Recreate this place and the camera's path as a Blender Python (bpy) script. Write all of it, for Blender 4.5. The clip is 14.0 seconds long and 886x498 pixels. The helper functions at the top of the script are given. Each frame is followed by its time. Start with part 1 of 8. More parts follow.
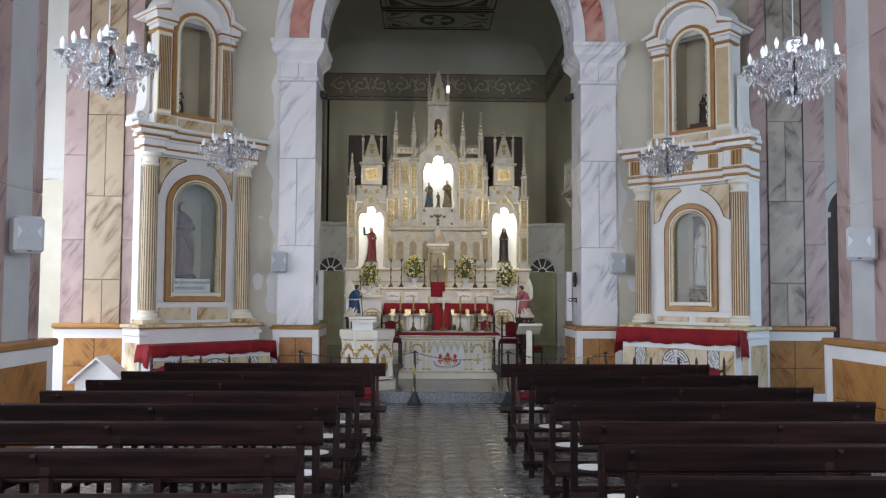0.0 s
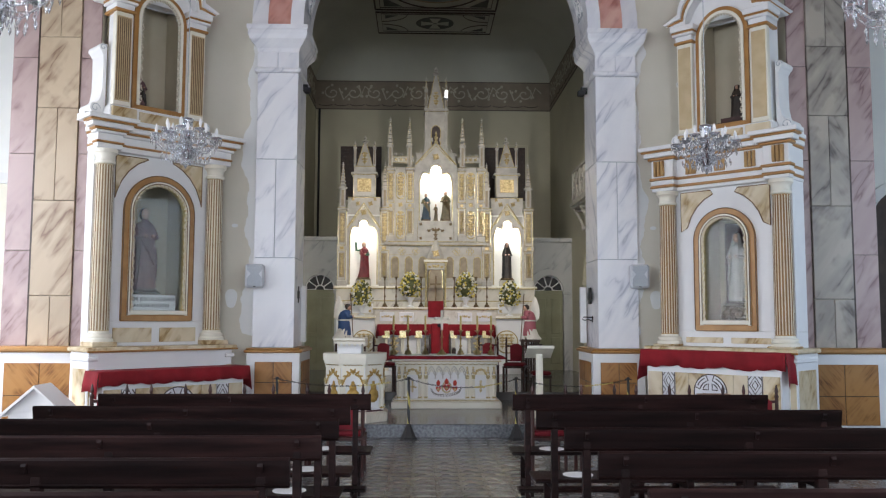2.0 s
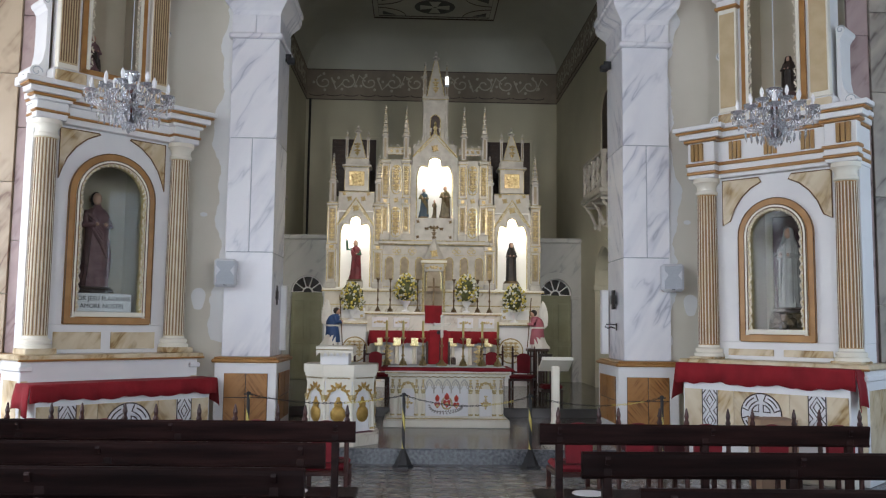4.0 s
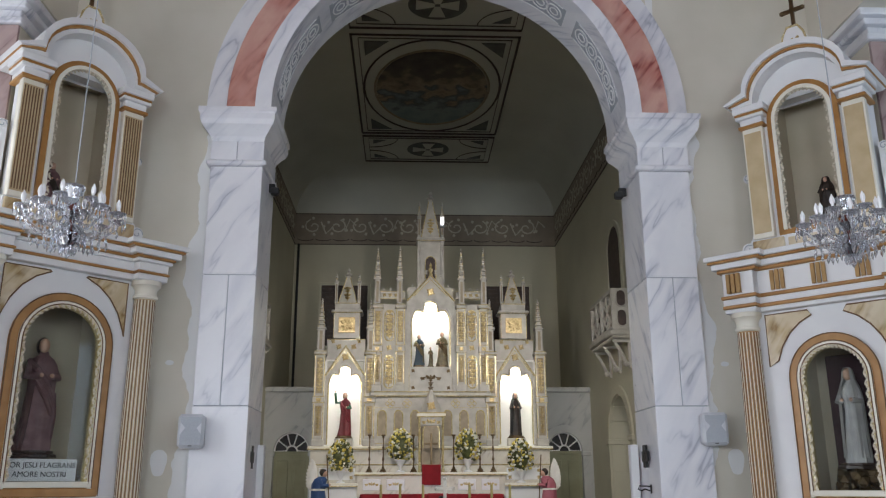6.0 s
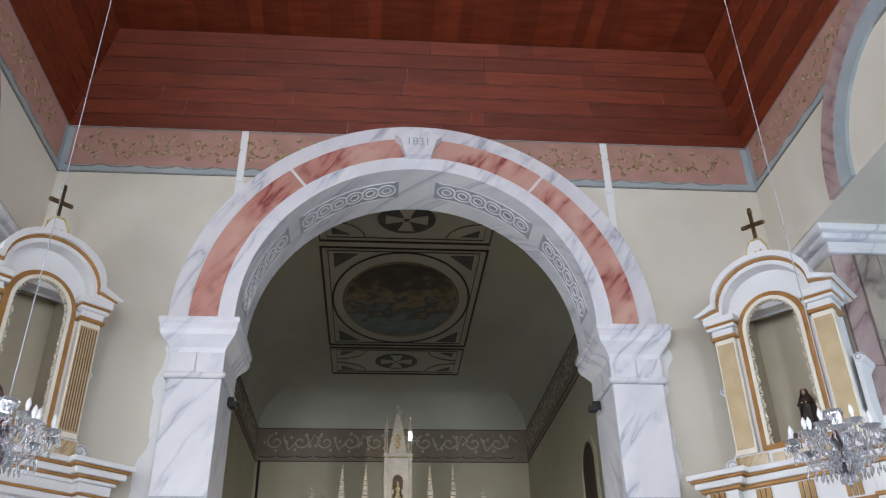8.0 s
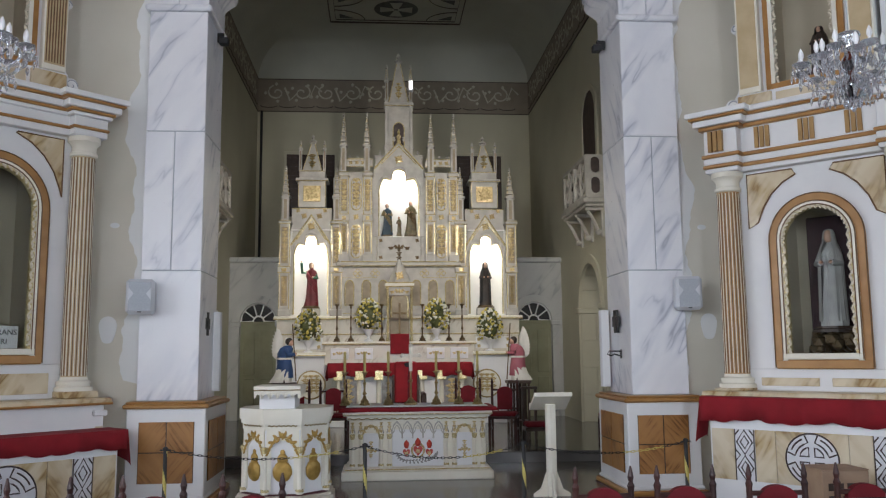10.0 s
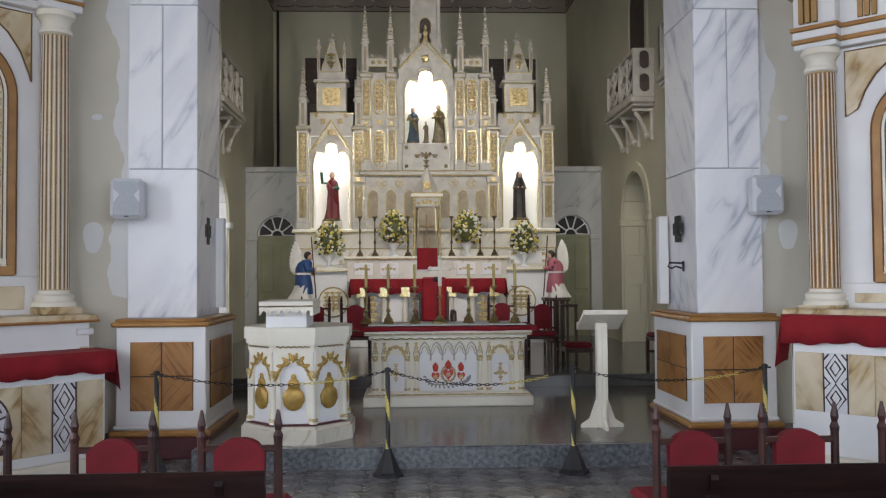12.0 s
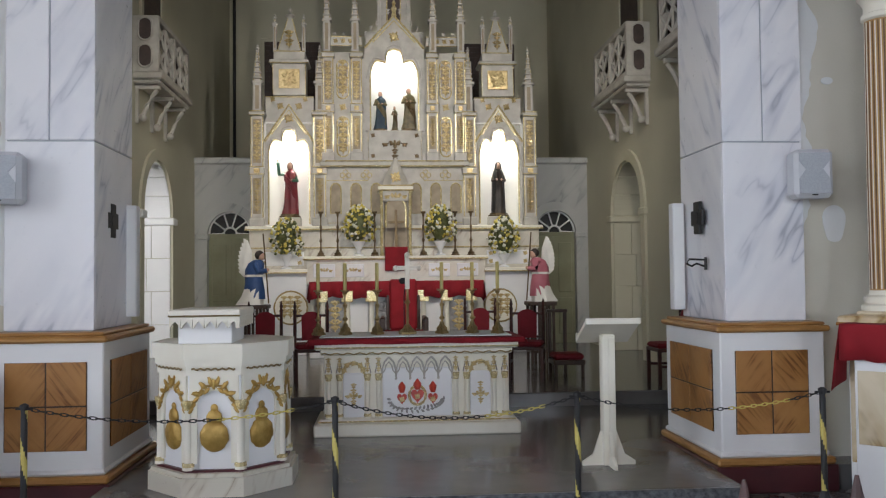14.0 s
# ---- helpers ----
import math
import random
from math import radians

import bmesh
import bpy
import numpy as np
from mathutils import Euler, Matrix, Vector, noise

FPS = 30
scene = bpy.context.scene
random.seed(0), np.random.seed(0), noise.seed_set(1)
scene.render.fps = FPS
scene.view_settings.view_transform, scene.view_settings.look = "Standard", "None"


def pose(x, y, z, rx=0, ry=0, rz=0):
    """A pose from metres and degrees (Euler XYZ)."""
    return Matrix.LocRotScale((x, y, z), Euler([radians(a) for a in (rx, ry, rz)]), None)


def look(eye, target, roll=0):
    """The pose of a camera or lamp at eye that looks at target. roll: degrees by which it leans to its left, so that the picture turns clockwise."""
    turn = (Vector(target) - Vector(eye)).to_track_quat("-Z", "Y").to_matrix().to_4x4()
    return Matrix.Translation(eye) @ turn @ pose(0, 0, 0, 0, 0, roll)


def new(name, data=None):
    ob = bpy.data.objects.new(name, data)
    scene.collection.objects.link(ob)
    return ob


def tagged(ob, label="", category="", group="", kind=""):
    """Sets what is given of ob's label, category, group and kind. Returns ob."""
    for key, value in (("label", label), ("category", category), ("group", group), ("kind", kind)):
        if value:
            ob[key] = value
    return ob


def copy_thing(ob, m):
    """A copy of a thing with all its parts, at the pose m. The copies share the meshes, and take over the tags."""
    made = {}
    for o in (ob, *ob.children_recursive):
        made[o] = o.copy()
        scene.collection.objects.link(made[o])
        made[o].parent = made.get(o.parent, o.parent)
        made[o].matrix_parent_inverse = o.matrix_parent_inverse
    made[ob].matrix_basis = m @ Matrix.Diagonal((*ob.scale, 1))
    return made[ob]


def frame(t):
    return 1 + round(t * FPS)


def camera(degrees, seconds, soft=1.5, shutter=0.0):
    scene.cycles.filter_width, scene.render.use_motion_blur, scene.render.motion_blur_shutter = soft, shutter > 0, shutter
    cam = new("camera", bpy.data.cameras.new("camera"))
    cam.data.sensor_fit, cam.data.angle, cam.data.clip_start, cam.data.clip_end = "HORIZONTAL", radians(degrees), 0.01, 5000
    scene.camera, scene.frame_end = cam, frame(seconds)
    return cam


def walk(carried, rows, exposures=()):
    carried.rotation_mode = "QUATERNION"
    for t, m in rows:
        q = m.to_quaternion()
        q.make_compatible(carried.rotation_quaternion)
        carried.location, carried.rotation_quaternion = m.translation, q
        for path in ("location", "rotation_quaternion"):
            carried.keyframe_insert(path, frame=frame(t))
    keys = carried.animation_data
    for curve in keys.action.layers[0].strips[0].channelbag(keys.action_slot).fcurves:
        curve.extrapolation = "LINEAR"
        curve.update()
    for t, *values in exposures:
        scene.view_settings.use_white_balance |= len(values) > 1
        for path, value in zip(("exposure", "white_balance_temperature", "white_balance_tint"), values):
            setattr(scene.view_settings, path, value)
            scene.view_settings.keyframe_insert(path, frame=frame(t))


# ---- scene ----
cam = camera(55.9, 14.0, soft=1.2)
PATH = [
    (0, (0.152, -0.266, 1.748), (0.202, 1.731, 1.86), 0.3),
    (0.5, (0.135, 0.114, 1.735), (0.166, 2.109, 1.876), 0.5),
    (1, (0.191, 0.545, 1.724), (0.218, 2.539, 1.881), 0.3),
    (1.5, (0.201, 0.985, 1.691), (0.228, 2.978, 1.854), 0.2),
    (2, (0.196, 1.445, 1.67), (0.25, 3.437, 1.838), 0.2),
    (2.2, (0.209, 1.649, 1.647), (0.271, 3.641, 1.821), 0.3),
    (4.3, (0.149, 3.414, 1.673), (0.212, 5.404, 1.861), 0.8),
    (4.5, (0.156, 3.547, 1.706), (0.209, 5.536, 1.914), 0.7),
    (5, (0.156, 3.938, 1.714), (0.187, 5.92, 1.985), 0.6),
    (5.5, (0.116, 4.307, 1.699), (0.148, 6.273, 2.065), 0.5),
    (6, (0.06, 4.585, 1.749), (0.145, 6.509, 2.29), -0.2),
    (6.5, (0.076, 4.816, 1.826), (0.179, 6.648, 2.624), -0.9),
    (7, (0.056, 4.871, 1.858), (0.166, 6.609, 2.841), -1.1),
    (7.2, (0.043, 4.865, 1.86), (0.159, 6.581, 2.881), -1.1),
    (9.3, (0.195, 4.978, 1.807), (0.385, 6.833, 2.529), -0.8),
    (9.5, (0.195, 5.034, 1.773), (0.37, 6.944, 2.34), -0.6),
    (9.7, (0.191, 5.095, 1.728), (0.35, 7.044, 2.147), -0.4),
    (10, (0.186, 5.188, 1.68), (0.336, 7.166, 1.933), -0.5),
    (10.5, (0.151, 5.437, 1.659), (0.289, 7.427, 1.805), -0.6),
    (11, (0.211, 5.75, 1.636), (0.332, 7.743, 1.755), -0.8),
    (11.5, (0.229, 6.077, 1.61), (0.328, 8.072, 1.697), -0.7),
    (12, (0.21, 6.47, 1.608), (0.295, 8.467, 1.671), -0.4),
    (12.5, (0.292, 6.875, 1.607), (0.37, 8.873, 1.669), -0.4),
    (13, (0.293, 7.275, 1.59), (0.366, 9.272, 1.653), -0.4),
    (13.5, (0.297, 7.661, 1.58), (0.371, 9.658, 1.647), -0.6),
    (14, (0.339, 8.06, 1.585), (0.485, 10.053, 1.655), -0.6),
]
walk(cam, [(t, look(eye, target, roll)) for t, eye, target, roll in PATH], [(0, 0.12, 6060, 15), (1.5, 0.27, 6060, 15), (4.5, 0.15, 6060, 15), (6, 0.13, 6060, 15), (6.5, 0.5, 6060, 15), (7, 0.74, 6060, 15), (9.5, 0.4, 6060, 15), (10, 0.15, 6060, 15), (11, 0.27, 6060, 15), (13, 0.24, 6060, 15), (14, 0.19, 6060, 15)])
# ---- world, light ----
CX = 0.58          # middle of the church
world = bpy.data.worlds.new("sky")
scene.world = world
world.use_nodes = True
wn = world.node_tree.nodes
sky = wn.new("ShaderNodeTexSky")
sky.sky_type, sky.sun_disc = "NISHITA", False
sky.sun_elevation, sky.sun_rotation = radians(48), radians(250)
world.node_tree.links.new(sky.outputs[0], wn["Background"].inputs[0])
wn["Background"].inputs[1].default_value = 0.15
sun = new("sun", bpy.data.lights.new("sun", "SUN"))
sun.data.energy, sun.data.angle, sun.data.color = 3.0, radians(0.6), (1.0, 0.95, 0.87)
sun.matrix_world = look((-30, 0, 34), (0, 10, 0))


def area(name, eye, target, sx, sy, watts, colour=(1, 1, 1)):
    ob = new(name, bpy.data.lights.new(name, "AREA"))
    ob.data.shape, ob.data.size, ob.data.size_y, ob.data.energy, ob.data.color = "RECTANGLE", sx, sy, watts, colour
    ob.matrix_world = look(eye, target)
    return ob


# ---- materials ----
def nodes(name):
    m = bpy.data.materials.new(name)
    m.use_nodes = True
    return m, m.node_tree.nodes, m.node_tree.links, m.node_tree.nodes["Principled BSDF"]


def ramp(n, stops):
    r = n.new("ShaderNodeValToRGB")
    while len(r.color_ramp.elements) < len(stops):
        r.color_ramp.elements.new(0.5)
    for e, (p, c) in zip(r.color_ramp.elements, stops):
        e.position, e.color = p, (*c, 1)
    return r


def surface(name, a, b, scale=3.0, rough=0.6, metal=0.0, bump=0.1, fine=60.0, stretch=(1, 1, 1), vary=0.0, island=False):
    """Two tones in soft patches, fine grain in the relief and the gloss."""
    m, n, l, p = nodes(name)
    co = n.new("ShaderNodeTexCoord")
    mp = n.new("ShaderNodeMapping")
    mp.inputs["Scale"].default_value = stretch
    l.new(co.outputs["Object"], mp.inputs[0])
    big = n.new("ShaderNodeTexNoise")
    big.inputs["Scale"].default_value, big.inputs["Detail"].default_value = scale, 6
    l.new(mp.outputs[0], big.inputs["Vector"])
    r = ramp(n, ((0.35, a), (0.65, b)))
    l.new(big.outputs[0], r.inputs[0])
    col = r.outputs[0]
    if vary:
        info = n.new("ShaderNodeNewGeometry" if island else "ShaderNodeObjectInfo")
        hs = n.new("ShaderNodeHueSaturation")
        mm = n.new("ShaderNodeMapRange")
        mm.inputs[3].default_value, mm.inputs[4].default_value = 1 - vary, 1 + vary
        l.new(info.outputs["Random Per Island" if island else "Random"], mm.inputs[0])
        l.new(mm.outputs[0], hs.inputs["Value"])
        l.new(col, hs.inputs["Color"])
        col = hs.outputs[0]
    l.new(col, p.inputs["Base Color"])
    small = n.new("ShaderNodeTexNoise")
    small.inputs["Scale"].default_value, small.inputs["Detail"].default_value = fine, 4
    l.new(mp.outputs[0], small.inputs["Vector"])
    rr = n.new("ShaderNodeMapRange")
    rr.inputs[3].default_value, rr.inputs[4].default_value = max(rough - 0.1, 0.02), min(rough + 0.1, 1)
    l.new(small.outputs[0], rr.inputs[0])
    l.new(rr.outputs[0], p.inputs["Roughness"])
    p.inputs["Metallic"].default_value = metal
    if bump:
        bp = n.new("ShaderNodeBump")
        bp.inputs["Strength"].default_value, bp.inputs["Distance"].default_value = bump, 0.01
        l.new(small.outputs[0], bp.inputs["Height"])
        l.new(bp.outputs[0], p.inputs["Normal"])
    return m


def marble(name, base, vein, scale=1.2, thin=0.06, rough=0.25, tint=None, across=2.6, along=0.55, lean=0.6, soft=0.5):
    """Painted or polished marble: long slanting streaks and veins over a clouded ground, new on every slab."""
    m, n, l, p = nodes(name)
    co, info = n.new("ShaderNodeTexCoord"), n.new("ShaderNodeObjectInfo")
    off = n.new("ShaderNodeMath")
    off.operation = "MULTIPLY"
    off.inputs[1].default_value = 31.0
    l.new(info.outputs["Random"], off.inputs[0])
    add = n.new("ShaderNodeVectorMath")
    l.new(co.outputs["Object"], add.inputs[0]), l.new(off.outputs[0], add.inputs[1])
    sep = n.new("ShaderNodeSeparateXYZ")
    l.new(add.outputs[0], sep.inputs[0])

    def mix(a, ka, b, kb):
        m1, m2 = n.new("ShaderNodeMath"), n.new("ShaderNodeMath")
        m1.operation, m2.operation = "MULTIPLY", "MULTIPLY_ADD"
        m1.inputs[1].default_value, m2.inputs[1].default_value = ka, kb
        l.new(a, m1.inputs[0]), l.new(b, m2.inputs[0]), l.new(m1.outputs[0], m2.inputs[2])
        return m2.outputs[0]

    side = mix(sep.outputs["X"], 1.0, sep.outputs["Y"], 1.0)
    c, d = math.cos(lean), math.sin(lean)
    mr, mp = n.new("ShaderNodeCombineXYZ"), n.new("ShaderNodeCombineXYZ")
    l.new(mix(side, c, sep.outputs["Z"], -d), mr.inputs[0]), l.new(mix(side, d, sep.outputs["Z"], c), mr.inputs[1])
    l.new(mix(side, c * across, sep.outputs["Z"], -d * across), mp.inputs[0]), l.new(mix(side, d * along, sep.outputs["Z"], c * along), mp.inputs[1])

    def noise(vec, sc, detail, bend):
        t = n.new("ShaderNodeTexNoise")
        t.inputs["Scale"].default_value, t.inputs["Detail"].default_value, t.inputs["Distortion"].default_value = sc, detail, bend
        l.new(vec, t.inputs["Vector"])
        return t.outputs[0]

    warp = noise(mp.outputs[0], scale, 3.0, 0.1)
    sub, ab = n.new("ShaderNodeMath"), n.new("ShaderNodeMath")
    sub.operation, ab.operation = "SUBTRACT", "ABSOLUTE"
    sub.inputs[1].default_value = 0.5
    l.new(warp, sub.inputs[0])
    l.new(sub.outputs[0], ab.inputs[0])
    r = ramp(n, ((0.0, vein), (thin * 0.5, tint or base), (min(thin * 2.2, 0.9), base)))
    l.new(ab.outputs[0], r.inputs[0])
    ground = n.new("ShaderNodeMix")
    ground.data_type = "RGBA"
    ground.inputs["A"].default_value, ground.inputs["B"].default_value = (*base, 1), (*(tint or base), 1)
    cl = ramp(n, ((0.42, (0, 0, 0)), (0.75, (soft, soft, soft))))
    l.new(noise(mp.outputs[0], scale * 0.6, 5, 0.6), cl.inputs[0])
    l.new(cl.outputs[0], ground.inputs["Factor"])
    mk = ramp(n, ((0.44, (0, 0, 0)), (0.6, (1, 1, 1))))
    l.new(noise(mr.outputs[0], scale * 1.1, 3, 0.0), mk.inputs[0])
    mx = n.new("ShaderNodeMix")
    mx.data_type = "RGBA"
    l.new(ground.outputs["Result"], mx.inputs["A"])
    l.new(mk.outputs[0], mx.inputs["Factor"])
    l.new(r.outputs[0], mx.inputs["B"])
    l.new(mx.outputs["Result"], p.inputs["Base Color"])
    fine = noise(co.outputs["Object"], 26.0, 4, 0.0)
    rr = n.new("ShaderNodeMapRange")
    rr.inputs[3].default_value, rr.inputs[4].default_value = max(rough - 0.08, 0.04), rough + 0.1
    l.new(fine, rr.inputs[0]), l.new(rr.outputs[0], p.inputs["Roughness"])
    bp = n.new("ShaderNodeBump")
    bp.inputs["Strength"].default_value, bp.inputs["Distance"].default_value = 0.06, 0.004
    l.new(fine, bp.inputs["Height"])
    l.new(bp.outputs[0], p.inputs["Normal"])
    return m


def tile_material():
    """Cement tiles, 0.25 m, grey with a darker worn lozenge and flower pattern."""
    m, n, l, p = nodes("patterned_cement_tile")
    co = n.new("ShaderNodeTexCoord")
    sc = n.new("ShaderNodeVectorMath")
    sc.operation = "SCALE"
    sc.inputs["Scale"].default_value = 4.0
    l.new(co.outputs["Object"], sc.inputs[0])
    def wave(scale, offset):
        ch = n.new("ShaderNodeSeparateXYZ")
        l.new(sc.outputs[0], ch.inputs[0])
        out = []
        for ax in ("X", "Y"):
            a = n.new("ShaderNodeMath")
            a.operation = "MULTIPLY_ADD"
            a.inputs[1].default_value, a.inputs[2].default_value = 2 * math.pi * scale, offset
            l.new(ch.outputs[ax], a.inputs[0])
            c = n.new("ShaderNodeMath")
            c.operation = "COSINE"
            l.new(a.outputs[0], c.inputs[0])
            out.append(c.outputs[0])
        return out
    (ax, ay), (bx, by) = wave(1, 0), wave(2, 0)
    add = n.new("ShaderNodeMath")
    l.new(ax, add.inputs[0]), l.new(ay, add.inputs[1])
    mul = n.new("ShaderNodeMath")
    mul.operation = "MULTIPLY_ADD"
    l.new(bx, mul.inputs[0]), l.new(by, mul.inputs[1]), l.new(add.outputs[0], mul.inputs[2])
    worn = n.new("ShaderNodeTexNoise")
    worn.inputs["Scale"].default_value, worn.inputs["Detail"].default_value = 3.0, 6
    l.new(co.outputs["Object"], worn.inputs["Vector"])
    wa = n.new("ShaderNodeMath")
    wa.operation = "MULTIPLY_ADD"
    wa.inputs[1].default_value = 1.6
    l.new(worn.outputs[0], wa.inputs[0]), l.new(mul.outputs[0], wa.inputs[2])
    mp = n.new("ShaderNodeMapRange")
    mp.inputs[1].default_value, mp.inputs[2].default_value = -1.5, 3.2
    l.new(wa.outputs[0], mp.inputs[0])
    r = ramp(n, ((0.25, (0.085, 0.083, 0.082)), (0.42, (0.16, 0.157, 0.155)), (0.62, (0.105, 0.103, 0.102)), (0.8, (0.185, 0.182, 0.18))))
    l.new(mp.outputs[0], r.inputs[0])
    info, hs, mr = n.new("ShaderNodeObjectInfo"), n.new("ShaderNodeHueSaturation"), n.new("ShaderNodeMapRange")
    mr.inputs[3].default_value, mr.inputs[4].default_value = 0.82, 1.12
    l.new(info.outputs["Random"], mr.inputs[0]), l.new(mr.outputs[0], hs.inputs["Value"]), l.new(r.outputs[0], hs.inputs["Color"])
    l.new(hs.outputs[0], p.inputs["Base Color"])
    rg = n.new("ShaderNodeMapRange")
    rg.inputs[3].default_value, rg.inputs[4].default_value = 0.16, 0.36
    l.new(worn.outputs[0], rg.inputs[0]), l.new(rg.outputs[0], p.inputs["Roughness"])
    return m


M = {}
M["plaster"] = surface("cream_plaster", (0.64, 0.605, 0.50), (0.73, 0.69, 0.59), 0.7, 0.85, bump=0.15)
M["patch"] = surface("fresh_plaster", (0.80, 0.81, 0.80), (0.84, 0.84, 0.82), 2, 0.9)
M["green"] = surface("olive_grey_plaster", (0.50, 0.475, 0.355), (0.57, 0.545, 0.41), 0.6, 0.8, bump=0.1)
M["ceil"] = surface("grey_green_ceiling", (0.54, 0.54, 0.465), (0.60, 0.60, 0.515), 0.8, 0.8)
M["marble"] = marble("white_marble", (0.80, 0.80, 0.82), (0.42, 0.44, 0.50), 1.25, 0.035, 0.3, (0.64, 0.65, 0.70), 2.6, 0.5, 0.55, 0.9)
M["tan_marble"] = marble("tan_painted_marble", (0.50, 0.40, 0.28), (0.20, 0.12, 0.08), 1.7, 0.07, 0.4, (0.36, 0.27, 0.18))
M["grey_marble"] = marble("grey_painted_marble", (0.46, 0.405, 0.335), (0.12, 0.095, 0.085), 1.7, 0.10, 0.4, (0.27, 0.24, 0.21), soft=0.9)
M["grey_marble_mirrored"] = marble("grey_painted_marble_mirrored", (0.46, 0.405, 0.335), (0.12, 0.095, 0.085), 1.7, 0.10, 0.4, (0.27, 0.24, 0.21), lean=-0.6, soft=0.9)
M["pink_marble"] = marble("pink_painted_marble", (0.45, 0.34, 0.32), (0.21, 0.13, 0.13), 1.6, 0.06, 0.4, (0.345, 0.24, 0.235), soft=0.8)
M["red_marble"] = marble("salmon_painted_marble", (0.66, 0.40, 0.33), (0.24, 0.05, 0.045), 1.3, 0.07, 0.4, (0.48, 0.19, 0.15), soft=0.9)
M["yellow_marble"] = marble("yellow_painted_marble", (0.68, 0.59, 0.42), (0.27, 0.16, 0.05), 2.2, 0.08, 0.4, (0.48, 0.35, 0.17), soft=0.85)
M["wood_panel"] = marble("ochre_grained_panel", (0.41, 0.205, 0.06), (0.15, 0.058, 0.014), 2.4, 0.10, 0.35, (0.33, 0.15, 0.04), 7.0, 0.5, 0.7, 0.8)
M["wood_panel_mirrored"] = marble("ochre_grained_panel_mirrored", (0.41, 0.205, 0.06), (0.15, 0.058, 0.014), 2.4, 0.10, 0.35, (0.33, 0.15, 0.04), 7.0, 0.5, -0.7, 0.8)
M["creammarble"] = marble("cream_marble", (0.66, 0.62, 0.52), (0.36, 0.30, 0.22), 2.4, 0.03, 0.3, (0.54, 0.48, 0.38))
M["bluepane"] = surface("dim_blue_pane", (0.12, 0.14, 0.18), (0.16, 0.18, 0.22), 3, 0.3)
# white field of the arcade piers, greyed so that their shade is in the colour
M["shaded_white"] = surface("white_field_darkened_as_shade", (0.46, 0.48, 0.50), (0.56, 0.58, 0.59), 1.2, 0.85)
M["granite"] = surface("speckled_grey_granite", (0.05, 0.055, 0.06), (0.17, 0.18, 0.19), 26, 0.3, bump=0.05, fine=120)
M["white"] = surface("white_paint", (0.74, 0.74, 0.74), (0.80, 0.80, 0.79), 2, 0.55, bump=0.05)
M["cream"] = surface("cream_paint", (0.76, 0.72, 0.60), (0.82, 0.79, 0.68), 3, 0.5, bump=0.05)
M["gold"] = surface("gold_paint", (0.66, 0.52, 0.22), (0.88, 0.76, 0.44), 14, 0.26, 0.4, 0.2)
M["ochre"] = surface("ochre_paint", (0.33, 0.16, 0.042), (0.42, 0.22, 0.066), 5, 0.35, 0.05)
M["flute"] = surface("ochre_flute_paint", (0.32, 0.175, 0.05), (0.40, 0.235, 0.075), 5, 0.5)
M["red"] = surface("red_cloth", (0.20, 0.004, 0.009), (0.275, 0.007, 0.014), 4, 0.85, bump=0.3, fine=300)
M["pew"] = surface("dark_varnished_wood", (0.007, 0.0032, 0.003), (0.02, 0.0085, 0.0075), 4, 0.5, bump=0.15, stretch=(0.5, 6, 6), vary=0.45)
M["pew"].node_tree.nodes["Principled BSDF"].inputs["Specular IOR Level"].default_value = 0.13
M["chairwood"] = surface("reddish_brown_wood", (0.032, 0.010, 0.008), (0.06, 0.017, 0.012), 8, 0.45)
M["darkwood"] = surface("dark_brown_wood", (0.035, 0.02, 0.014), (0.06, 0.035, 0.024), 8, 0.4)
M["ceilwood"] = surface("red_brown_boards", (0.125, 0.021, 0.007), (0.18, 0.034, 0.012), 3, 0.5, stretch=(0.6, 3, 6), vary=0.22, island=True)
M["ceilwood"].node_tree.nodes["Principled BSDF"].inputs["Specular IOR Level"].default_value = 0.2
M["floor"] = surface("grey_stone_floor", (0.125, 0.122, 0.118), (0.185, 0.182, 0.176), 1.5, 0.16, bump=0.015)
M["tile"] = tile_material()
M["black"] = surface("black_plastic", (0.012, 0.012, 0.013), (0.02, 0.02, 0.02), 8, 0.5)
M["maroon"] = surface("maroon_paint", (0.06, 0.012, 0.016), (0.09, 0.02, 0.024), 4, 0.4)
M["door"] = surface("olive_door_paint", (0.25, 0.25, 0.15), (0.30, 0.30, 0.19), 3, 0.6)
M["grey"] = surface("pale_grey_plastic", (0.55, 0.57, 0.60), (0.60, 0.62, 0.64), 6, 0.5)
M["grille"] = surface("grey_grille", (0.36, 0.39, 0.43), (0.42, 0.45, 0.48), 90, 0.6)


# ---- building helpers ----
def box(bm, x0, x1, y0, y1, z0, z1, bevel=0.0):
    r = bmesh.ops.create_cube(bm, size=1)
    for v in r["verts"]:
        v.co = Vector((x0 + (v.co.x + 0.5) * (x1 - x0), y0 + (v.co.y + 0.5) * (y1 - y0), z0 + (v.co.z + 0.5) * (z1 - z0)))
    if bevel:
        es = list({e for v in r["verts"] for e in v.link_edges})
        bmesh.ops.bevel(bm, geom=es, offset=bevel, segments=1, affect="EDGES")
    return bm


def Box(x0, x1, y0, y1, z0, z1, bevel=0.0):
    return box(bmesh.new(), x0, x1, y0, y1, z0, z1, bevel)


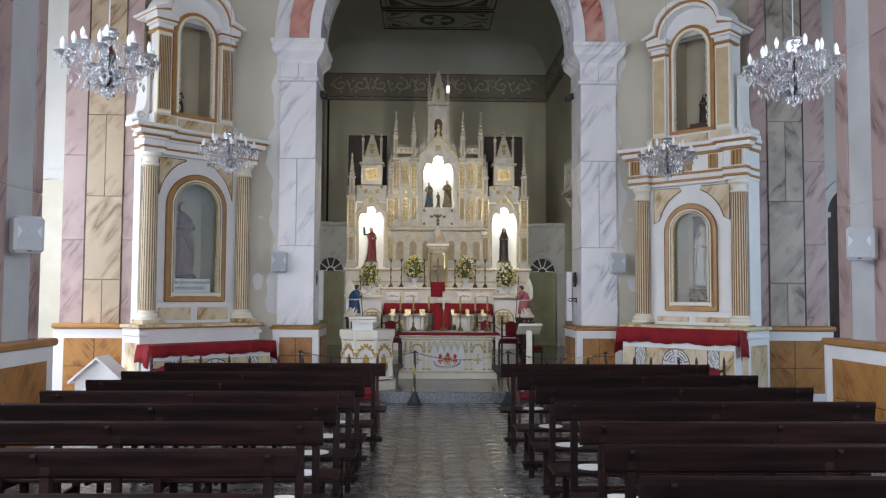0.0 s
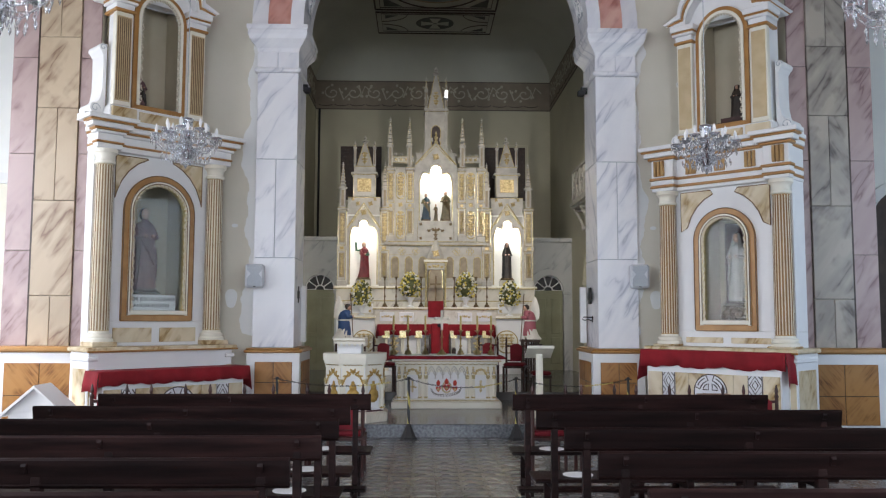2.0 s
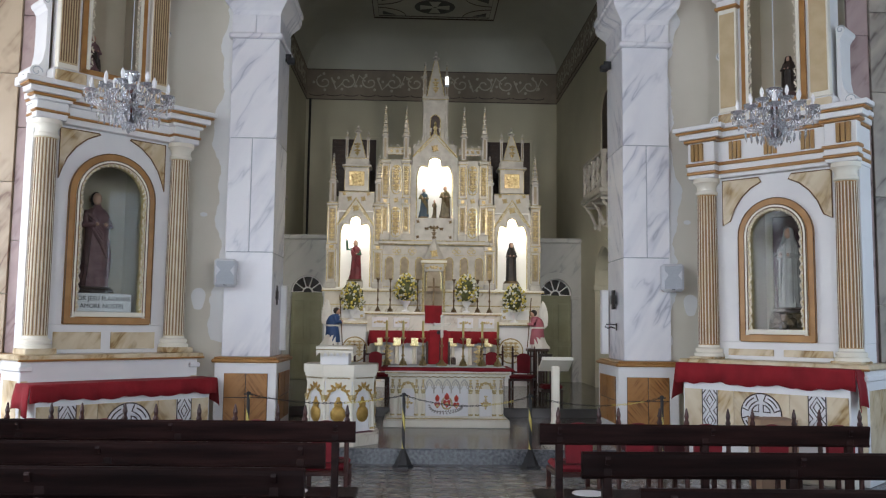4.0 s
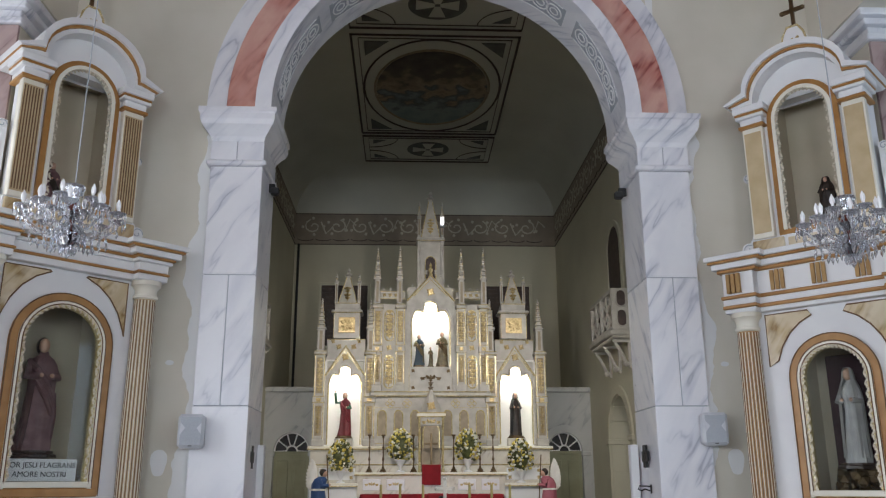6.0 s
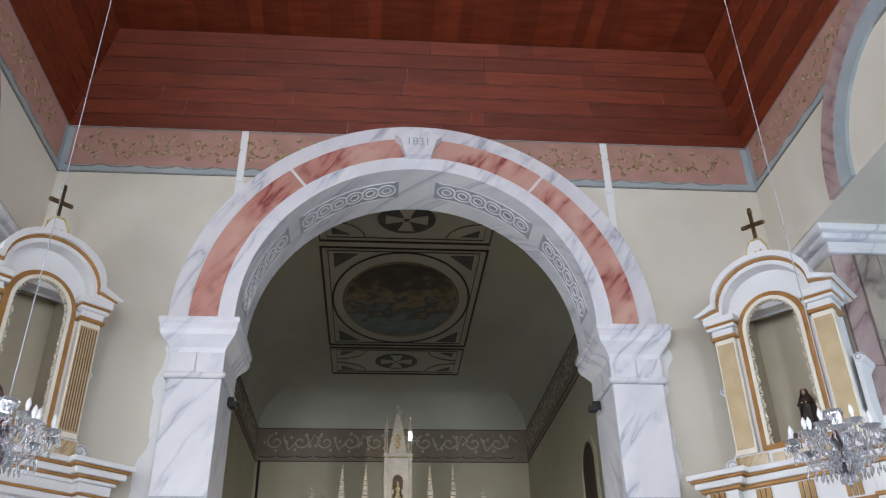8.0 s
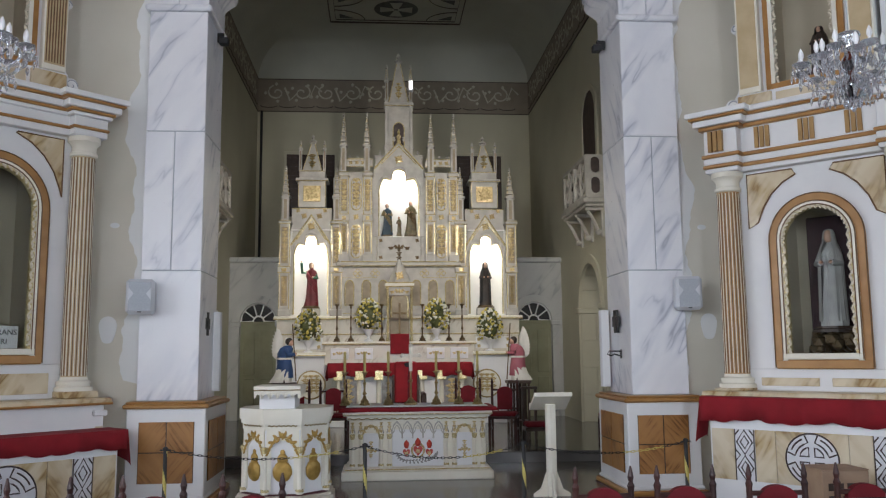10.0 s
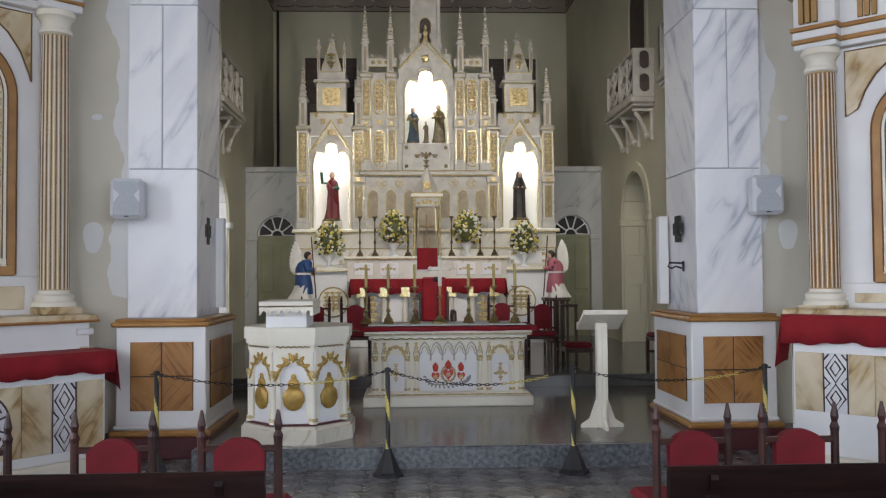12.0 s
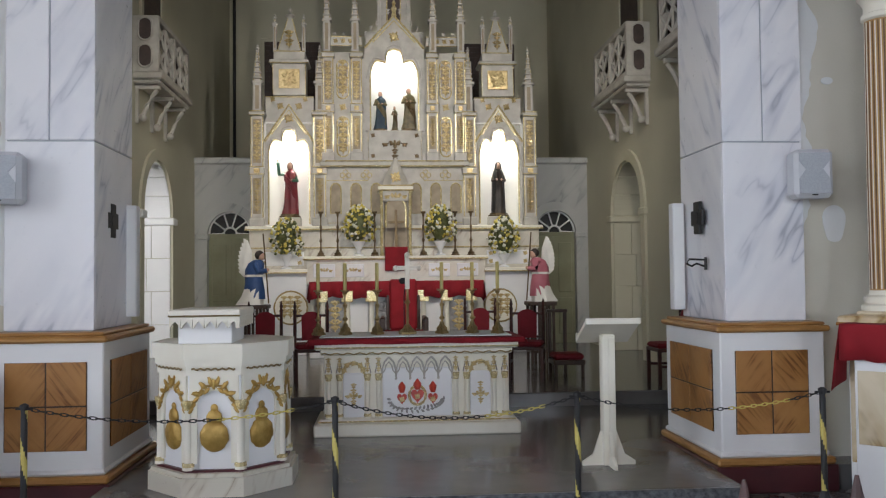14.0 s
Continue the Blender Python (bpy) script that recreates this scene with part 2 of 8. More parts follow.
def lathe(bm, profile, segs=16, x=0.0, y=0.0, z=0.0, phase=0.0, squash=1.0):
    """A turned body: profile of (radius, height), closed at both ends."""
    rings = []
    for r, h in profile:
        rings.append([bm.verts.new((x + r * math.cos(2 * math.pi * k / segs + phase), y + squash * r * math.sin(2 * math.pi * k / segs + phase), z + h)) for k in range(segs)])
    for a, b in zip(rings, rings[1:]):
        for k in range(segs):
            bm.faces.new((a[k], a[(k + 1) % segs], b[(k + 1) % segs], b[k]))
    bm.faces.new(list(reversed(rings[0])))
    bm.faces.new(rings[-1])
    return bm


def prism(bm, pts, y0, y1, axis="y"):
    """Extrude an outline: pts are (x, z) pulled along y, (y, z) along x, or (x, y) along z."""
    def at(a, b, d):
        return {"y": (a, d, b), "x": (d, a, b), "z": (a, b, d)}[axis]
    f = [bm.verts.new(at(a, b, y0)) for a, b in pts]
    k = [bm.verts.new(at(a, b, y1)) for a, b in pts]
    n = len(pts)
    bm.faces.new(f)
    bm.faces.new(list(reversed(k)))
    for i in range(n):
        bm.faces.new((f[i], k[i], k[(i + 1) % n], f[(i + 1) % n]))
    return bm


def arc(cx, cz, r, a0, a1, n=16, rz=None):
    return [(cx + r * math.cos(radians(a0 + (a1 - a0) * i / n)), cz + (rz or r) * math.sin(radians(a0 + (a1 - a0) * i / n))) for i in range(n + 1)]


def band(bm, outer, inner, y0, y1, axis="y"):
    """A solid strip between two open lines of equal length."""
    def at(a, b, d):
        return {"y": (a, d, b), "x": (d, a, b), "z": (a, b, d)}[axis]
    rows = [[bm.verts.new(at(a, b, d)) for a, b in line] for line, d in ((outer, y0), (inner, y0), (inner, y1), (outer, y1))]
    n = len(outer)
    for i in range(n - 1):
        for k in range(4):
            a, b = rows[k], rows[(k + 1) % 4]
            bm.faces.new((a[i], a[i + 1], b[i + 1], b[i]))
    bm.faces.new([r[0] for r in rows])
    bm.faces.new([r[-1] for r in reversed(rows)])
    return bm


def tube(bm, pts, r, segs=6, close=False):
    """A round rod along a line of points."""
    pts = [Vector(p) for p in pts]
    rings = []
    n = len(pts)
    for i, p in enumerate(pts):
        a = pts[(i - 1) % n] if close else pts[max(i - 1, 0)]
        b = pts[(i + 1) % n] if close else pts[min(i + 1, n - 1)]
        d = (b - a).normalized()
        u = d.cross(Vector((0, 0, 1)) if abs(d.z) < 0.9 else Vector((1, 0, 0))).normalized()
        w = d.cross(u)
        rings.append([bm.verts.new(p + r * (math.cos(2 * math.pi * k / segs) * u + math.sin(2 * math.pi * k / segs) * w)) for k in range(segs)])
    for i in range(n if close else n - 1):
        a, b = rings[i], rings[(i + 1) % n]
        for k in range(segs):
            bm.faces.new((a[k], a[(k + 1) % segs], b[(k + 1) % segs], b[k]))
    if not close:
        bm.faces.new(list(reversed(rings[0])))
        bm.faces.new(rings[-1])
    return bm


def mesh(name, bm, material, smooth=False):
    bmesh.ops.recalc_face_normals(bm, faces=bm.faces)
    me = bpy.data.meshes.new(name)
    bm.to_mesh(me)
    bm.free()
    me.materials.append(M[material])
    if smooth:
        for f in me.polygons:
            f.use_smooth = True
        me.set_sharp_from_angle(angle=radians(40))
    return me


def part(name, bm, material, parent, label="", smooth=False):
    ob = new(name, mesh(name, bm, material, smooth))
    ob.parent = parent
    if label:
        ob["label"] = label
    return ob


def thing(name, label, category, at=(0, 0, 0), group="", kind="", turn=0):
    ob = new(name)
    ob.matrix_world = pose(*at, 0, 0, turn)
    return tagged(ob, label, category, group, kind)


def structure(name, bm, material, label, smooth=False):
    return tagged(new(name, mesh(name, bm, material, smooth)), label, name.split("_")[0], "", "structure")


# ---- the shell: nave, arch wall, chancel ----
HN, HU = 5.3, 4.8            # half width of the nave below and above
PY, PB = 14.2, 15.1          # front and back of the arch piers
HI, HO = 2.32, 2.945
RA = 2.22                    # radius of the arch           # inner and outer edge of the piers from the middle
UP = 0.09                    # the arch stands stilted by this much
ZS, ZC = 6.2, 9.2            # springing of the arch, foot of the nave ceiling
HC, YB = 3.7, 27.4           # half width and back wall of the chancel
Z1, Z2 = 0.18, 0.33          # presbytery floor, altar platform

structure("floor_nave", Box(CX - 9, CX + 9, -13, 14.05, -0.2, 0), "tile", "worn grey patterned tile floor of the nave")
structure("floor_presbytery", Box(CX - 9, CX + 9, 14.05, 17.1, -0.2, Z1, 0.0), "floor", "dark polished stone floor of the presbytery")
part("step_floor", Box(CX - HI + 0.17, CX + HI - 0.17, 13.5, 14.05, -0.1, Z1, 0.0), "floor", bpy.data.objects["floor_presbytery"])
part("riser", Box(CX - HI + 0.165, CX + HI - 0.165, 13.46, 13.5, -0.1, Z1 + 0.004, 0.01), "granite", bpy.data.objects["floor_presbytery"], "speckled grey granite step")
structure("floor_sanctuary", Box(CX - 9, CX + 9, 17.1, YB, -0.2, Z2, 0.012), "floor", "dark polished stone platform before the high altar")


def arch_wall():
    w = structure("wall_arch", Box(CX - HN, CX - HO + 0.06, 14.32, PB, 0, ZC), "plaster", "cream plastered wall with a large round arch")
    part("wall_side", Box(CX + HO - 0.06, CX + HN, 14.32, PB, 0, ZC), "plaster", w)
    top = bmesh.new()
    out = [(CX + HO - 0.06, ZS), (CX + HO - 0.06, ZC), (CX - HO + 0.06, ZC), (CX - HO + 0.06, ZS)]
    ins = arc(CX, ZS + UP, RA + 0.1, 0, 180, 32)
    prism(top, [(CX + HO - 0.06, ZS), (CX + HO - 0.06, ZC), (CX, ZC)] + [p for p in reversed(ins[:17])], 14.32, PB - 0.004)
    prism(top, [(CX - HO + 0.06, ZC), (CX - HO + 0.06, ZS)] + [p for p in reversed(ins[16:])] + [(CX, ZC)], 14.32, PB - 0.004)
    part("spandrel", top, "plaster", w)
    return w


arch_wall()


def archivolt():
    a = thing("arch_surround", "salmon and white painted marble arch with a keystone dated 1831", "arch", (CX, 0, 0), kind="structure")
    def ring(r0, r1, y0, y1, mat, name="ring", a0=0, a1=180, n=40):
        part(name, band(bmesh.new(), [(r1, ZS)] + arc(0, ZS + UP, r1, a0, a1, n) + [(-r1, ZS)], [(r0, ZS)] + arc(0, ZS + UP, r0, a0, a1, n) + [(-r0, ZS)], y0, y1), mat, a)
    ring(RA, RA + 0.2, 14.14, PB + 0.05, "marble", "soffit_ring")
    ring(RA + 0.2, RA + 0.56, 14.20, 14.36, "red_marble", "salmon_ring")
    ring(RA + 0.56, RA + 0.82, 14.26, 14.37, "marble", "outer_ring")
    # thin white joints across the salmon ring
    for ang in (52, 128):
        part("joint", band(bmesh.new(), arc(0, ZS + UP, RA + 0.562, ang - 0.4, ang + 0.4, 2), arc(0, ZS + UP, RA + 0.198, ang - 0.4, ang + 0.4, 2), 14.194, 14.3), "white", a)
    key = bmesh.new()
    prism(key, [(-0.17, ZS + RA + 0.17), (0.17, ZS + RA + 0.17), (0.25, ZS + RA + 0.44), (0.32, ZS + RA + 0.5), (0.12, ZS + RA + 0.58), (0, ZS + RA + 0.66), (-0.12, ZS + RA + 0.58), (-0.32, ZS + RA + 0.5), (-0.25, ZS + RA + 0.44)], 14.05, 14.3)
    bmesh.ops.translate(key, vec=(0, 0, UP), verts=key.verts)
    part("keystone", key, "marble", a)
    return a


archivolt()


def pier(side):
    p = thing("pier", "white marble clad arch pier on a panelled socle", "pier", (CX + 0.025, 0, 0), "arch piers", "structure")
    s = side
    def b(name, x0, x1, y0, y1, z0, z1, mat, bev=0.0):
        return part(name, Box(min(s * x0, s * x1), max(s * x0, s * x1), y0, y1, z0, z1, bev), mat, p)
    b("core", HI + 0.012, HO - 0.012, PY + 0.012, PB - 0.012, Z1, ZS, "grille")
    # marble slabs with open joints
    j = 0.006
    xm = (HI + HO) / 2
    for z0, z1, split in ((1.235, 2.60, False), (2.60, 4.12, True), (4.12, 5.48, False)):
        if split:
            b("slab", HI, xm, PY, PY + 0.03, z0 + j, z1 - j, "marble", 0.004)
            b("slab", xm + 2 * j, HO, PY, PY + 0.03, z0 + j, z1 - j, "marble", 0.004)
        else:
            b("slab", HI, HO, PY, PY + 0.03, z0 + j, z1 - j, "marble", 0.004)
        b("reveal_slab", HI, HI + 0.03, PY + 0.03, PB, z0 + j, z1 - j, "marble", 0.004)
    # socle
    b("socle", HI - 0.12, HO + 0.05, PY - 0.16, PB + 0.1, 0.24, 1.17, "white", 0.01)
    b("socle_cap", HI - 0.155, HO + 0.085, PY - 0.2, PB + 0.14, 1.165, 1.21, "ochre", 0.015)
    b("socle_cap", HI - 0.12, HO + 0.06, PY - 0.165, PB + 0.09, 1.21, 1.235, "ochre", 0.01)
    b("plinth_flare", HI - 0.14, HO + 0.07, PY - 0.18, PB + 0.12, 0.25, 0.29, "white", 0.015)
    b("plinth", HI - 0.17, HO + 0.1, PY - 0.21, PB + 0.15, 0.195, 0.25, "ochre", 0.015)
    b("foot", HI - 0.18, HO + 0.11, PY - 0.22, PB + 0.16, 0.0, 0.195, "maroon", 0.01)
    xa, xb = HI - 0.01, HO - 0.08
    b("panel_back", xa, xb, PY - 0.165, PY - 0.15, 0.42, 1.03, "darkwood")
    b("panel_back", HI - 0.13, HI - 0.1, PY - 0.02, PY + 0.88, 0.42, 1.03, "darkwood")
    for i in range(2):
        for k in range(2):
            w = (xb - xa) / 2
            b("panel", xa + i * w + 0.005, xa + (i + 1) * w - 0.005, PY - 0.172, PY - 0.15, 0.42 + k * 0.31, 0.42 + (k + 1) * 0.31 - 0.01, "wood_panel" if (i + k) % 2 == (s > 0) else "wood_panel_mirrored", 0.004)
            b("panel", HI - 0.135, HI - 0.11, PY - 0.02 + i * 0.45, PY - 0.02 + (i + 1) * 0.45 - 0.01, 0.42 + k * 0.31, 0.42 + (k + 1) * 0.31 - 0.01, "wood_panel", 0.004)
    # capital: neck ring, frieze block, spreading cornice
    b("neck_ring", HI - 0.05, HO + 0.05, PY - 0.05, PB + 0.05, 5.48, 5.55, "marble", 0.02)
    b("capital_block", HI - 0.01, xm, PY - 0.01, PB + 0.01, 5.55, 5.80, "marble", 0.005)
    b("capital_block", xm + 0.008, HO + 0.01, PY - 0.01, PB + 0.006, 5.55, 5.80, "marble", 0.005)
    cap = bmesh.new()
    prof = [(0.0, 5.80), (0.02, 5.86), (0.07, 5.93), (0.12, 5.99), (0.14, 6.05), (0.14, 6.12), (0.16, 6.14), (0.16, 6.2)]
    rows = []
    for o, z in prof:
        rows.append([cap.verts.new(v) for v in ((s * (HI - o), PY - o, z), (s * (HO + o), PY - o, z), (s * (HO + o), PB + o, z), (s * (HI - o), PB + o, z))])
    for r0, r1 in zip(rows, rows[1:]):
        for k in range(4):
            cap.faces.new((r0[k], r0[(k + 1) % 4], r1[(k + 1) % 4], r1[k]))
    cap.faces.new(rows[0])
    cap.faces.new(rows[-1])
    part("capital", cap, "marble", p)
    return p


pier(-1)
pier(1)


def side_wall(s):
    n = "wall_left" if s < 0 else "wall_right"
    def X(a, b):
        return (CX + min(s * a, s * b), CX + max(s * a, s * b))
    PF, HA, HZ, HM = 13.35, 5.0, 6.25, 4.45     # corner pier: front, inner and outer edge; inner face of the arcade pier
    YF, YA, YB2 = (8.64, 7.88, 8.44) if s < 0 else (9.4, 8.63, 9.13)     # arcade pier: far edge, white field
    w = structure(n, Box(*X(HA, HZ), PF + 0.02, PB, 0, 7.2), "plaster", "cream plastered nave side with painted marble piers")
    for y0, y1, z0, z1 in ((-13, 6.001, 0, 2.6), (-13, 6.0, 5.6, 7.2), (-13, -10, 2.6, 5.6), (-7.2, -5.4, 2.6, 5.6), (-2.6, -0.8, 2.6, 5.6), (2.0, 3.6, 2.6, 5.6)):
        part("wall_part", Box(*X(HN, HN + 0.9), y0, y1, z0, z1), "plaster", w)
    part("arcade_pier", Box(*X(HM + 0.02, HN + 0.9), 6.0, YF, 0, 7.2), "plaster", w)
    part("upper_wall", Box(*X(HU, HN + 0.9), -13, 14.32, 7.19, ZC), "plaster", w)
    for z0, z1, o in ((6.85, 6.92, 0.05), (6.92, 7.02, 0.02), (7.02, 7.1, 0.1), (7.1, 7.195, 0.18)):
        part("corner_capital", Box(*X(HA - o, HZ), PF - o - 0.03, 14.312, z0, z1, 0.012), "marble", w)
    mat = "tan_marble" if s < 0 else "grey_marble"
    # painted slabs on the corner pier, which faces the nave
    for a, b, o, m in ((HA, HA + 0.28, 0.02, "pink_marble"), (HA + 0.28, HA + 0.86, 0.05, mat), (HA + 0.86, HZ, 0.02, "pink_marble")):
        zs = (1.28, 1.98, 3.33, 4.66, 5.7, 6.85) if m == mat else (1.28, 2.62, 4.0, 5.4, 6.85)
        for i, (z0, z1) in enumerate(zip(zs, zs[1:])):
            cuts = (a, (a + b) / 2, b) if m == mat and i % 2 == 0 else (a, b)
            for e, (c, d) in enumerate(zip(cuts, cuts[1:])):
                part("slab", Box(*X(c + 0.004, d - 0.004), PF - o, PF + 0.03, z0 + 0.004, z1 - 0.004, 0.004), "grey_marble_mirrored" if m == "grey_marble" and e else m, w)
    # the groove is not cut: a dark strip paints the shade in it
    part("groove", Box(*X(HA + 0.86, HA + 0.89), PF - 0.03, PF + 0.02, 1.28, 6.85), "darkwood", w)
    part("socle", Box(*X(HA - 0.02, HZ + 0.03), PF - 0.14, PF + 0.1, 0.05, 1.2, 0.01), "white", w)
    part("socle_cap", Box(*X(HA - 0.05, HZ + 0.06), PF - 0.18, PF + 0.1, 1.2, 1.28, 0.02), "ochre", w)
    part("panel_back", Box(*X(HA + 0.14, HZ - 0.14), PF - 0.146, PF - 0.1, 0.2, 1.05), "darkwood", w)
    hm = (HA + HZ) / 2
    for c, d in ((HA + 0.14, hm - 0.005), (hm + 0.005, HZ - 0.14)):
        for za, zb in ((0.2, 0.6), (0.61, 1.05)):
            part("panel", Box(*X(c, d), PF - 0.155, PF - 0.12, za, zb, 0.004), "wood_panel" if (c < hm - 0.1) == (s < 0) else "wood_panel_mirrored", w)
    # arcade pier: marbled strips and a white field on its inner face
    for y0, y1, o, m in ((6.0, YA, 0.0, "pink_marble"), (YB2, YF, 0.0, "pink_marble"), (YA, YB2, -0.012, "shaded_white")):
        for z0, z1 in zip((1.28, 2.8, 4.6), (2.8, 4.6, 6.75)):
            part("slab", Box(*X(HM - o, HM + 0.03), y0 + 0.004, y1 - 0.004, z0 + 0.004, z1 - 0.004, 0.004), m, w)
    part("socle", Box(*X(HM - 0.12, HN + 0.9), 5.9, YF + 0.1, 0.05, 1.2, 0.01), "white", w)
    part("socle_cap", Box(*X(HM - 0.16, HN + 0.9), 5.86, YF + 0.14, 1.2, 1.28, 0.02), "ochre", w)
    part("panel_back", Box(*X(HM - 0.126, HM - 0.1), 6.1, YF - 0.08, 0.2, 1.05), "darkwood", w)
    for ya, yb in ((6.1, 7.395), (7.405, YF - 0.08)):
        for za, zb in ((0.2, 0.6), (0.61, 1.05)):
            part("panel", Box(*X(HM - 0.135, HM - 0.11), ya, yb, za, zb, 0.004), "wood_panel" if ya > 7 else "wood_panel_mirrored", w)
    return w


side_wall(-1)
side_wall(1)
rw = structure("wall_rear", Box(CX - HN - 1, CX - 1.6, -13.6, -13, 0, 11), "plaster", "cream plastered rear wall with the open main door")
part("wall_part", Box(CX + 1.6, CX + HN + 1, -13.6, -13, 0, 11), "plaster", rw)
part("lintel", Box(CX - 1.6, CX + 1.6, -13.6, -13, 4.6, 11), "plaster", rw)
# aisles beyond the side walls
for s, n in ((-1, "wall_aisle_left"), (1, "wall_aisle_right")):
    x0, x1 = sorted((CX + s * 8.4, CX + s * 8.8))
    aw = structure(n, Box(x0, x1, -13, 7.5, 0, 7.4), "patch", "white plastered outer wall of the aisle")
    if s > 0:
        part("wall_part", Box(x0, x1, 7.5, PB, 5.2, 7.4), "patch", aw)
        part("wall_part", Box(x0, x1, 12.2, PB, 0, 5.2), "patch", aw)
        part("wall_part", Box(x0, x1, 7.5, 12.2, 0, 1.2), "patch", aw)
    else:
        part("wall_part", Box(x0, x1, 7.5, PB, 5.2, 7.4), "patch", aw)
        part("wall_part", Box(x0, x1, 13.4, PB, 0, 5.2), "patch", aw)
        part("wall_part", Box(x0, x1, 7.5, 13.4, 0, 0.6), "patch", aw)
    x0, x1 = sorted((CX + s * HN, CX + s * 8.8))
    part("end_wall", Box(x0, x1, PB, PB + 0.3, 0, 7.4), "patch", aw)
    xd = CX + (-7.2 if s < 0 else 7.65)
    part("door_arch", band(bmesh.new(), [(xd + 0.72, 0)] + arc(xd, 3.3, 0.72, 0, 180, 16) + [(xd - 0.72, 0)], [(xd + 0.55, 0)] + arc(xd, 3.3, 0.55, 0, 180, 16) + [(xd - 0.55, 0)], PB - 0.1, PB + 0.01), "white", aw)
    part("impost", Box(xd - 0.76, xd - 0.5, PB - 0.13, PB, 3.24, 3.34, 0.01), "white", aw)
    # flat fill: on the right, dark colour stands in for the unlit interior
    part("door_leaf", prism(bmesh.new(), [(xd + 0.55, 0)] + arc(xd, 3.3, 0.55, 0, 180, 16) + [(xd - 0.55, 0)], PB - 0.02, PB + 0.005), "darkwood" if s > 0 else "cream", aw)
    structure("ceiling_aisle", Box(x0, x1, -13, PB + 0.3, 7.4, 7.6), "white", "white aisle ceiling")

# nave ceiling: steep boarded cove and flat top
INS, ZF = 0.62, 10.45
h0, h1 = HU + 0.02, HU - INS
y0, y1 = 14.34, 14.32 - INS


def boards():
    """Boards of the cove and the flat, side by side with fine gaps, in one mesh."""
    bm = bmesh.new()
    rnd = random.Random(3)
    def quad(a, b, c, d):
        bm.faces.new([bm.verts.new(p) for p in (a, b, c, d)])
    rows = 7
    for i in range(rows):
        t0, t1 = i / rows, (i + 1) / rows - 0.004
        cuts = sorted([0.0] + [rnd.uniform(0.1, 0.9) for _ in range(3)] + [1.0])
        for u0, u1 in zip(cuts, cuts[1:]):
            for tt in (0,):
                def P(u, t):
                    hw = h0 + (h1 - h0) * t
                    return (CX - hw + 2 * hw * u, y0 + (y1 - y0) * t, ZC + (ZF - ZC) * t)
                quad(P(u0, t0), P(u1 - 0.0004, t0), P(u1 - 0.0004, t1), P(u0, t1))
        for s in (-1, 1):
            def Q(y, t):
                return (CX + s * (h0 + (h1 - h0) * t), (y0 + (y1 - y0) * t) if y else -13.0, ZC + (ZF - ZC) * t)
            quad(Q(1, t0), Q(0, t0), Q(0, t1), Q(1, t1))
    n = 46
    for i in range(n):
        a, b = CX - h1 + 2 * h1 * i / n, CX - h1 + 2 * h1 * (i + 1) / n - 0.004
        yc = y1
        while yc > -13:
            ln = rnd.uniform(2.0, 5.0)
            quad((a, yc, ZF), (b, yc, ZF), (b, max(yc - ln, -13), ZF), (a, max(yc - ln, -13), ZF))
            yc -= ln + 0.004
    me = bpy.data.meshes.new("ceiling")
    bm.to_mesh(me)
    bm.free()
    me.materials.append(M["ceilwood"])
    return tagged(new("ceiling_nave", me), "red-brown varnished board ceiling with steep coved sides", "ceiling", "", "structure")


boards()
structure("ceiling_backing", Box(CX - HN - 1, CX + HN + 1, -13.5, PB, ZF + 0.05, ZF + 0.2), "darkwood", "dark roof deck above the boards")
for s in (-1, 1):
    x0, x1 = sorted((CX + s * (HU + 0.05), CX + s * (HN + 1)))
    structure("wall_attic", Box(x0, x1, -13.5, PB, ZC, ZF + 0.1), "plaster", "plain upper wall above the cornice")
structure("wall_attic", Box(CX - HN - 1, CX + HN + 1, 14.36, PB, ZC, ZF + 0.1), "plaster", "plain upper wall above the cornice")

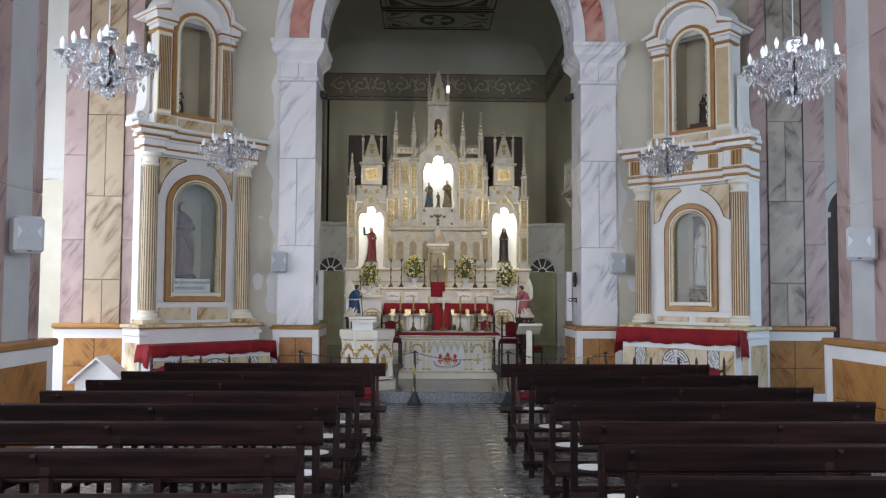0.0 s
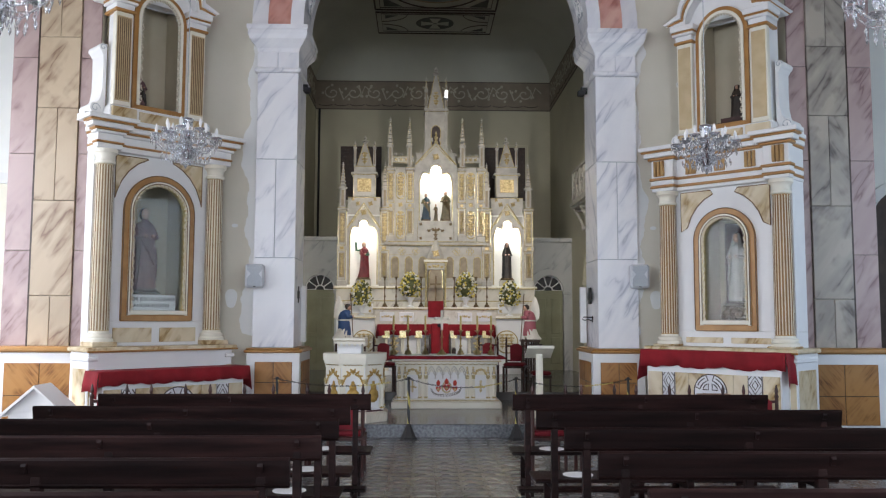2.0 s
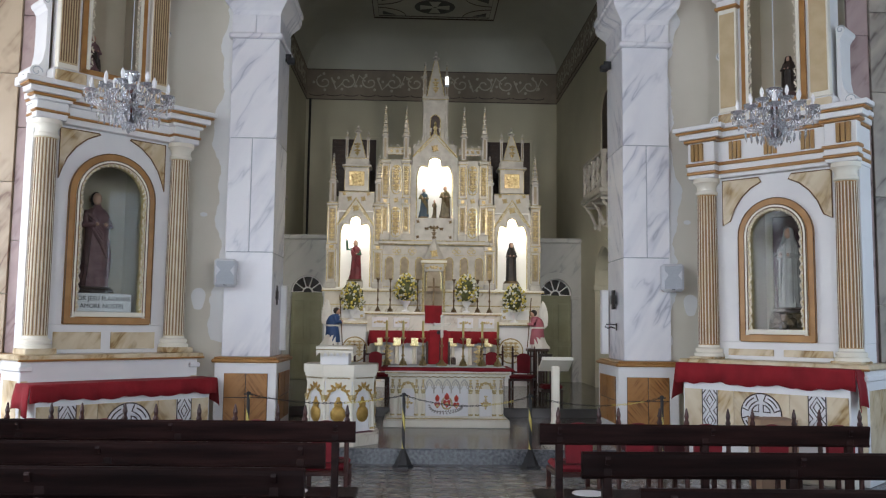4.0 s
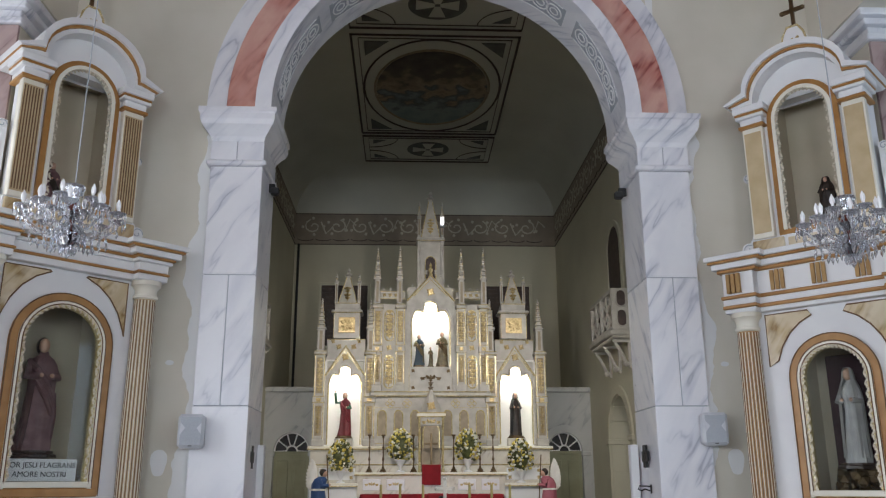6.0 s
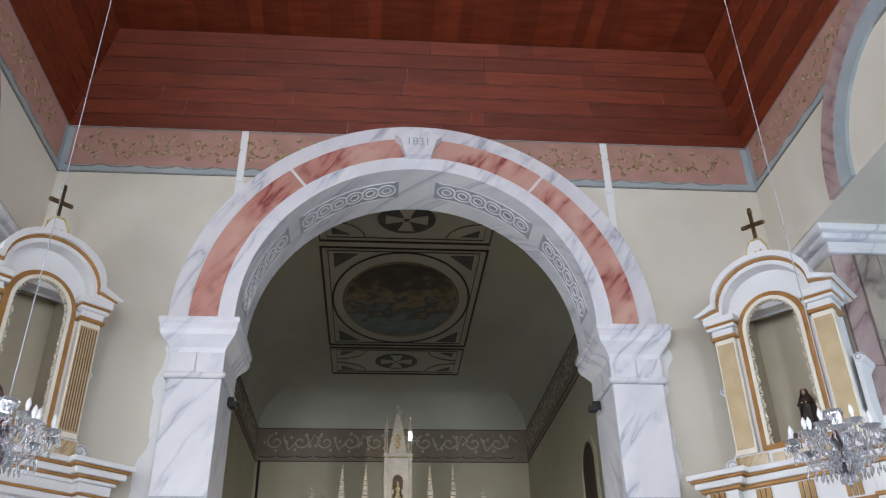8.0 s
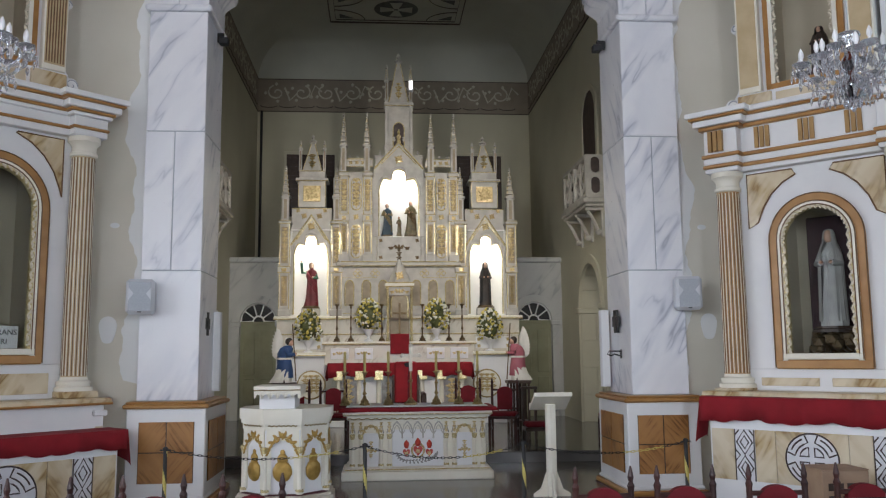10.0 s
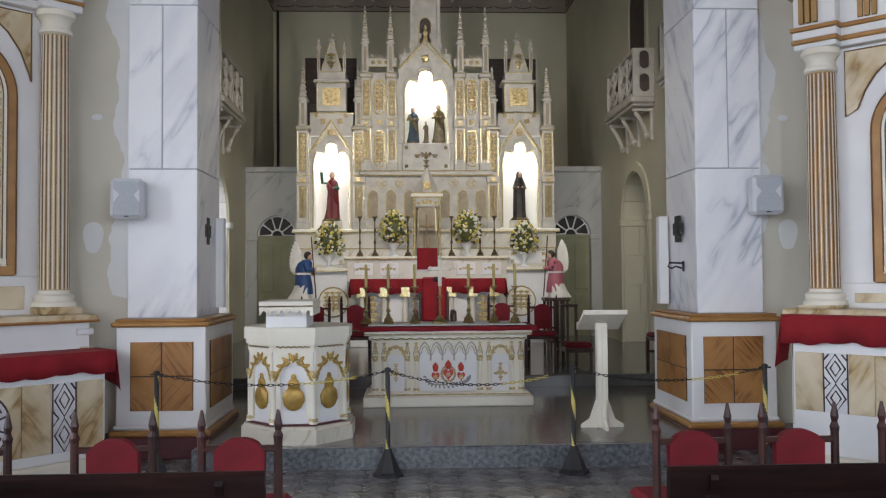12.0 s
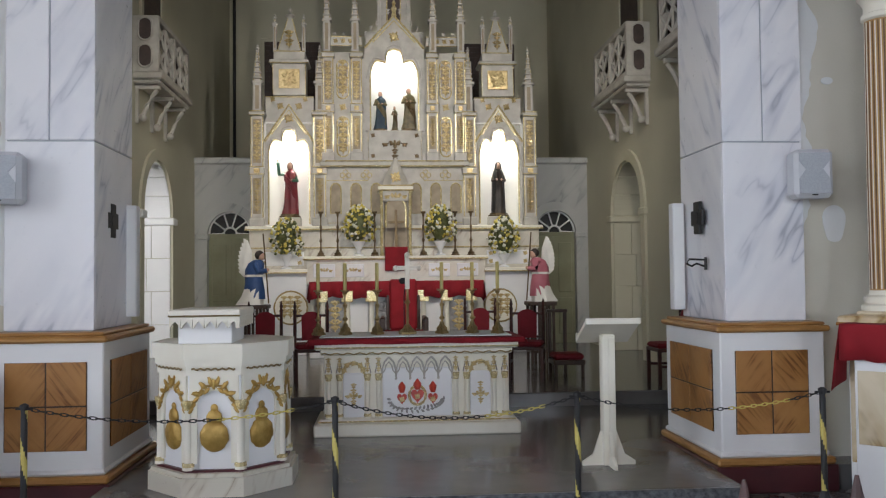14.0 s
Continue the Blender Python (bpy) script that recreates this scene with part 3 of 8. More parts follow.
# chancel
for s, n in ((-1, "wall_chancel_left"), (1, "wall_chancel_right")):
    def X(a, b):
        return (CX + min(s * a, s * b), CX + max(s * a, s * b))
    stone = "patch" if s < 0 else "green"
    YD, RD, ZD = 21.22, 0.83, 2.62       # doorway: middle, half width, springing
    w = structure(n, Box(*X(HC, HC + 0.6), PB, YD - RD, 0, 9.2), "green", "olive-grey plastered chancel wall with an arched doorway")
    part("wall_part", Box(*X(HC, HC + 0.6), YD + RD, YB, 0, 9.2), "green", w)
    door = bmesh.new()
    ins = arc(YD, ZD, RD, 0, 180, 16)
    prism(door, [(YD + RD, ZD), (YD + RD, 9.2), (YD - RD, 9.2), (YD - RD, ZD)] + list(reversed(ins))[1:-1], *X(HC, HC + 0.6), axis="x")
    part("wall_part", door, "green", w)
    part("door_frame", band(bmesh.new(), [(YD + RD + 0.17, Z2)] + arc(YD, ZD, RD + 0.17, 0, 180, 16) + [(YD - RD - 0.17, Z2)], [(YD + RD, Z2)] + arc(YD, ZD, RD, 0, 180, 16) + [(YD - RD, Z2)], *X(HC - 0.04, HC + 0.02), axis="x"), "green", w, "pale stone door surround")
    for t in (-1, 1):
        part("impost", Box(*X(HC - 0.07, HC + 0.55), *sorted((YD + t * (RD - 0.06), YD + t * (RD + 0.2))), ZD - 0.12, ZD, 0.02), stone, w)
        for k in range(4):
            za, zb = Z2 + (ZD - 0.12 - Z2) * k / 4, Z2 + (ZD - 0.12 - Z2) * (k + 1) / 4
            for a, b in ((0.004, 0.3 if k % 2 else 0.38), (0.308 if k % 2 else 0.388, 0.596)):
                part("jamb_stone", Box(*X(HC + a, HC + b), *sorted((YD + t * (RD - 0.025), YD + t * RD)), za + 0.004, zb - 0.004, 0.005), stone, w)
    for k in range(7):
        a0, a1 = 180 * k / 7 + 0.4, 180 * (k + 1) / 7 - 0.4
        part("arch_stone", band(bmesh.new(), arc(YD, ZD, RD, a0, a1, 4), arc(YD, ZD, RD - 0.025, a0, a1, 4), *X(HC + 0.004, HC + 0.596), axis="x"), stone, w)
    xg = CX + s * 4.66
    g = structure("window_side_room", Box(xg - 0.36, xg + 0.36, 22.56, 22.6, 2.5, 3.6, 0.006), "bluepane", "dark blue-grey pane with white square bars in the side room")
    for i in range(2):
        for k in range(3):
            xq, zq = xg - 0.17 + 0.34 * i, 2.7 + 0.36 * k
            part("square_bar", tube(bmesh.new(), [(xq - 0.11, 22.55, zq - 0.11), (xq + 0.11, 22.55, zq - 0.11), (xq + 0.11, 22.55, zq + 0.11), (xq - 0.11, 22.55, zq + 0.11)], 0.025, 4, True), "patch", g)
    structure("wall_side_room", Box(*X(HC + 2.6, HC + 2.8), PB + 0.3, 23, 0, 5), "patch", "white wall of the side room beyond the doorway")
    structure("ceiling_side_room", Box(*X(HC + 0.6, HC + 2.8), PB + 0.3, 23, 4.2, 4.4), "white", "white ceiling of the side room")
    structure("wall_side_room", Box(*X(HC + 0.6, HC + 2.8), 22.6, 23, 0, 4.2), "patch", "white end wall of the side room")
structure("wall_chancel_back", Box(CX - HC - 0.6, CX + HC + 0.6, YB, YB + 0.4, 0, 9.2), "green", "olive-grey plastered rear wall of the chancel")

for k, s in enumerate((-1, 1)):
    x0, x1 = sorted((CX + s * 1.62, CX + s * 2.9))
    wd = structure("window_%d" % (k + 1), Box(x0 - 0.08, x1 + 0.08, YB - 0.05, YB + 0.02, 5.3, 7.15, 0.01), "green", "dark shuttered opening high in the chancel rear wall")
    part("dark_pane", Box(x0, x1, YB - 0.056, YB, 5.38, 7.07), "darkwood", wd)
    part("mullion", Box((x0 + x1) / 2 - 0.03, (x0 + x1) / 2 + 0.03, YB - 0.07, YB, 5.38, 7.07), "darkwood", wd)
    for t in range(14):
        z = 5.42 + 0.12 * t
        part("slat", Box(x0 + 0.02, x1 - 0.02, YB - 0.064, YB - 0.05, z, z + 0.085), "darkwood", wd)

tagged(new("conduit", mesh("conduit", tube(bmesh.new(), [(CX - HC + 0.12, YB - 0.05, 3.9), (CX - HC + 0.12, YB - 0.05, 8.27)], 0.035, 8), "black")), "thin black conduit up the chancel rear wall", "conduit")
ZV, HV = 10.3, 2.2


def vault():
    bm = bmesh.new()
    n = 8
    rows = []
    for i in range(n + 1):
        a = radians(90 * i / n)
        o, z = (HC - HV) * (1 - math.cos(a)), 9.2 + (ZV - 9.2) * math.sin(a)
        rows.append([bm.verts.new(p) for p in ((CX - HC + o, PB, z), (CX - HC + o, YB - o, z), (CX + HC - o, YB - o, z), (CX + HC - o, PB, z))])
    for r0, r1 in zip(rows, rows[1:]):
        for k in range(3):
            bm.faces.new((r0[k], r0[k + 1], r1[k + 1], r1[k]))
    bm.faces.new(rows[-1])
    ob = tagged(new("ceiling_chancel", mesh("ceiling_chancel", bm, "ceil", True)), "grey-green coved plaster ceiling of the chancel", "ceiling", "", "structure")
    return ob


vault()
structure("ceiling_deck", Box(CX - HC - 0.6, CX + HC + 0.6, PB, YB + 0.4, ZV + 0.05, ZV + 0.2), "darkwood", "dark roof deck")
for s in (-1, 1):
    x0, x1 = sorted((CX + s * (HC + 0.01), CX + s * (HC + 0.6)))
    structure("wall_attic", Box(x0, x1, PB, YB + 0.4, 9.2, ZV + 0.1), "green", "plain upper wall behind the cove")

# light through the openings that lie behind and beside the camera
COOL = (0.86, 0.94, 1.0)
for x in (0.0, 1.15):
    area("door_light", (x, -12.9, 2.3), (x, 0, 2.25), 0.85, 4.4, 345, COOL)
for s in (-1, 1):
    for y in (-8.6, -4.0, 0.6, 4.8):
        area("window_light", (CX + s * (HN + 0.4), y, 4.1), (CX, y + 3.5, 3.2), 2.2, 2.8, (200 if y > 4 else 275) if s < 0 else (105 if y > 4 else 175), COOL)
area("aisle_window_light", (CX - 8.3, 10.5, 3.2), (CX - HN, 12.0, 2.4), 5.0, 4.0, 250, (0.95, 0.98, 1.0))
area("aisle_window_light", (CX + 8.35, 9.8, 3.2), (CX + HN, 11.4, 2.9), 4.4, 3.8, 85, (0.72, 0.87, 1.0))
# unseen lamps added inside the closed side rooms to brighten doorways and chancel
for s, w in ((-1, 105), (1, 10)):
    area("side_room_light", (CX + s * (HC + 2.4), 18.5, 2.9), (CX + s * HC, 21.2, 2.0), 2.4, 2.2, w, (1.0, 0.98, 0.95))
# fresh plaster beside the piers
for s in (-1, 1):
    rnd = random.Random(11 + s)
    bm = bmesh.new()
    z, pts = 1.45, []
    while z < 6.1:
        pts.append((HO + 0.13 + 0.05 * math.sin(2.1 * z + s) + 0.045 * math.sin(5.3 * z + 2 * s) + 0.02 * math.sin(13 * z) + rnd.uniform(-0.012, 0.012), z))
        z += 0.045
    prism(bm, [(s * x, zz) for x, zz in [(HO - 0.04, 1.4)] + pts + [(HO - 0.04, 6.1)]], -0.003, 0.004)
    prism(bm, [(s * (HO + 0.33 + 0.09 * math.cos(a) * (1 + 0.12 * math.sin(3 * a))), 1.98 + 0.16 * math.sin(a) * (1 + 0.1 * math.cos(2 * a))) for a in [2 * math.pi * i / 20 for i in range(20)]], -0.004, 0.004)
    prism(bm, [(s * (HO + 0.3 + 0.05 * math.cos(a)), 3.1 + 0.03 * math.sin(a)) for a in [2 * math.pi * i / 10 for i in range(10)]], -0.004, 0.004)
    xs = -2.4 if s < 0 else 2.67
    prism(bm, [(xs - 0.04, 7.75), (xs + 0.04, 7.7), (xs + 0.06, 8.2), (xs + 0.075, 8.58), (xs - 0.06, 8.58), (xs - 0.05, 8.1)], -0.003, 0.004)
    pt = structure("trim_plaster_patch", bm, "patch", "pale fresh plaster patches beside the pier")
    pt.matrix_world = pose(CX, 14.316, 0)
# ---- high altar retable ----
RY = 22.6                     # front plane of the retable
M["ivory"] = surface("ivory_retable_paint", (0.42, 0.395, 0.345), (0.54, 0.515, 0.455), 5, 0.45, bump=0.15)
M["tanfill"] = surface("tan_panel_fill", (0.27, 0.215, 0.135), (0.36, 0.29, 0.19), 8, 0.5)
M["giltwork"] = surface("dull_gilt_carving", (0.40, 0.29, 0.11), (0.66, 0.53, 0.27), 22, 0.32, 0.45, 0.3)
M["lit"] = surface("white_niche_lining", (0.84, 0.83, 0.78), (0.86, 0.85, 0.80), 3, 0.6, bump=0)
M["skin"] = surface("painted_flesh", (0.50, 0.30, 0.21), (0.56, 0.35, 0.25), 6, 0.5)
M["robe_red"] = surface("red_robe", (0.13, 0.007, 0.012), (0.19, 0.012, 0.018), 6, 0.5)
M["robe_blue"] = surface("blue_robe", (0.02, 0.055, 0.16), (0.035, 0.085, 0.22), 6, 0.5)
M["robe_teal"] = surface("dark_teal_robe", (0.012, 0.035, 0.06), (0.025, 0.06, 0.085), 6, 0.5)
M["robe_green"] = surface("green_sleeve", (0.02, 0.09, 0.05), (0.04, 0.13, 0.07), 6, 0.5)
M["heart_red"] = surface("bright_heart_red", (0.42, 0.03, 0.015), (0.55, 0.06, 0.03), 20, 0.35)
M["robe_pink"] = surface("pink_robe", (0.36, 0.10, 0.13), (0.44, 0.14, 0.17), 6, 0.5)
M["robe_brown"] = surface("dark_brown_robe", (0.025, 0.018, 0.013), (0.045, 0.03, 0.022), 6, 0.5)
M["robe_white"] = surface("white_robe", (0.66, 0.64, 0.58), (0.74, 0.72, 0.66), 6, 0.5)
M["robe_grey"] = surface("grey_white_robe", (0.36, 0.35, 0.34), (0.46, 0.45, 0.43), 9, 0.7)
M["robe_olive"] = surface("olive_gilt_robe", (0.10, 0.08, 0.035), (0.18, 0.14, 0.06), 14, 0.4)
M["robe_purple"] = surface("faded_purple_robe", (0.12, 0.055, 0.062), (0.22, 0.125, 0.125), 9, 0.6)
M["brass"] = surface("aged_brass", (0.36, 0.27, 0.12), (0.48, 0.37, 0.18), 14, 0.3, 0.85)
M["darkbrass"] = surface("dark_bronze", (0.12, 0.085, 0.04), (0.18, 0.12, 0.06), 14, 0.4, 0.8)
M["wax"] = surface("yellow_wax", (0.46, 0.38, 0.12), (0.52, 0.44, 0.16), 8, 0.5, bump=0)
M["yellow_flower"] = surface("yellow_petals", (0.58, 0.46, 0.06), (0.72, 0.62, 0.16), 30, 0.7)
M["white_flower"] = surface("white_petals", (0.74, 0.73, 0.62), (0.80, 0.79, 0.70), 30, 0.7)
M["leaf"] = surface("dark_green_leaves", (0.07, 0.08, 0.02), (0.12, 0.13, 0.04), 20, 0.6)
M["relief"] = surface("silver_relief", (0.22, 0.21, 0.20), (0.34, 0.33, 0.31), 18, 0.4, 0.3)
# for drawn lines, and for flat sheets that paint the shade inside openings
M["ink_and_shade"] = surface("dark_brown_line_and_opening_shade", (0.05, 0.035, 0.03), (0.08, 0.055, 0.045), 9, 0.6)


def gold(parent, pts, r=0.018, name="gilt_moulding", close=False, mat="gold"):
    return part(name, tube(bmesh.new(), pts, r, 5, close), mat, parent)


def pinnacle(parent, x, y, z0, z1, w, zc=None, mat="ivory"):
    """A square shaft with a steep pyramid and a knob."""
    zc = zc or z0 + (z1 - z0) * 0.45
    bm = bmesh.new()
    box(bm, x - w / 2, x + w / 2, y - w / 2, y + w / 2, z0, zc)
    box(bm, x - w * 0.72, x + w * 0.72, y - w * 0.72, y + w * 0.72, zc - 0.03, zc + 0.01)
    knobs = []
    for i in range(6):
        r, zk = w * (0.62 - 0.087 * i), zc + (z1 - 0.1 - zc) * i / 6
        dz = (z1 - 0.1 - zc) / 6
        knobs += [(r, zk), (r * 0.86, zk + dz * 0.55), (r * 1.25, zk + dz * 0.68), (r * 1.2, zk + dz * 0.86)]
    lathe(bm, knobs + [(w * 0.1, z1 - 0.1), (w * 0.1, z1 - 0.07)], 4, x, y, 0, math.pi / 4)
    lathe(bm, [(0.008, 0), (0.03, 0.02), (0.03, 0.035), (0.008, 0.055), (0.02, 0.07), (0.004, 0.1)], 6, x, y, z1 - 0.1)
    p = part("pinnacle", bm, mat, parent)
    part("gilt_panel", Box(x - w * 0.22, x + w * 0.22, y - w / 2 - 0.006, y - w / 2 + 0.01, z0 + 0.06, zc - 0.07), "tanfill", p)
    for s in (-1, 1):
        part("gilt_edge", tube(bmesh.new(), [(x + s * w * 0.44, y - w * 0.44, zc), (x + s * w * 0.07, y - w * 0.07, z1 - 0.1)], 0.007, 4), "gold", p)
    return p


def niche_front(parent, cx, hw, zb, zs, zt, foot, apex, y0, y1, grow=0.07):
    n = 40
    inner, outer = [(cx + hw, zb)], [(cx + hw + grow, zb)]
    for i in range(n + 1):
        a = math.pi * i / n
        # three-lobed head with two cusps
        r = 1.0 - 0.33 * max(0.0, 1 - abs(abs(math.degrees(a) - 90) - 32) / 17) + 0.06 * max(0.0, 1 - abs(math.degrees(a) - 90) / 20)
        inner.append((cx + hw * math.cos(a) * r, zs + (zt - zs) * math.sin(a) * r))
        x = (hw + grow) * math.cos(a)
        outer.append((cx + x, foot + (apex - foot) * (1 - abs(x) / (hw + grow))))
    inner.append((cx - hw, zb))
    outer.append((cx - hw - grow, zb))
    f = part("niche_front", band(bmesh.new(), outer, inner, y0, y1), "ivory", parent)
    part("gilt_edge", tube(bmesh.new(), [(x, y0 - 0.005, z) for x, z in inner], 0.014, 5), "gold", f)
    hood = [(cx + (x - cx) * 1.12, zs + (z - zs) * 1.13 if z > zs else z) for x, z in inner[1:-1]]
    part("hood_moulding", tube(bmesh.new(), [(x, y0 - 0.004, min(z, apex - 0.1)) for x, z in hood], 0.016, 5), "ivory", f)
    g = 0.72
    part("inner_gable", tube(bmesh.new(), [(cx + (hw + grow) * g, y0 - 0.004, foot + (apex - foot) * (1 - g) - 0.06), (cx, y0 - 0.004, apex - 0.09), (cx - (hw + grow) * g, y0 - 0.004, foot + (apex - foot) * (1 - g) - 0.06)], 0.013, 5), "gold", f)
    k = [(x, y0 - 0.005, z) for x, z in outer[1:-1]]
    part("gable_moulding", tube(bmesh.new(), [k[0], k[n // 2], k[-1]], 0.024, 6), "gold", f)
    return f


def leaf(bm, x, y, z, a, ln, w):
    """A small flattened leaf, pointing at angle a in the plane of the wall."""
    k = bmesh.ops.create_icosphere(bm, subdivisions=1, radius=1)
    c, d = math.cos(a), math.sin(a)
    for v in k["verts"]:
        u, q = v.co.x * ln / 2 + ln * 0.42, v.co.z * w / 2
        v.co = Vector((x + u * c - q * d, y + v.co.y * w * 0.28, z + u * d + q * c))


def ornament(parent, x, y, z, w, h, mat="gold", name="gilt_ornament"):
    """Carved leafwork: a stem with paired leaves and buds, or a rosette when nearly square."""
    bm = bmesh.new()
    mat = "giltwork" if mat == "gold" else mat
    m = min(w, h)
    if h > 1.6 * w:
        n = max(4, int(h / w * 2.4))
        for i in range(n):
            zz = z - h / 2 + h * (i + 0.4) / n
            for s in (-1, 1):
                leaf(bm, x, y, zz, math.pi / 2 - s * (1.15 if i % 2 else 0.55), w * (0.66 if i % 2 else 0.5), w * 0.22)
                leaf(bm, x + s * w * 0.34, y, zz + h / n * 0.4, math.pi / 2 + s * 0.9, w * 0.34, w * 0.17)
            leaf(bm, x, y - 0.003, zz + h / n * 0.3, math.pi / 2, h / n * 0.7, w * 0.28)
        tube(bm, [(x, y, z - h / 2), (x, y, z + h / 2)], w * 0.05, 4)
    elif w > 1.6 * h:
        n = max(2, int(w / h))
        leaf(bm, x, y, z - h * 0.2, math.pi / 2, h * 0.8, h * 0.34)
        for s in (-1, 1):
            for i in range(n):
                xx = x + s * w * 0.5 * (i + 0.25) / n
                leaf(bm, xx, y, z - h * 0.12 * (i + 0.5), math.pi / 2 - s * (0.75 + 0.35 * i), h * 0.75, h * 0.36)
                leaf(bm, xx, y, z + h * 0.1, -math.pi / 2 + s * 1.2, h * 0.5, h * 0.3)
            tube(bm, [(x, y, z), (x + s * w * 0.25, y, z + h * 0.18), (x + s * w * 0.48, y, z - h * 0.25)], h * 0.06, 4)
    else:
        for i in range(8):
            a = math.pi / 4 * i + 0.2
            leaf(bm, x, y, z, a, m * (0.62 if i % 2 else 0.48), m * 0.26)
        leaf(bm, x - m * 0.08, y - 0.006, z, 0, m * 0.22, m * 0.22)
    return tagged(part(name, bm, mat, parent), kind="stuff")


def panel_outline(parent, x, y, z0, z1, w, fill=None):
    """A long panel with rounded ends in gilt line."""
    pts = [(x + w / 2 * math.cos(a), y, z1 - w / 2 + w / 2 * math.sin(a)) for a in [math.pi * i / 8 for i in range(9)]]
    pts += [(x + w / 2 * math.cos(a), y, z0 + w / 2 + w / 2 * math.sin(a)) for a in [math.pi + math.pi * i / 8 for i in range(9)]]
    fl = part("panel", prism(bmesh.new(), [(p[0], p[2]) for p in pts], y - 0.004, y + 0.02), fill or "ivory", parent)
    part("gilt_edge", tube(bmesh.new(), pts, 0.014, 5, True), "gold", fl)
    return fl


def statue(name, label, x, y, z, h, mats, arm=0, turn=0, wide=1.0, mantle="", veil="", sleeve=""):
    """A robed figure: pleated body, shoulders, head, arms, mantle or veil; one mesh."""
    bm = bmesh.new()
    marks = []
    names = []

    def done(mat):
        marks.append(len(bm.faces))
        names.append(mat)

    segs = 30
    prof = [(0.15, 0), (0.152, 0.03), (0.136, 0.12), (0.126, 0.25), (0.12, 0.38), (0.108, 0.52), (0.11, 0.6), (0.118, 0.68), (0.114, 0.74), (0.09, 0.80), (0.046, 0.83), (0.036, 0.865)]
    rings = []
    for r, t in prof:
        ring = []
        for k in range(segs):
            a = 2 * math.pi * k / segs
            f = 1 + (0.12 * (1 - t) * math.sin(5 * a + 4 * t) + 0.08 * math.sin(9 * a + 2 + 3 * t) + 0.05 * math.sin(13 * a)) * (t < 0.8)
            ring.append(bm.verts.new((r * h * f * wide * math.cos(a) + 0.02 * h * math.sin(3 * t), 0.72 * r * h * f * math.sin(a), t * h)))
        rings.append(ring)
    for a, b in zip(rings, rings[1:]):
        for k in range(segs):
            bm.faces.new((a[k], a[(k + 1) % segs], b[(k + 1) % segs], b[k]))
    bm.faces.new(list(reversed(rings[0])))
    bm.faces.new(rings[-1])
    done(mats[0])
    r = bmesh.ops.create_uvsphere(bm, u_segments=12, v_segments=8, radius=0.056 * h)
    bmesh.ops.scale(bm, vec=(0.82, 0.92, 1.2), verts=r["verts"])
    bmesh.ops.translate(bm, vec=(0, -0.012 * h, 0.915 * h), verts=r["verts"])
    for s in (-1, 1):
        up = arm if s < 0 else 0
        hx, hz = s * (0.045 + 0.17 * up) * h, (0.64 + 0.36 * up) * h
        q = bmesh.ops.create_icosphere(bm, subdivisions=1, radius=0.022 * h)
        bmesh.ops.translate(bm, vec=(hx, -0.145 * h, hz), verts=q["verts"])
    done("skin")
    for s in (-1, 1):
        up = arm if s < 0 else 0
        tube(bm, [(s * 0.09 * h * wide, 0, 0.76 * h), (s * (0.138 + 0.06 * up) * h * wide, -0.05 * h, (0.63 + 0.12 * up) * h), (s * (0.05 + 0.16 * up) * h, -0.135 * h, (0.635 + 0.33 * up) * h)], 0.032 * h, 8)
    done(sleeve or mats[0])
    # hair, and a beard line or cap behind the face
    r2 = bmesh.ops.create_uvsphere(bm, u_segments=12, v_segments=8, radius=0.062 * h)
    bmesh.ops.scale(bm, vec=(0.92, 0.85, 1.3), verts=r2["verts"])
    bmesh.ops.translate(bm, vec=(0, 0.02 * h, 0.915 * h), verts=r2["verts"])
    done(mats[1])
    if veil:
        # a cloth from the crown to the hem, open in front
        rows = []
        for r, t in ((0.004, 0.995), (0.045, 0.985), (0.068, 0.955), (0.076, 0.91), (0.082, 0.86), (0.108, 0.80), (0.132, 0.72), (0.142, 0.55), (0.146, 0.35), (0.152, 0.15), (0.158, 0.05)):
            row = []
            for k in range(19):
                a = math.radians(-58 + 296 * k / 18)
                f = 1 + 0.05 * math.sin(11 * a) * (t < 0.85)
                row.append(bm.verts.new((r * h * f * wide * math.cos(a), (0.82 * r * f * math.sin(a) + 0.004) * h, t * h)))
            rows.append(row)
        for a, b in zip(rows, rows[1:]):
            for k in range(18):
                bm.faces.new((a[k], a[k + 1], b[k + 1], b[k]))
        done(veil)
    else:
        # mantle laid over one shoulder and round the hips
        for k in range(4):
            o = 0.035 * k * h
            tube(bm, [(-0.1 * h * wide, 0.02 * h, 0.78 * h - o), (-0.06 * h * wide, -0.09 * h, 0.70 * h - o), (0.03 * h, -0.105 * h, 0.58 * h - 1.3 * o), (0.10 * h * wide, -0.065 * h, 0.47 * h - 1.5 * o), (0.115 * h * wide, 0.03 * h, 0.42 * h - 1.6 * o)], 0.024 * h, 6)
        tube(bm, [(0.10 * h * wide, -0.06 * h, 0.5 * h), (0.125 * h * wide, -0.05 * h, 0.3 * h), (0.11 * h * wide, -0.06 * h, 0.1 * h)], 0.032 * h, 6)
        done(mantle or mats[1])
    lathe(bm, [(0.21 * h, -0.06 * h), (0.21 * h, -0.035 * h), (0.18 * h, -0.02 * h), (0.18 * h, 0.0)], 8, 0, 0, 0, math.pi / 8, 0.85)
    done(mats[2])
    used = list(dict.fromkeys(names))
    bm.faces.ensure_lookup_table()
    k = 0
    for i, f in enumerate(bm.faces):
        while i >= marks[k]:
            k += 1
        f.material_index = used.index(names[k])
    me = mesh(name, bm, used[0], True)
    for m in used[1:]:
        me.materials.append(M[m])
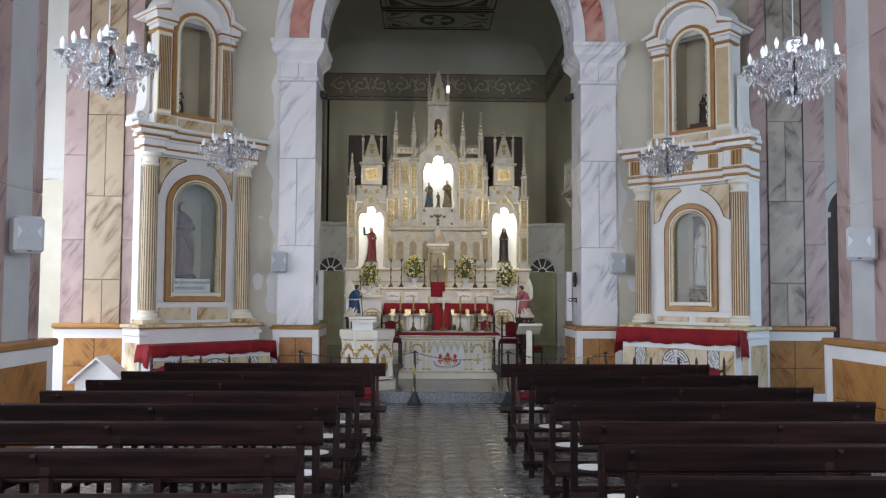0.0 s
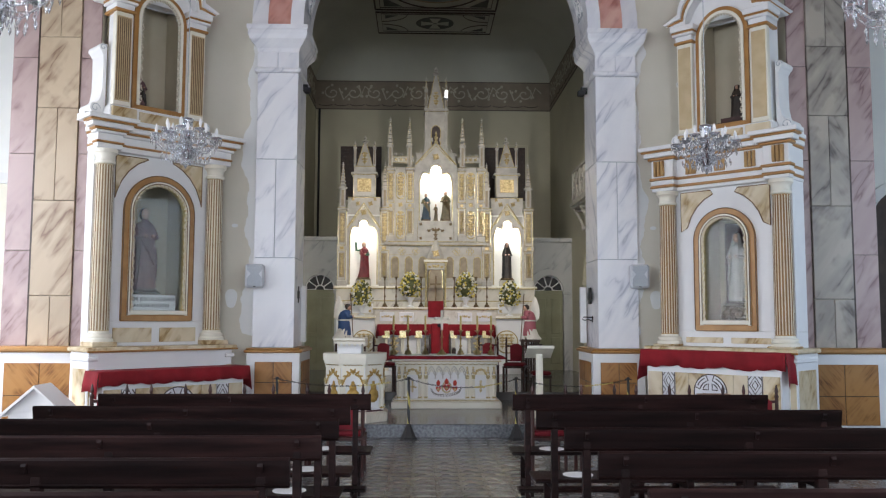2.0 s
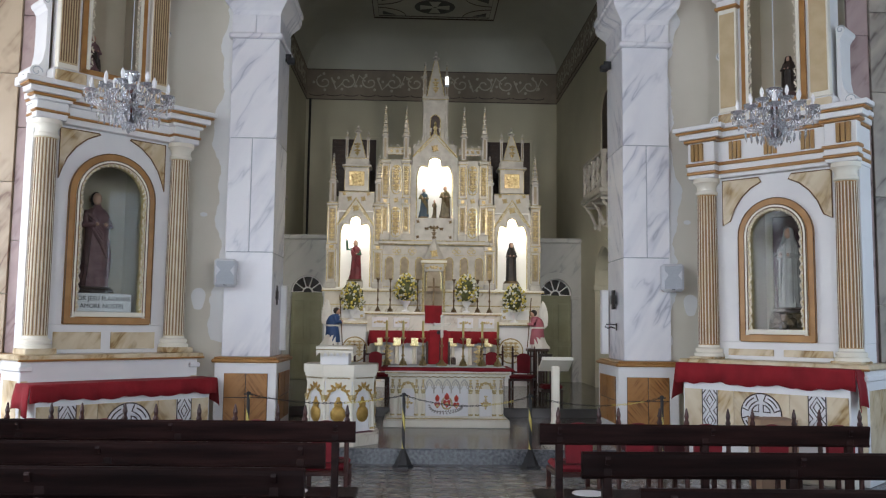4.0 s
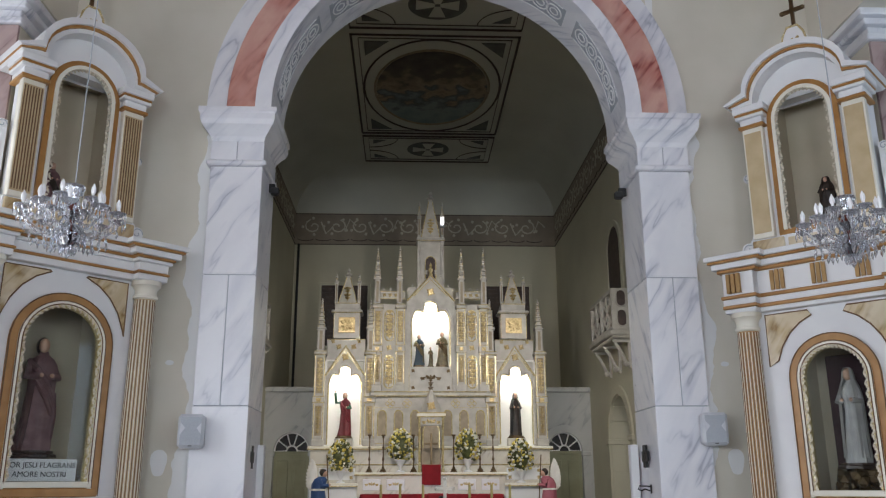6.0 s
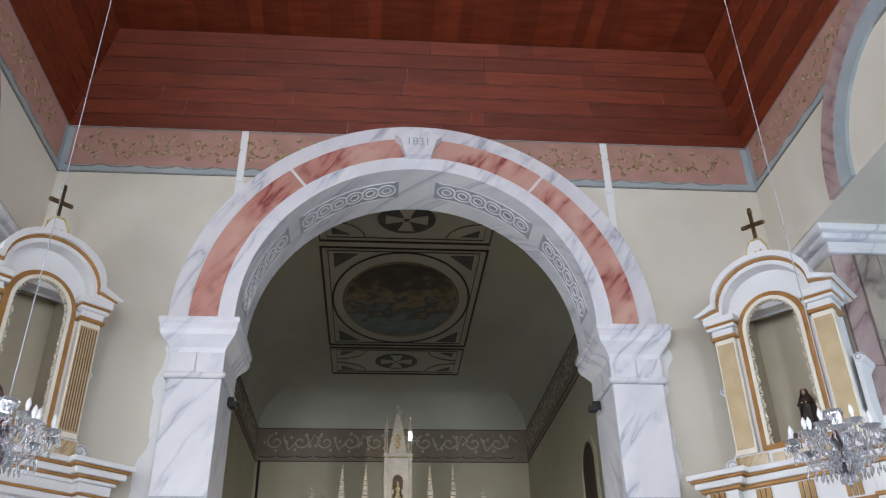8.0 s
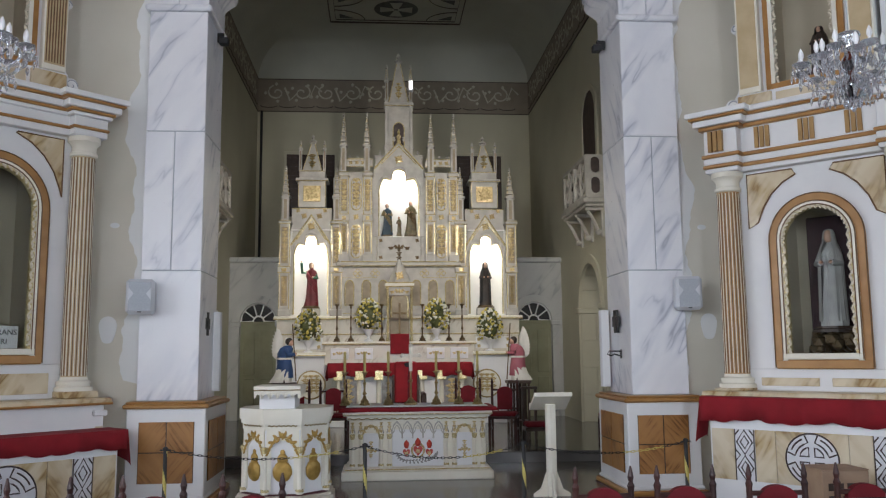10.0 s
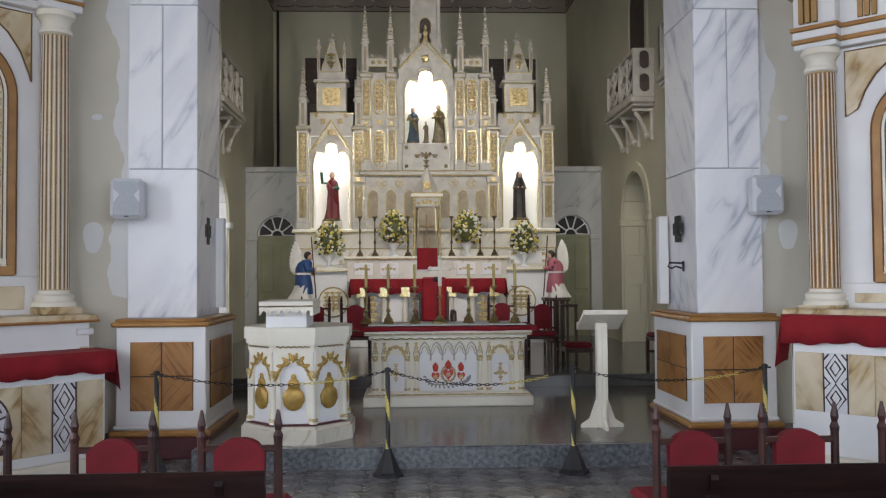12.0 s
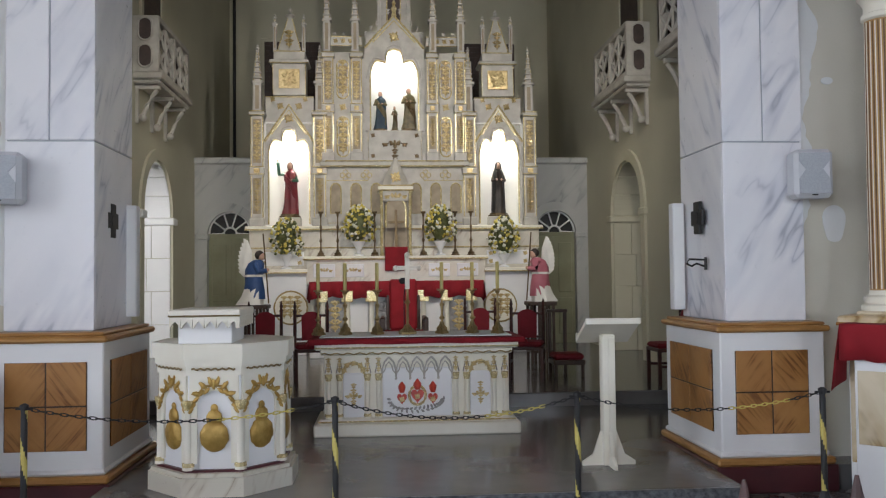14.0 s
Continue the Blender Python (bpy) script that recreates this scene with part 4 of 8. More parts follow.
    ob = new(name, me)
    ob.matrix_world = pose(x, y, z + 0.06 * h, 0, 0, turn)
    return tagged(ob, label, "statue")


def angel(label, x, y, z, h, robe, d):
    """A bowed angel facing along d: white skirt, short tunic with a sash, folded hands, raised feathered wings; one mesh."""
    bm = bmesh.new()
    marks, names = [], []

    def done(mat):
        marks.append(len(bm.faces))
        names.append(mat)

    def tier(rows, segs=20, fold=0.08):
        rings = [[bm.verts.new((d * (cx + r * (1 + fold * math.sin(7 * a + 9 * t)) * math.cos(a)) * h, 0.85 * r * (1 + fold * math.sin(7 * a + 9 * t)) * math.sin(a) * h, t * h)) for a in [2 * math.pi * k / segs for k in range(segs)]] for cx, r, t in rows]
        for p, q in zip(rings, rings[1:]):
            for k in range(segs):
                bm.faces.new((p[k], p[(k + 1) % segs], q[(k + 1) % segs], q[k]))
        bm.faces.new(list(reversed(rings[0])))
        bm.faces.new(rings[-1])

    tier([(-0.09, 0.24, 0), (-0.08, 0.23, 0.04), (-0.04, 0.19, 0.14), (0, 0.16, 0.3)])
    done("robe_white")
    tier([(0.01, 0.17, 0.1), (0.0, 0.168, 0.28), (-0.01, 0.15, 0.48), (0.0, 0.155, 0.62), (0.03, 0.14, 0.73), (0.06, 0.07, 0.79)])
    for s in (-1, 1):
        tube(bm, [(d * 0.03 * h, s * 0.12 * h, 0.72 * h), (d * 0.08 * h, s * 0.13 * h, 0.58 * h), (d * 0.2 * h, s * 0.03 * h, 0.6 * h)], 0.045 * h, 8)
    done(robe)
    tier([(-0.01, 0.165, 0.49), (-0.01, 0.168, 0.53)])
    done("robe_white")
    q = bmesh.ops.create_uvsphere(bm, u_segments=12, v_segments=8, radius=0.072 * h)
    bmesh.ops.translate(bm, vec=(d * 0.12 * h, 0, 0.85 * h), verts=q["verts"])
    q = bmesh.ops.create_icosphere(bm, subdivisions=1, radius=0.035 * h)
    bmesh.ops.translate(bm, vec=(d * 0.23 * h, 0, 0.61 * h), verts=q["verts"])
    done("skin")
    q = bmesh.ops.create_uvsphere(bm, u_segments=12, v_segments=8, radius=0.084 * h)
    bmesh.ops.translate(bm, vec=(d * 0.085 * h, 0.012 * h, 0.875 * h), verts=q["verts"])
    done("robe_brown")
    for yy in (0.05, 0.13):
        for k in range(9):
            a = math.radians(150 - 6 * k)
            leaf(bm, -d * 0.08 * h, yy * h, (0.5 + 0.03 * k) * h, a if d > 0 else math.pi - a, (0.26 + 0.032 * k) * h, 0.12 * h)
    done("robe_white")
    tube(bm, [(d * 0.25 * h, -0.03 * h, 0.02 * h), (d * 0.16 * h, -0.05 * h, 1.25 * h)], 0.013 * h, 6)
    done("darkbrass")
    used = list(dict.fromkeys(names))
    bm.faces.ensure_lookup_table()
    k = 0
    for i, f in enumerate(bm.faces):
        while i >= marks[k]:
            k += 1
        f.material_index = used.index(names[k])
    me = mesh("angel_statue", bm, used[0], True)
    for m in used[1:]:
        me.materials.append(M[m])
    ob = new("angel_statue", me)
    ob.matrix_world = pose(x, y, z)
    return tagged(ob, label, "statue")


def retable():
    R = thing("high_altar_retable", "ivory and gilt neo-gothic wooden high altar retable", "altarpiece", (CX, RY, 0))
    def P(name, x0, x1, y0, y1, z0, z1, mat="ivory", bev=0.006):
        return part(name, Box(x0, x1, y0, y1, z0, z1, bev), mat, R)
    # back slabs behind the front layer
    P("back_slab", -2.42, 2.42, 0.36, 0.5, 2.5, 4.3)
    P("back_slab", -1.4, 1.4, 0.36, 0.5, 4.3, 5.5)
    for s in (-1, 1):
        P("tower_back", *sorted((s * 1.42, s * 2.2)), 0.2, 0.5, 4.3, 4.8)
    # predella and ledges
    P("predella", -2.5, 2.5, -0.12, 0.5, 2.1, 2.44, "creammarble", 0.01)
    P("ledge", -2.56, 2.56, -0.2, 0.5, 2.44, 2.5, "cream", 0.015)
    gold(R, [(-2.56, -0.205, 2.44), (2.56, -0.205, 2.44)], 0.014)
    gold(R, [(-2.5, -0.125, 2.13), (2.5, -0.125, 2.13)], 0.012)
    # side bays
    for s in (-1, 1):
        c = s * 1.83
        niche_front(R, c, 0.35, 2.54, 3.72, 4.16, 3.98, 4.62, 0.0, 0.1)
        P("niche_lining", c - 0.42, c + 0.42, 0.33, 0.36, 2.5, 4.3, "lit", 0)
        for t in (-1, 1):
            P("niche_cheek", c + t * 0.42 - 0.02, c + t * 0.42 + 0.02, 0.05, 0.34, 2.5, 4.3, "lit", 0)
        P("niche_roof", c - 0.42, c + 0.42, 0.05, 0.34, 4.3, 4.33, "lit", 0)
        for t in (-1, 1):
            part("bay_corner", prism(bmesh.new(), [(c + t * 0.43, 3.85), (c + t * 0.43, 4.36), (c + t * 0.1, 4.36), (c + t * 0.34, 3.98)], 0.1, 0.13), "ivory", R)
        P("bay_wall", c - 0.42, c + 0.42, 0.12, 0.2, 4.33, 4.78, "ivory")
        for x in (s * 2.37, s * 1.30):
            P("pier", x - 0.1, x + 0.1, -0.06, 0.36, 2.5, 3.40)
            P("pier", x - 0.1, x + 0.1, -0.06, 0.36, 3.52, 4.42)
            P("pier_block", x - 0.13, x + 0.13, -0.1, 0.36, 3.40, 3.52, "ivory", 0.012)
            P("pier_cap", x - 0.14, x + 0.14, -0.12, 0.36, 4.42, 4.48, "ivory", 0.015)
            P("pier_base", x - 0.13, x + 0.13, -0.1, 0.36, 2.5, 2.64, "ivory", 0.015)
            P("gilt_boss", x - 0.05, x + 0.05, -0.115, -0.09, 3.42, 3.50, "giltwork")
            for zz in (3.40, 3.53, 4.42, 4.49):
                gold(R, [(x - 0.13, -0.12, zz), (x + 0.13, -0.12, zz)], 0.009)
            for t in (-1, 1):
                gold(R, [(x + t * 0.1, -0.063, 2.66), (x + t * 0.1, -0.063, 3.38)], 0.010)
                gold(R, [(x + t * 0.1, -0.063, 3.55), (x + t * 0.1, -0.063, 4.40)], 0.010)
            P("pier_field", x - 0.07, x + 0.07, -0.066, -0.05, 3.6, 4.36, "tanfill", 0)
            P("pier_field", x - 0.07, x + 0.07, -0.066, -0.05, 2.72, 3.34, "tanfill", 0)
            ornament(R, x, -0.07, 3.97, 0.14, 0.7, "gold")
            ornament(R, x, -0.07, 3.03, 0.11, 0.56, "brass")
            pinnacle(R, x, 0.04, 4.48, 5.68, 0.14)
        ornament(R, c, -0.02, 4.38, 0.26, 0.18, "brass")
        for t in (-1, 1):
            ornament(R, c + t * 0.16, 0.11, 4.62, 0.14, 0.2, "brass")
            gold(R, [(c + t * 0.42, 0.10, 4.78), (c - t * 0.1, 0.10, 4.78)], 0.01)
        # tower over the bay
        P("tower", c - 0.28, c + 0.28, 0.06, 0.5, 4.8, 5.36)
        P("tower_cornice", c - 0.34, c + 0.34, 0.0, 0.5, 5.36, 5.42, "ivory", 0.015)
        P("tower_attic", c - 0.27, c + 0.27, 0.08, 0.5, 5.42, 5.58)
        q = P("tower_panel", c - 0.18, c + 0.18, 0.045, 0.07, 4.92, 5.26, "giltwork")
        ornament(R, c, 0.04, 5.09, 0.3, 0.3, "gold")
        gold(R, [(c - 0.34, -0.003, 5.36), (c + 0.34, -0.003, 5.36)], 0.01)
        gold(R, [(c - 0.27, 0.075, 5.58), (c + 0.27, 0.075, 5.58)], 0.01)
        sp = bmesh.new()
        lathe(sp, [(0.29, 5.58), (0.06, 6.2), (0.06, 6.24)], 4, c, 0.28, 0, math.pi / 4)
        lathe(sp, [(0.06, 6.24), (0.09, 6.27), (0.02, 6.32), (0.04, 6.36), (0.005, 6.42)], 8, c, 0.28)
        part("spire", sp, "ivory", R)
        ornament(R, c, 0.06, 5.78, 0.16, 0.3, "brass")
        for t in (-1, 1):
            gold(R, [(c + t * 0.205, 0.075, 5.58), (c + t * 0.04, 0.235, 6.2)], 0.011)
            pinnacle(R, c + t * 0.25, 0.12, 5.58, 6.25, 0.06, 6.08)
    # middle field
    P("lower_field", -1.2, 1.2, 0.0, 0.36, 2.5, 3.54)
    P("entablature", -1.3, 1.3, -0.08, 0.36, 3.54, 3.63, "ivory", 0.02)
    gold(R, [(-1.2, -0.085, 3.54), (1.2, -0.085, 3.54)], 0.013)
    gold(R, [(-1.2, -0.085, 3.63), (1.2, -0.085, 3.63)], 0.011)
    for x in (-1.03, -0.68, -0.33, 0.36, 0.71, 1.06):
        pts = [(x + 0.09, 2.72), (x + 0.09, 3.14)] + arc(x, 3.14, 0.09, 0, 180, 8, 0.11) + [(x - 0.09, 3.14), (x - 0.09, 2.72)]
        w = part("arched_panel", prism(bmesh.new(), pts, -0.012, 0.01), "tanfill", R)
        part("gilt_edge", tube(bmesh.new(), [(a, -0.014, b) for a, b in pts], 0.012, 4, True), "gold", w)
    for x in (-0.86, -0.5, 0.53, 0.88):
        bm = bmesh.new()
        for k in range(4):
            a = k * math.pi / 2
            tube(bm, [(x + 0.05 * math.cos(a) + 0.045 * math.cos(t), -0.012, 3.39 + 0.05 * math.sin(a) + 0.045 * math.sin(t)) for t in [2 * math.pi * i / 8 for i in range(8)]], 0.008, 4, True)
        part("quatrefoil", bm, "gold", R)
    for s in (-1, 1):
        P("upper_field", *sorted((s * 0.46, s * 1.22)), 0.04, 0.36, 3.63, 5.56)
        for x in (s * 1.15, s * 0.66):
            P("shaft", x - 0.085, x + 0.085, -0.06, 0.1, 3.63, 4.48)
            P("shaft", x - 0.085, x + 0.085, -0.06, 0.1, 4.62, 5.44)
            P("shaft_block", x - 0.11, x + 0.11, -0.09, 0.1, 4.48, 4.62, "ivory", 0.012)
            P("shaft_base", x - 0.11, x + 0.11, -0.09, 0.1, 3.63, 3.78, "ivory", 0.012)
            P("shaft_cap", x - 0.12, x + 0.12, -0.1, 0.1, 5.44, 5.52, "ivory", 0.015)
            P("gilt_boss", x - 0.04, x + 0.04, -0.105, -0.08, 4.51, 4.59, "giltwork")
            P("shaft_field", x - 0.06, x + 0.06, -0.066, -0.05, 4.7, 5.38, "tanfill", 0)
            P("shaft_field", x - 0.06, x + 0.06, -0.066, -0.05, 3.84, 4.42, "tanfill", 0)
            ornament(R, x, -0.07, 5.03, 0.13, 0.66, "gold")
            ornament(R, x, -0.07, 4.12, 0.1, 0.5, "brass")
            for zz in (4.48, 4.63, 5.44, 5.53):
                gold(R, [(x - 0.11, -0.1, zz), (x + 0.11, -0.1, zz)], 0.008)
            for t in (-1, 1):
                gold(R, [(x + t * 0.085, -0.063, 4.64), (x + t * 0.085, -0.063, 5.42)], 0.010)
                gold(R, [(x + t * 0.085, -0.063, 3.8), (x + t * 0.085, -0.063, 4.46)], 0.010)
            pinnacle(R, x + s * 0.02, 0.0, 5.52, 6.85, 0.12)
        panel_outline(R, s * 0.90, 0.035, 3.72, 4.42, 0.2)
        P("carved_field", s * 0.90 - 0.085, s * 0.90 + 0.085, 0.026, 0.05, 3.8, 4.34, "tanfill", 0.02)
        ornament(R, s * 0.90, 0.02, 4.07, 0.19, 0.62, "gold")
        panel_outline(R, s * 0.90, 0.035, 4.74, 5.42, 0.2)
        P("carved_field", s * 0.90 - 0.085, s * 0.90 + 0.085, 0.026, 0.05, 4.82, 5.34, "tanfill", 0.02)
        ornament(R, s * 0.90, 0.02, 5.08, 0.19, 0.6, "gold")
        ornament(R, s * 0.90, 0.03, 4.59, 0.16, 0.14, "gold")
        P("cresting", *sorted((s * 0.56, s * 1.22)), 0.04, 0.1, 5.68, 5.84, "ivory")
        for k in range(3):
            ornament(R, s * (0.76 + 0.13 * k), 0.035, 5.76, 0.11, 0.1, "brass")
            ornament(R, s * (0.72 + 0.16 * k), 0.07, 5.9, 0.08, 0.12, "ivory", "crest_leaf")
        gold(R, [(s * 0.56, 0.035, 5.68), (s * 1.22, 0.035, 5.68)], 0.009)
        gold(R, [(s * 0.56, 0.035, 5.84), (s * 1.22, 0.035, 5.84)], 0.009)
    niche_front(R, 0, 0.42, 4.17, 5.08, 5.58, 5.62, 6.2, -0.02, 0.1, 0.1)
    P("niche_lining", -0.5, 0.5, 0.33, 0.36, 4.1, 5.7, "lit", 0)
    for t in (-1, 1):
        P("niche_cheek", t * 0.48 - 0.02, t * 0.48 + 0.02, 0.05, 0.34, 4.1, 5.7, "lit", 0)
    P("niche_roof", -0.5, 0.5, 0.05, 0.34, 5.7, 5.73, "lit", 0)
    P("gable_back", -0.5, 0.5, 0.1, 0.3, 5.73, 5.95)
    P("pedestal_block", -0.46, 0.46, -0.05, 0.34, 3.63, 4.17, "ivory", 0.01)
    for x in (-0.38, 0.38):
        for z in (3.72, 4.08):
            ornament(R, x, -0.06, z, 0.1, 0.09, "darkbrass")
    ornament(R, 0, -0.07, 3.92, 0.42, 0.16, "darkbrass")
    ornament(R, 0, -0.07, 3.78, 0.12, 0.3, "darkbrass")
    ornament(R, 0, -0.04, 5.82, 0.3, 0.2, "brass")
    for s in (-1, 1):
        for x in (0.46, 1.22):
            gold(R, [(s * x, 0.03, 3.65), (s * x, 0.03, 5.55)], 0.007)
        for a, b, zz in ((1.42, 2.24, 4.32), (0.5, 1.2, 2.56), (0.5, 1.2, 3.3)):
            gold(R, [(s * a, -0.012 if zz != 4.32 else 0.1, zz), (s * b, -0.012 if zz != 4.32 else 0.1, zz)], 0.006)
        for x in (1.55, 2.11):
            gold(R, [(s * x, 0.055, 4.82), (s * x, 0.055, 5.34)], 0.007)
            ornament(R, s * x, 0.02, 4.72, 0.12, 0.1, "brass")
        for k in range(5):
            ornament(R, s * (0.1 + 0.1 * k), -0.05, 6.2 - 0.1 * k + 0.05, 0.06, 0.1, "ivory", "crocket")
    # crowning turret
    P("turret", -0.24, 0.24, 0.12, 0.5, 5.9, 7.02)
    tn = [(0.12, 6.15), (0.12, 6.52)] + arc(0, 6.52, 0.12, 0, 180, 8, 0.15) + [(-0.12, 6.52), (-0.12, 6.15)]
    # the niche is not hollow: a dark plate paints its shade
    part("turret_niche", prism(bmesh.new(), tn, 0.112, 0.13), "ink_and_shade", R)
    gold(R, [(a, 0.11, b) for a, b in tn], 0.012)
    for t in (-1, 1):
        P("turret_shaft", t * 0.26 - 0.035, t * 0.26 + 0.035, 0.06, 0.2, 5.9, 7.02)
    P("turret_cornice", -0.32, 0.32, 0.02, 0.5, 7.02, 7.1, "ivory", 0.02)
    gold(R, [(-0.32, 0.015, 7.02), (0.32, 0.015, 7.02)], 0.009)
    sp = bmesh.new()
    lathe(sp, [(0.30, 7.1), (0.06, 8.02), (0.06, 8.06)], 4, 0, 0.3, 0, math.pi / 4)
    lathe(sp, [(0.06, 8.06), (0.1, 8.1), (0.03, 8.15), (0.05, 8.2), (0.005, 8.28)], 8, 0, 0.3)
    part("turret_spire", sp, "ivory", R)
    ornament(R, 0, 0.1, 7.36, 0.16, 0.34, "gold")
    for t in (-1, 1):
        gold(R, [(t * 0.21, 0.09, 7.1), (t * 0.04, 0.26, 8.02)], 0.012)
        pinnacle(R, t * 0.26, 0.1, 7.1, 7.95, 0.07, 7.6)
    # little statue on the gable point
    part("finial", lathe(bmesh.new(), [(0.05, 6.2), (0.03, 6.26), (0.055, 6.32), (0.02, 6.38), (0.035, 6.42), (0.01, 6.48)], 8, 0, -0.02), "gold", R)
    return R


def glow_material():
    m, n, l, p = nodes("lit_white_glass")
    p.inputs["Base Color"].default_value = (0.8, 0.8, 0.8, 1)
    p.inputs["Emission Color"].default_value = (1.0, 0.97, 0.9, 1)
    p.inputs["Emission Strength"].default_value = 1.6
    return m


M["lampglow"] = glow_material()
retable()

# lamps hidden behind the niche arches, washing the linings
for dx, z, w in ((-1.83, 4.24, 20), (1.83, 4.24, 20), (0, 5.66, 34)):
    area("niche_lamp", (CX + dx, RY + 0.22, z), (CX + dx, RY + 0.32, z - 0.7), 0.66, 0.1, w, (1.0, 0.97, 0.84))
TL = thing("turret_lamp", "small lit white lamp beside the crowning turret", "lamp", (CX + 0.26, RY - 0.0, 7.32))
part("lamp_body", Box(-0.05, 0.05, -0.03, 0.03, 0.0, 0.05, 0.008), "grille", TL)
part("lit_tube", Box(-0.04, 0.04, -0.03, 0.03, 0.05, 0.24, 0.012), "lampglow", TL, "lit white tube")
for dx, z, h in ((-1.83, 2.5, 0.17), (1.83, 2.5, 0.17)):
    tagged(new("pedestal", mesh("pedestal", Box(CX + dx - 0.19, CX + dx + 0.19, RY + 0.02, RY + 0.26, z, z + h, 0.012), "ivory")), "white block pedestal under a niche statue", "pedestal", "niche pedestals")

statue("statue_red", "red robed figure raising one arm in a lit niche", CX - 1.83, RY + 0.14, 2.67, 0.92, ("robe_red", "robe_brown", "darkbrass"), 1, mantle="robe_red", sleeve="robe_green")
statue("statue_nun", "figure in a dark brown habit in a lit niche", CX + 1.83, RY + 0.14, 2.67, 0.92, ("robe_brown", "black", "darkbrass"), wide=0.85, veil="black")
statue("statue_mary", "figure in a blue cloak in the middle niche", CX - 0.25, RY + 0.1, 4.17, 0.68, ("robe_teal", "robe_olive", "darkbrass"), wide=1.1, sleeve="robe_olive")
statue("statue_joseph", "figure in a gilt olive robe in the middle niche", CX + 0.25, RY + 0.1, 4.17, 0.74, ("robe_olive", "darkbrass", "darkbrass"), wide=1.1)
statue("statue_child", "small child figure in a pale robe in the middle niche", CX, RY + 0.06, 4.17, 0.42, ("robe_olive", "darkbrass", "darkbrass"), wide=0.8)


def high_altar():
    A = thing("high_altar", "white marble high altar with stepped ledges and gilt reliefs", "altar", (CX, 0, 0))
    def P(name, x0, x1, y0, y1, z0, z1, mat="white", bev=0.008):
        return part(name, Box(x0, x1, y0, y1, z0, z1, bev), mat, A)
    P("base", -2.45, 2.45, 22.35, 23.0, Z2, 2.1, "creammarble")
    P("gradine", -1.5, 1.5, 22.1, 22.4, 1.5, 1.92, "creammarble")
    for x in (-1.2, -0.72, 0.72, 1.2):
        P("gradine_panel", x - 0.18, x + 0.18, 22.08, 22.11, 1.62, 1.84, "white")
        ornament(A, x, 22.075, 1.73, 0.26, 0.1, "gold")
    P("gradine_shelf", -1.55, 1.55, 22.05, 22.45, 1.92, 1.97, "cream", 0.01)
    P("wing", -2.45, -1.5, 22.15, 22.4, Z2, 1.7, "white")
    P("wing", 1.5, 2.45, 22.15, 22.4, Z2, 1.7, "white")
    for s in (-1, 1):
        P("wing_shelf", *sorted((s * 1.48, s * 2.5)), 22.05, 22.45, 1.7, 1.76, "cream", 0.01)
        P("upper_panel", *sorted((s * 1.56, s * 2.3)), 22.335, 22.36, 1.82, 2.06, "white")
        for t in (-1, 1):
            for z in (1.87, 2.01):
                ornament(A, s * 1.93 + t * 0.3, 22.33, z, 0.1, 0.09, "gold")
        gold(A, [(s * 1.48, 22.045, 1.7), (s * 2.5, 22.045, 1.7)], 0.012)
        # round gilt relief
        bm = bmesh.new()
        tube(bm, [(s * 1.76 + 0.27 * math.cos(t), 22.14, 1.12 + 0.27 * math.sin(t)) for t in [2 * math.pi * i / 24 for i in range(24)]], 0.02, 5, True)
        md = part("medallion_ring", bm, "brass", A)
        part("medallion", prism(bmesh.new(), [(s * 1.76 + 0.26 * math.cos(2 * math.pi * i / 24), 1.12 + 0.26 * math.sin(2 * math.pi * i / 24)) for i in range(24)], 22.12, 22.16), "cream", A)
        for a in range(3):
            ornament(A, s * 1.76 + 0.11 * (a - 1), 22.11, 1.12, 0.16, 0.36, "gold")
    gold(A, [(-1.55, 22.045, 1.92), (1.55, 22.045, 1.92)], 0.014)
    P("mensa", -1.36, 1.36, 21.55, 22.35, 1.46, 1.54, "white", 0.012)
    P("altar_body", -1.2, 1.2, 21.66, 22.35, Z2, 1.46, "white")
    P("altar_foot", -1.4, 1.4, 21.5, 22.35, Z2, 0.45, "white", 0.012)
    for x in (-1.2, -0.8, -0.42, 0.42, 0.8, 1.2):
        bm = bmesh.new()
        lathe(bm, [(0.075, 0.45), (0.075, 0.52), (0.05, 0.55), (0.042, 1.2), (0.06, 1.24), (0.085, 1.36), (0.085, 1.46)], 10, x, 21.6)
        part("column", bm, "cream", A, smooth=True)
        P("gilt_capital", x - 0.09, x + 0.09, 21.505, 21.54, 1.22, 1.40, "gold")
    for x in (-1.0, -0.2, 0.2, 1.0):
        p = P("relief_panel", x - 0.16, x + 0.16, 21.635, 21.67, 0.62, 1.32, "relief")
        ornament(A, x, 21.63, 0.97, 0.22, 0.5, "relief" if abs(x) < 0.5 else "gold")
    P("tabernacle_body", -0.2, 0.2, 22.34, 22.6, 1.97, 2.9, "tanfill", 0.01)
    cr = bmesh.new()
    box(cr, -0.02, 0.02, 22.14, 22.17, 2.05, 2.75, 0.005)
    box(cr, -0.14, 0.14, 22.142, 22.168, 2.52, 2.56, 0.005)
    lathe(cr, [(0.12, 1.97), (0.12, 2.0), (0.04, 2.08), (0.02, 2.1)], 8, 0, 22.155)
    part("crucifix", cr, "darkbrass", A)
    for t in (-1, 1):
        bm = bmesh.new()
        lathe(bm, [(0.04, 1.97), (0.025, 2.05), (0.025, 3.0), (0.045, 3.05), (0.045, 3.08)], 8, t * 0.24, 22.2)
        part("tabernacle_column", bm, "gold", A, smooth=True)
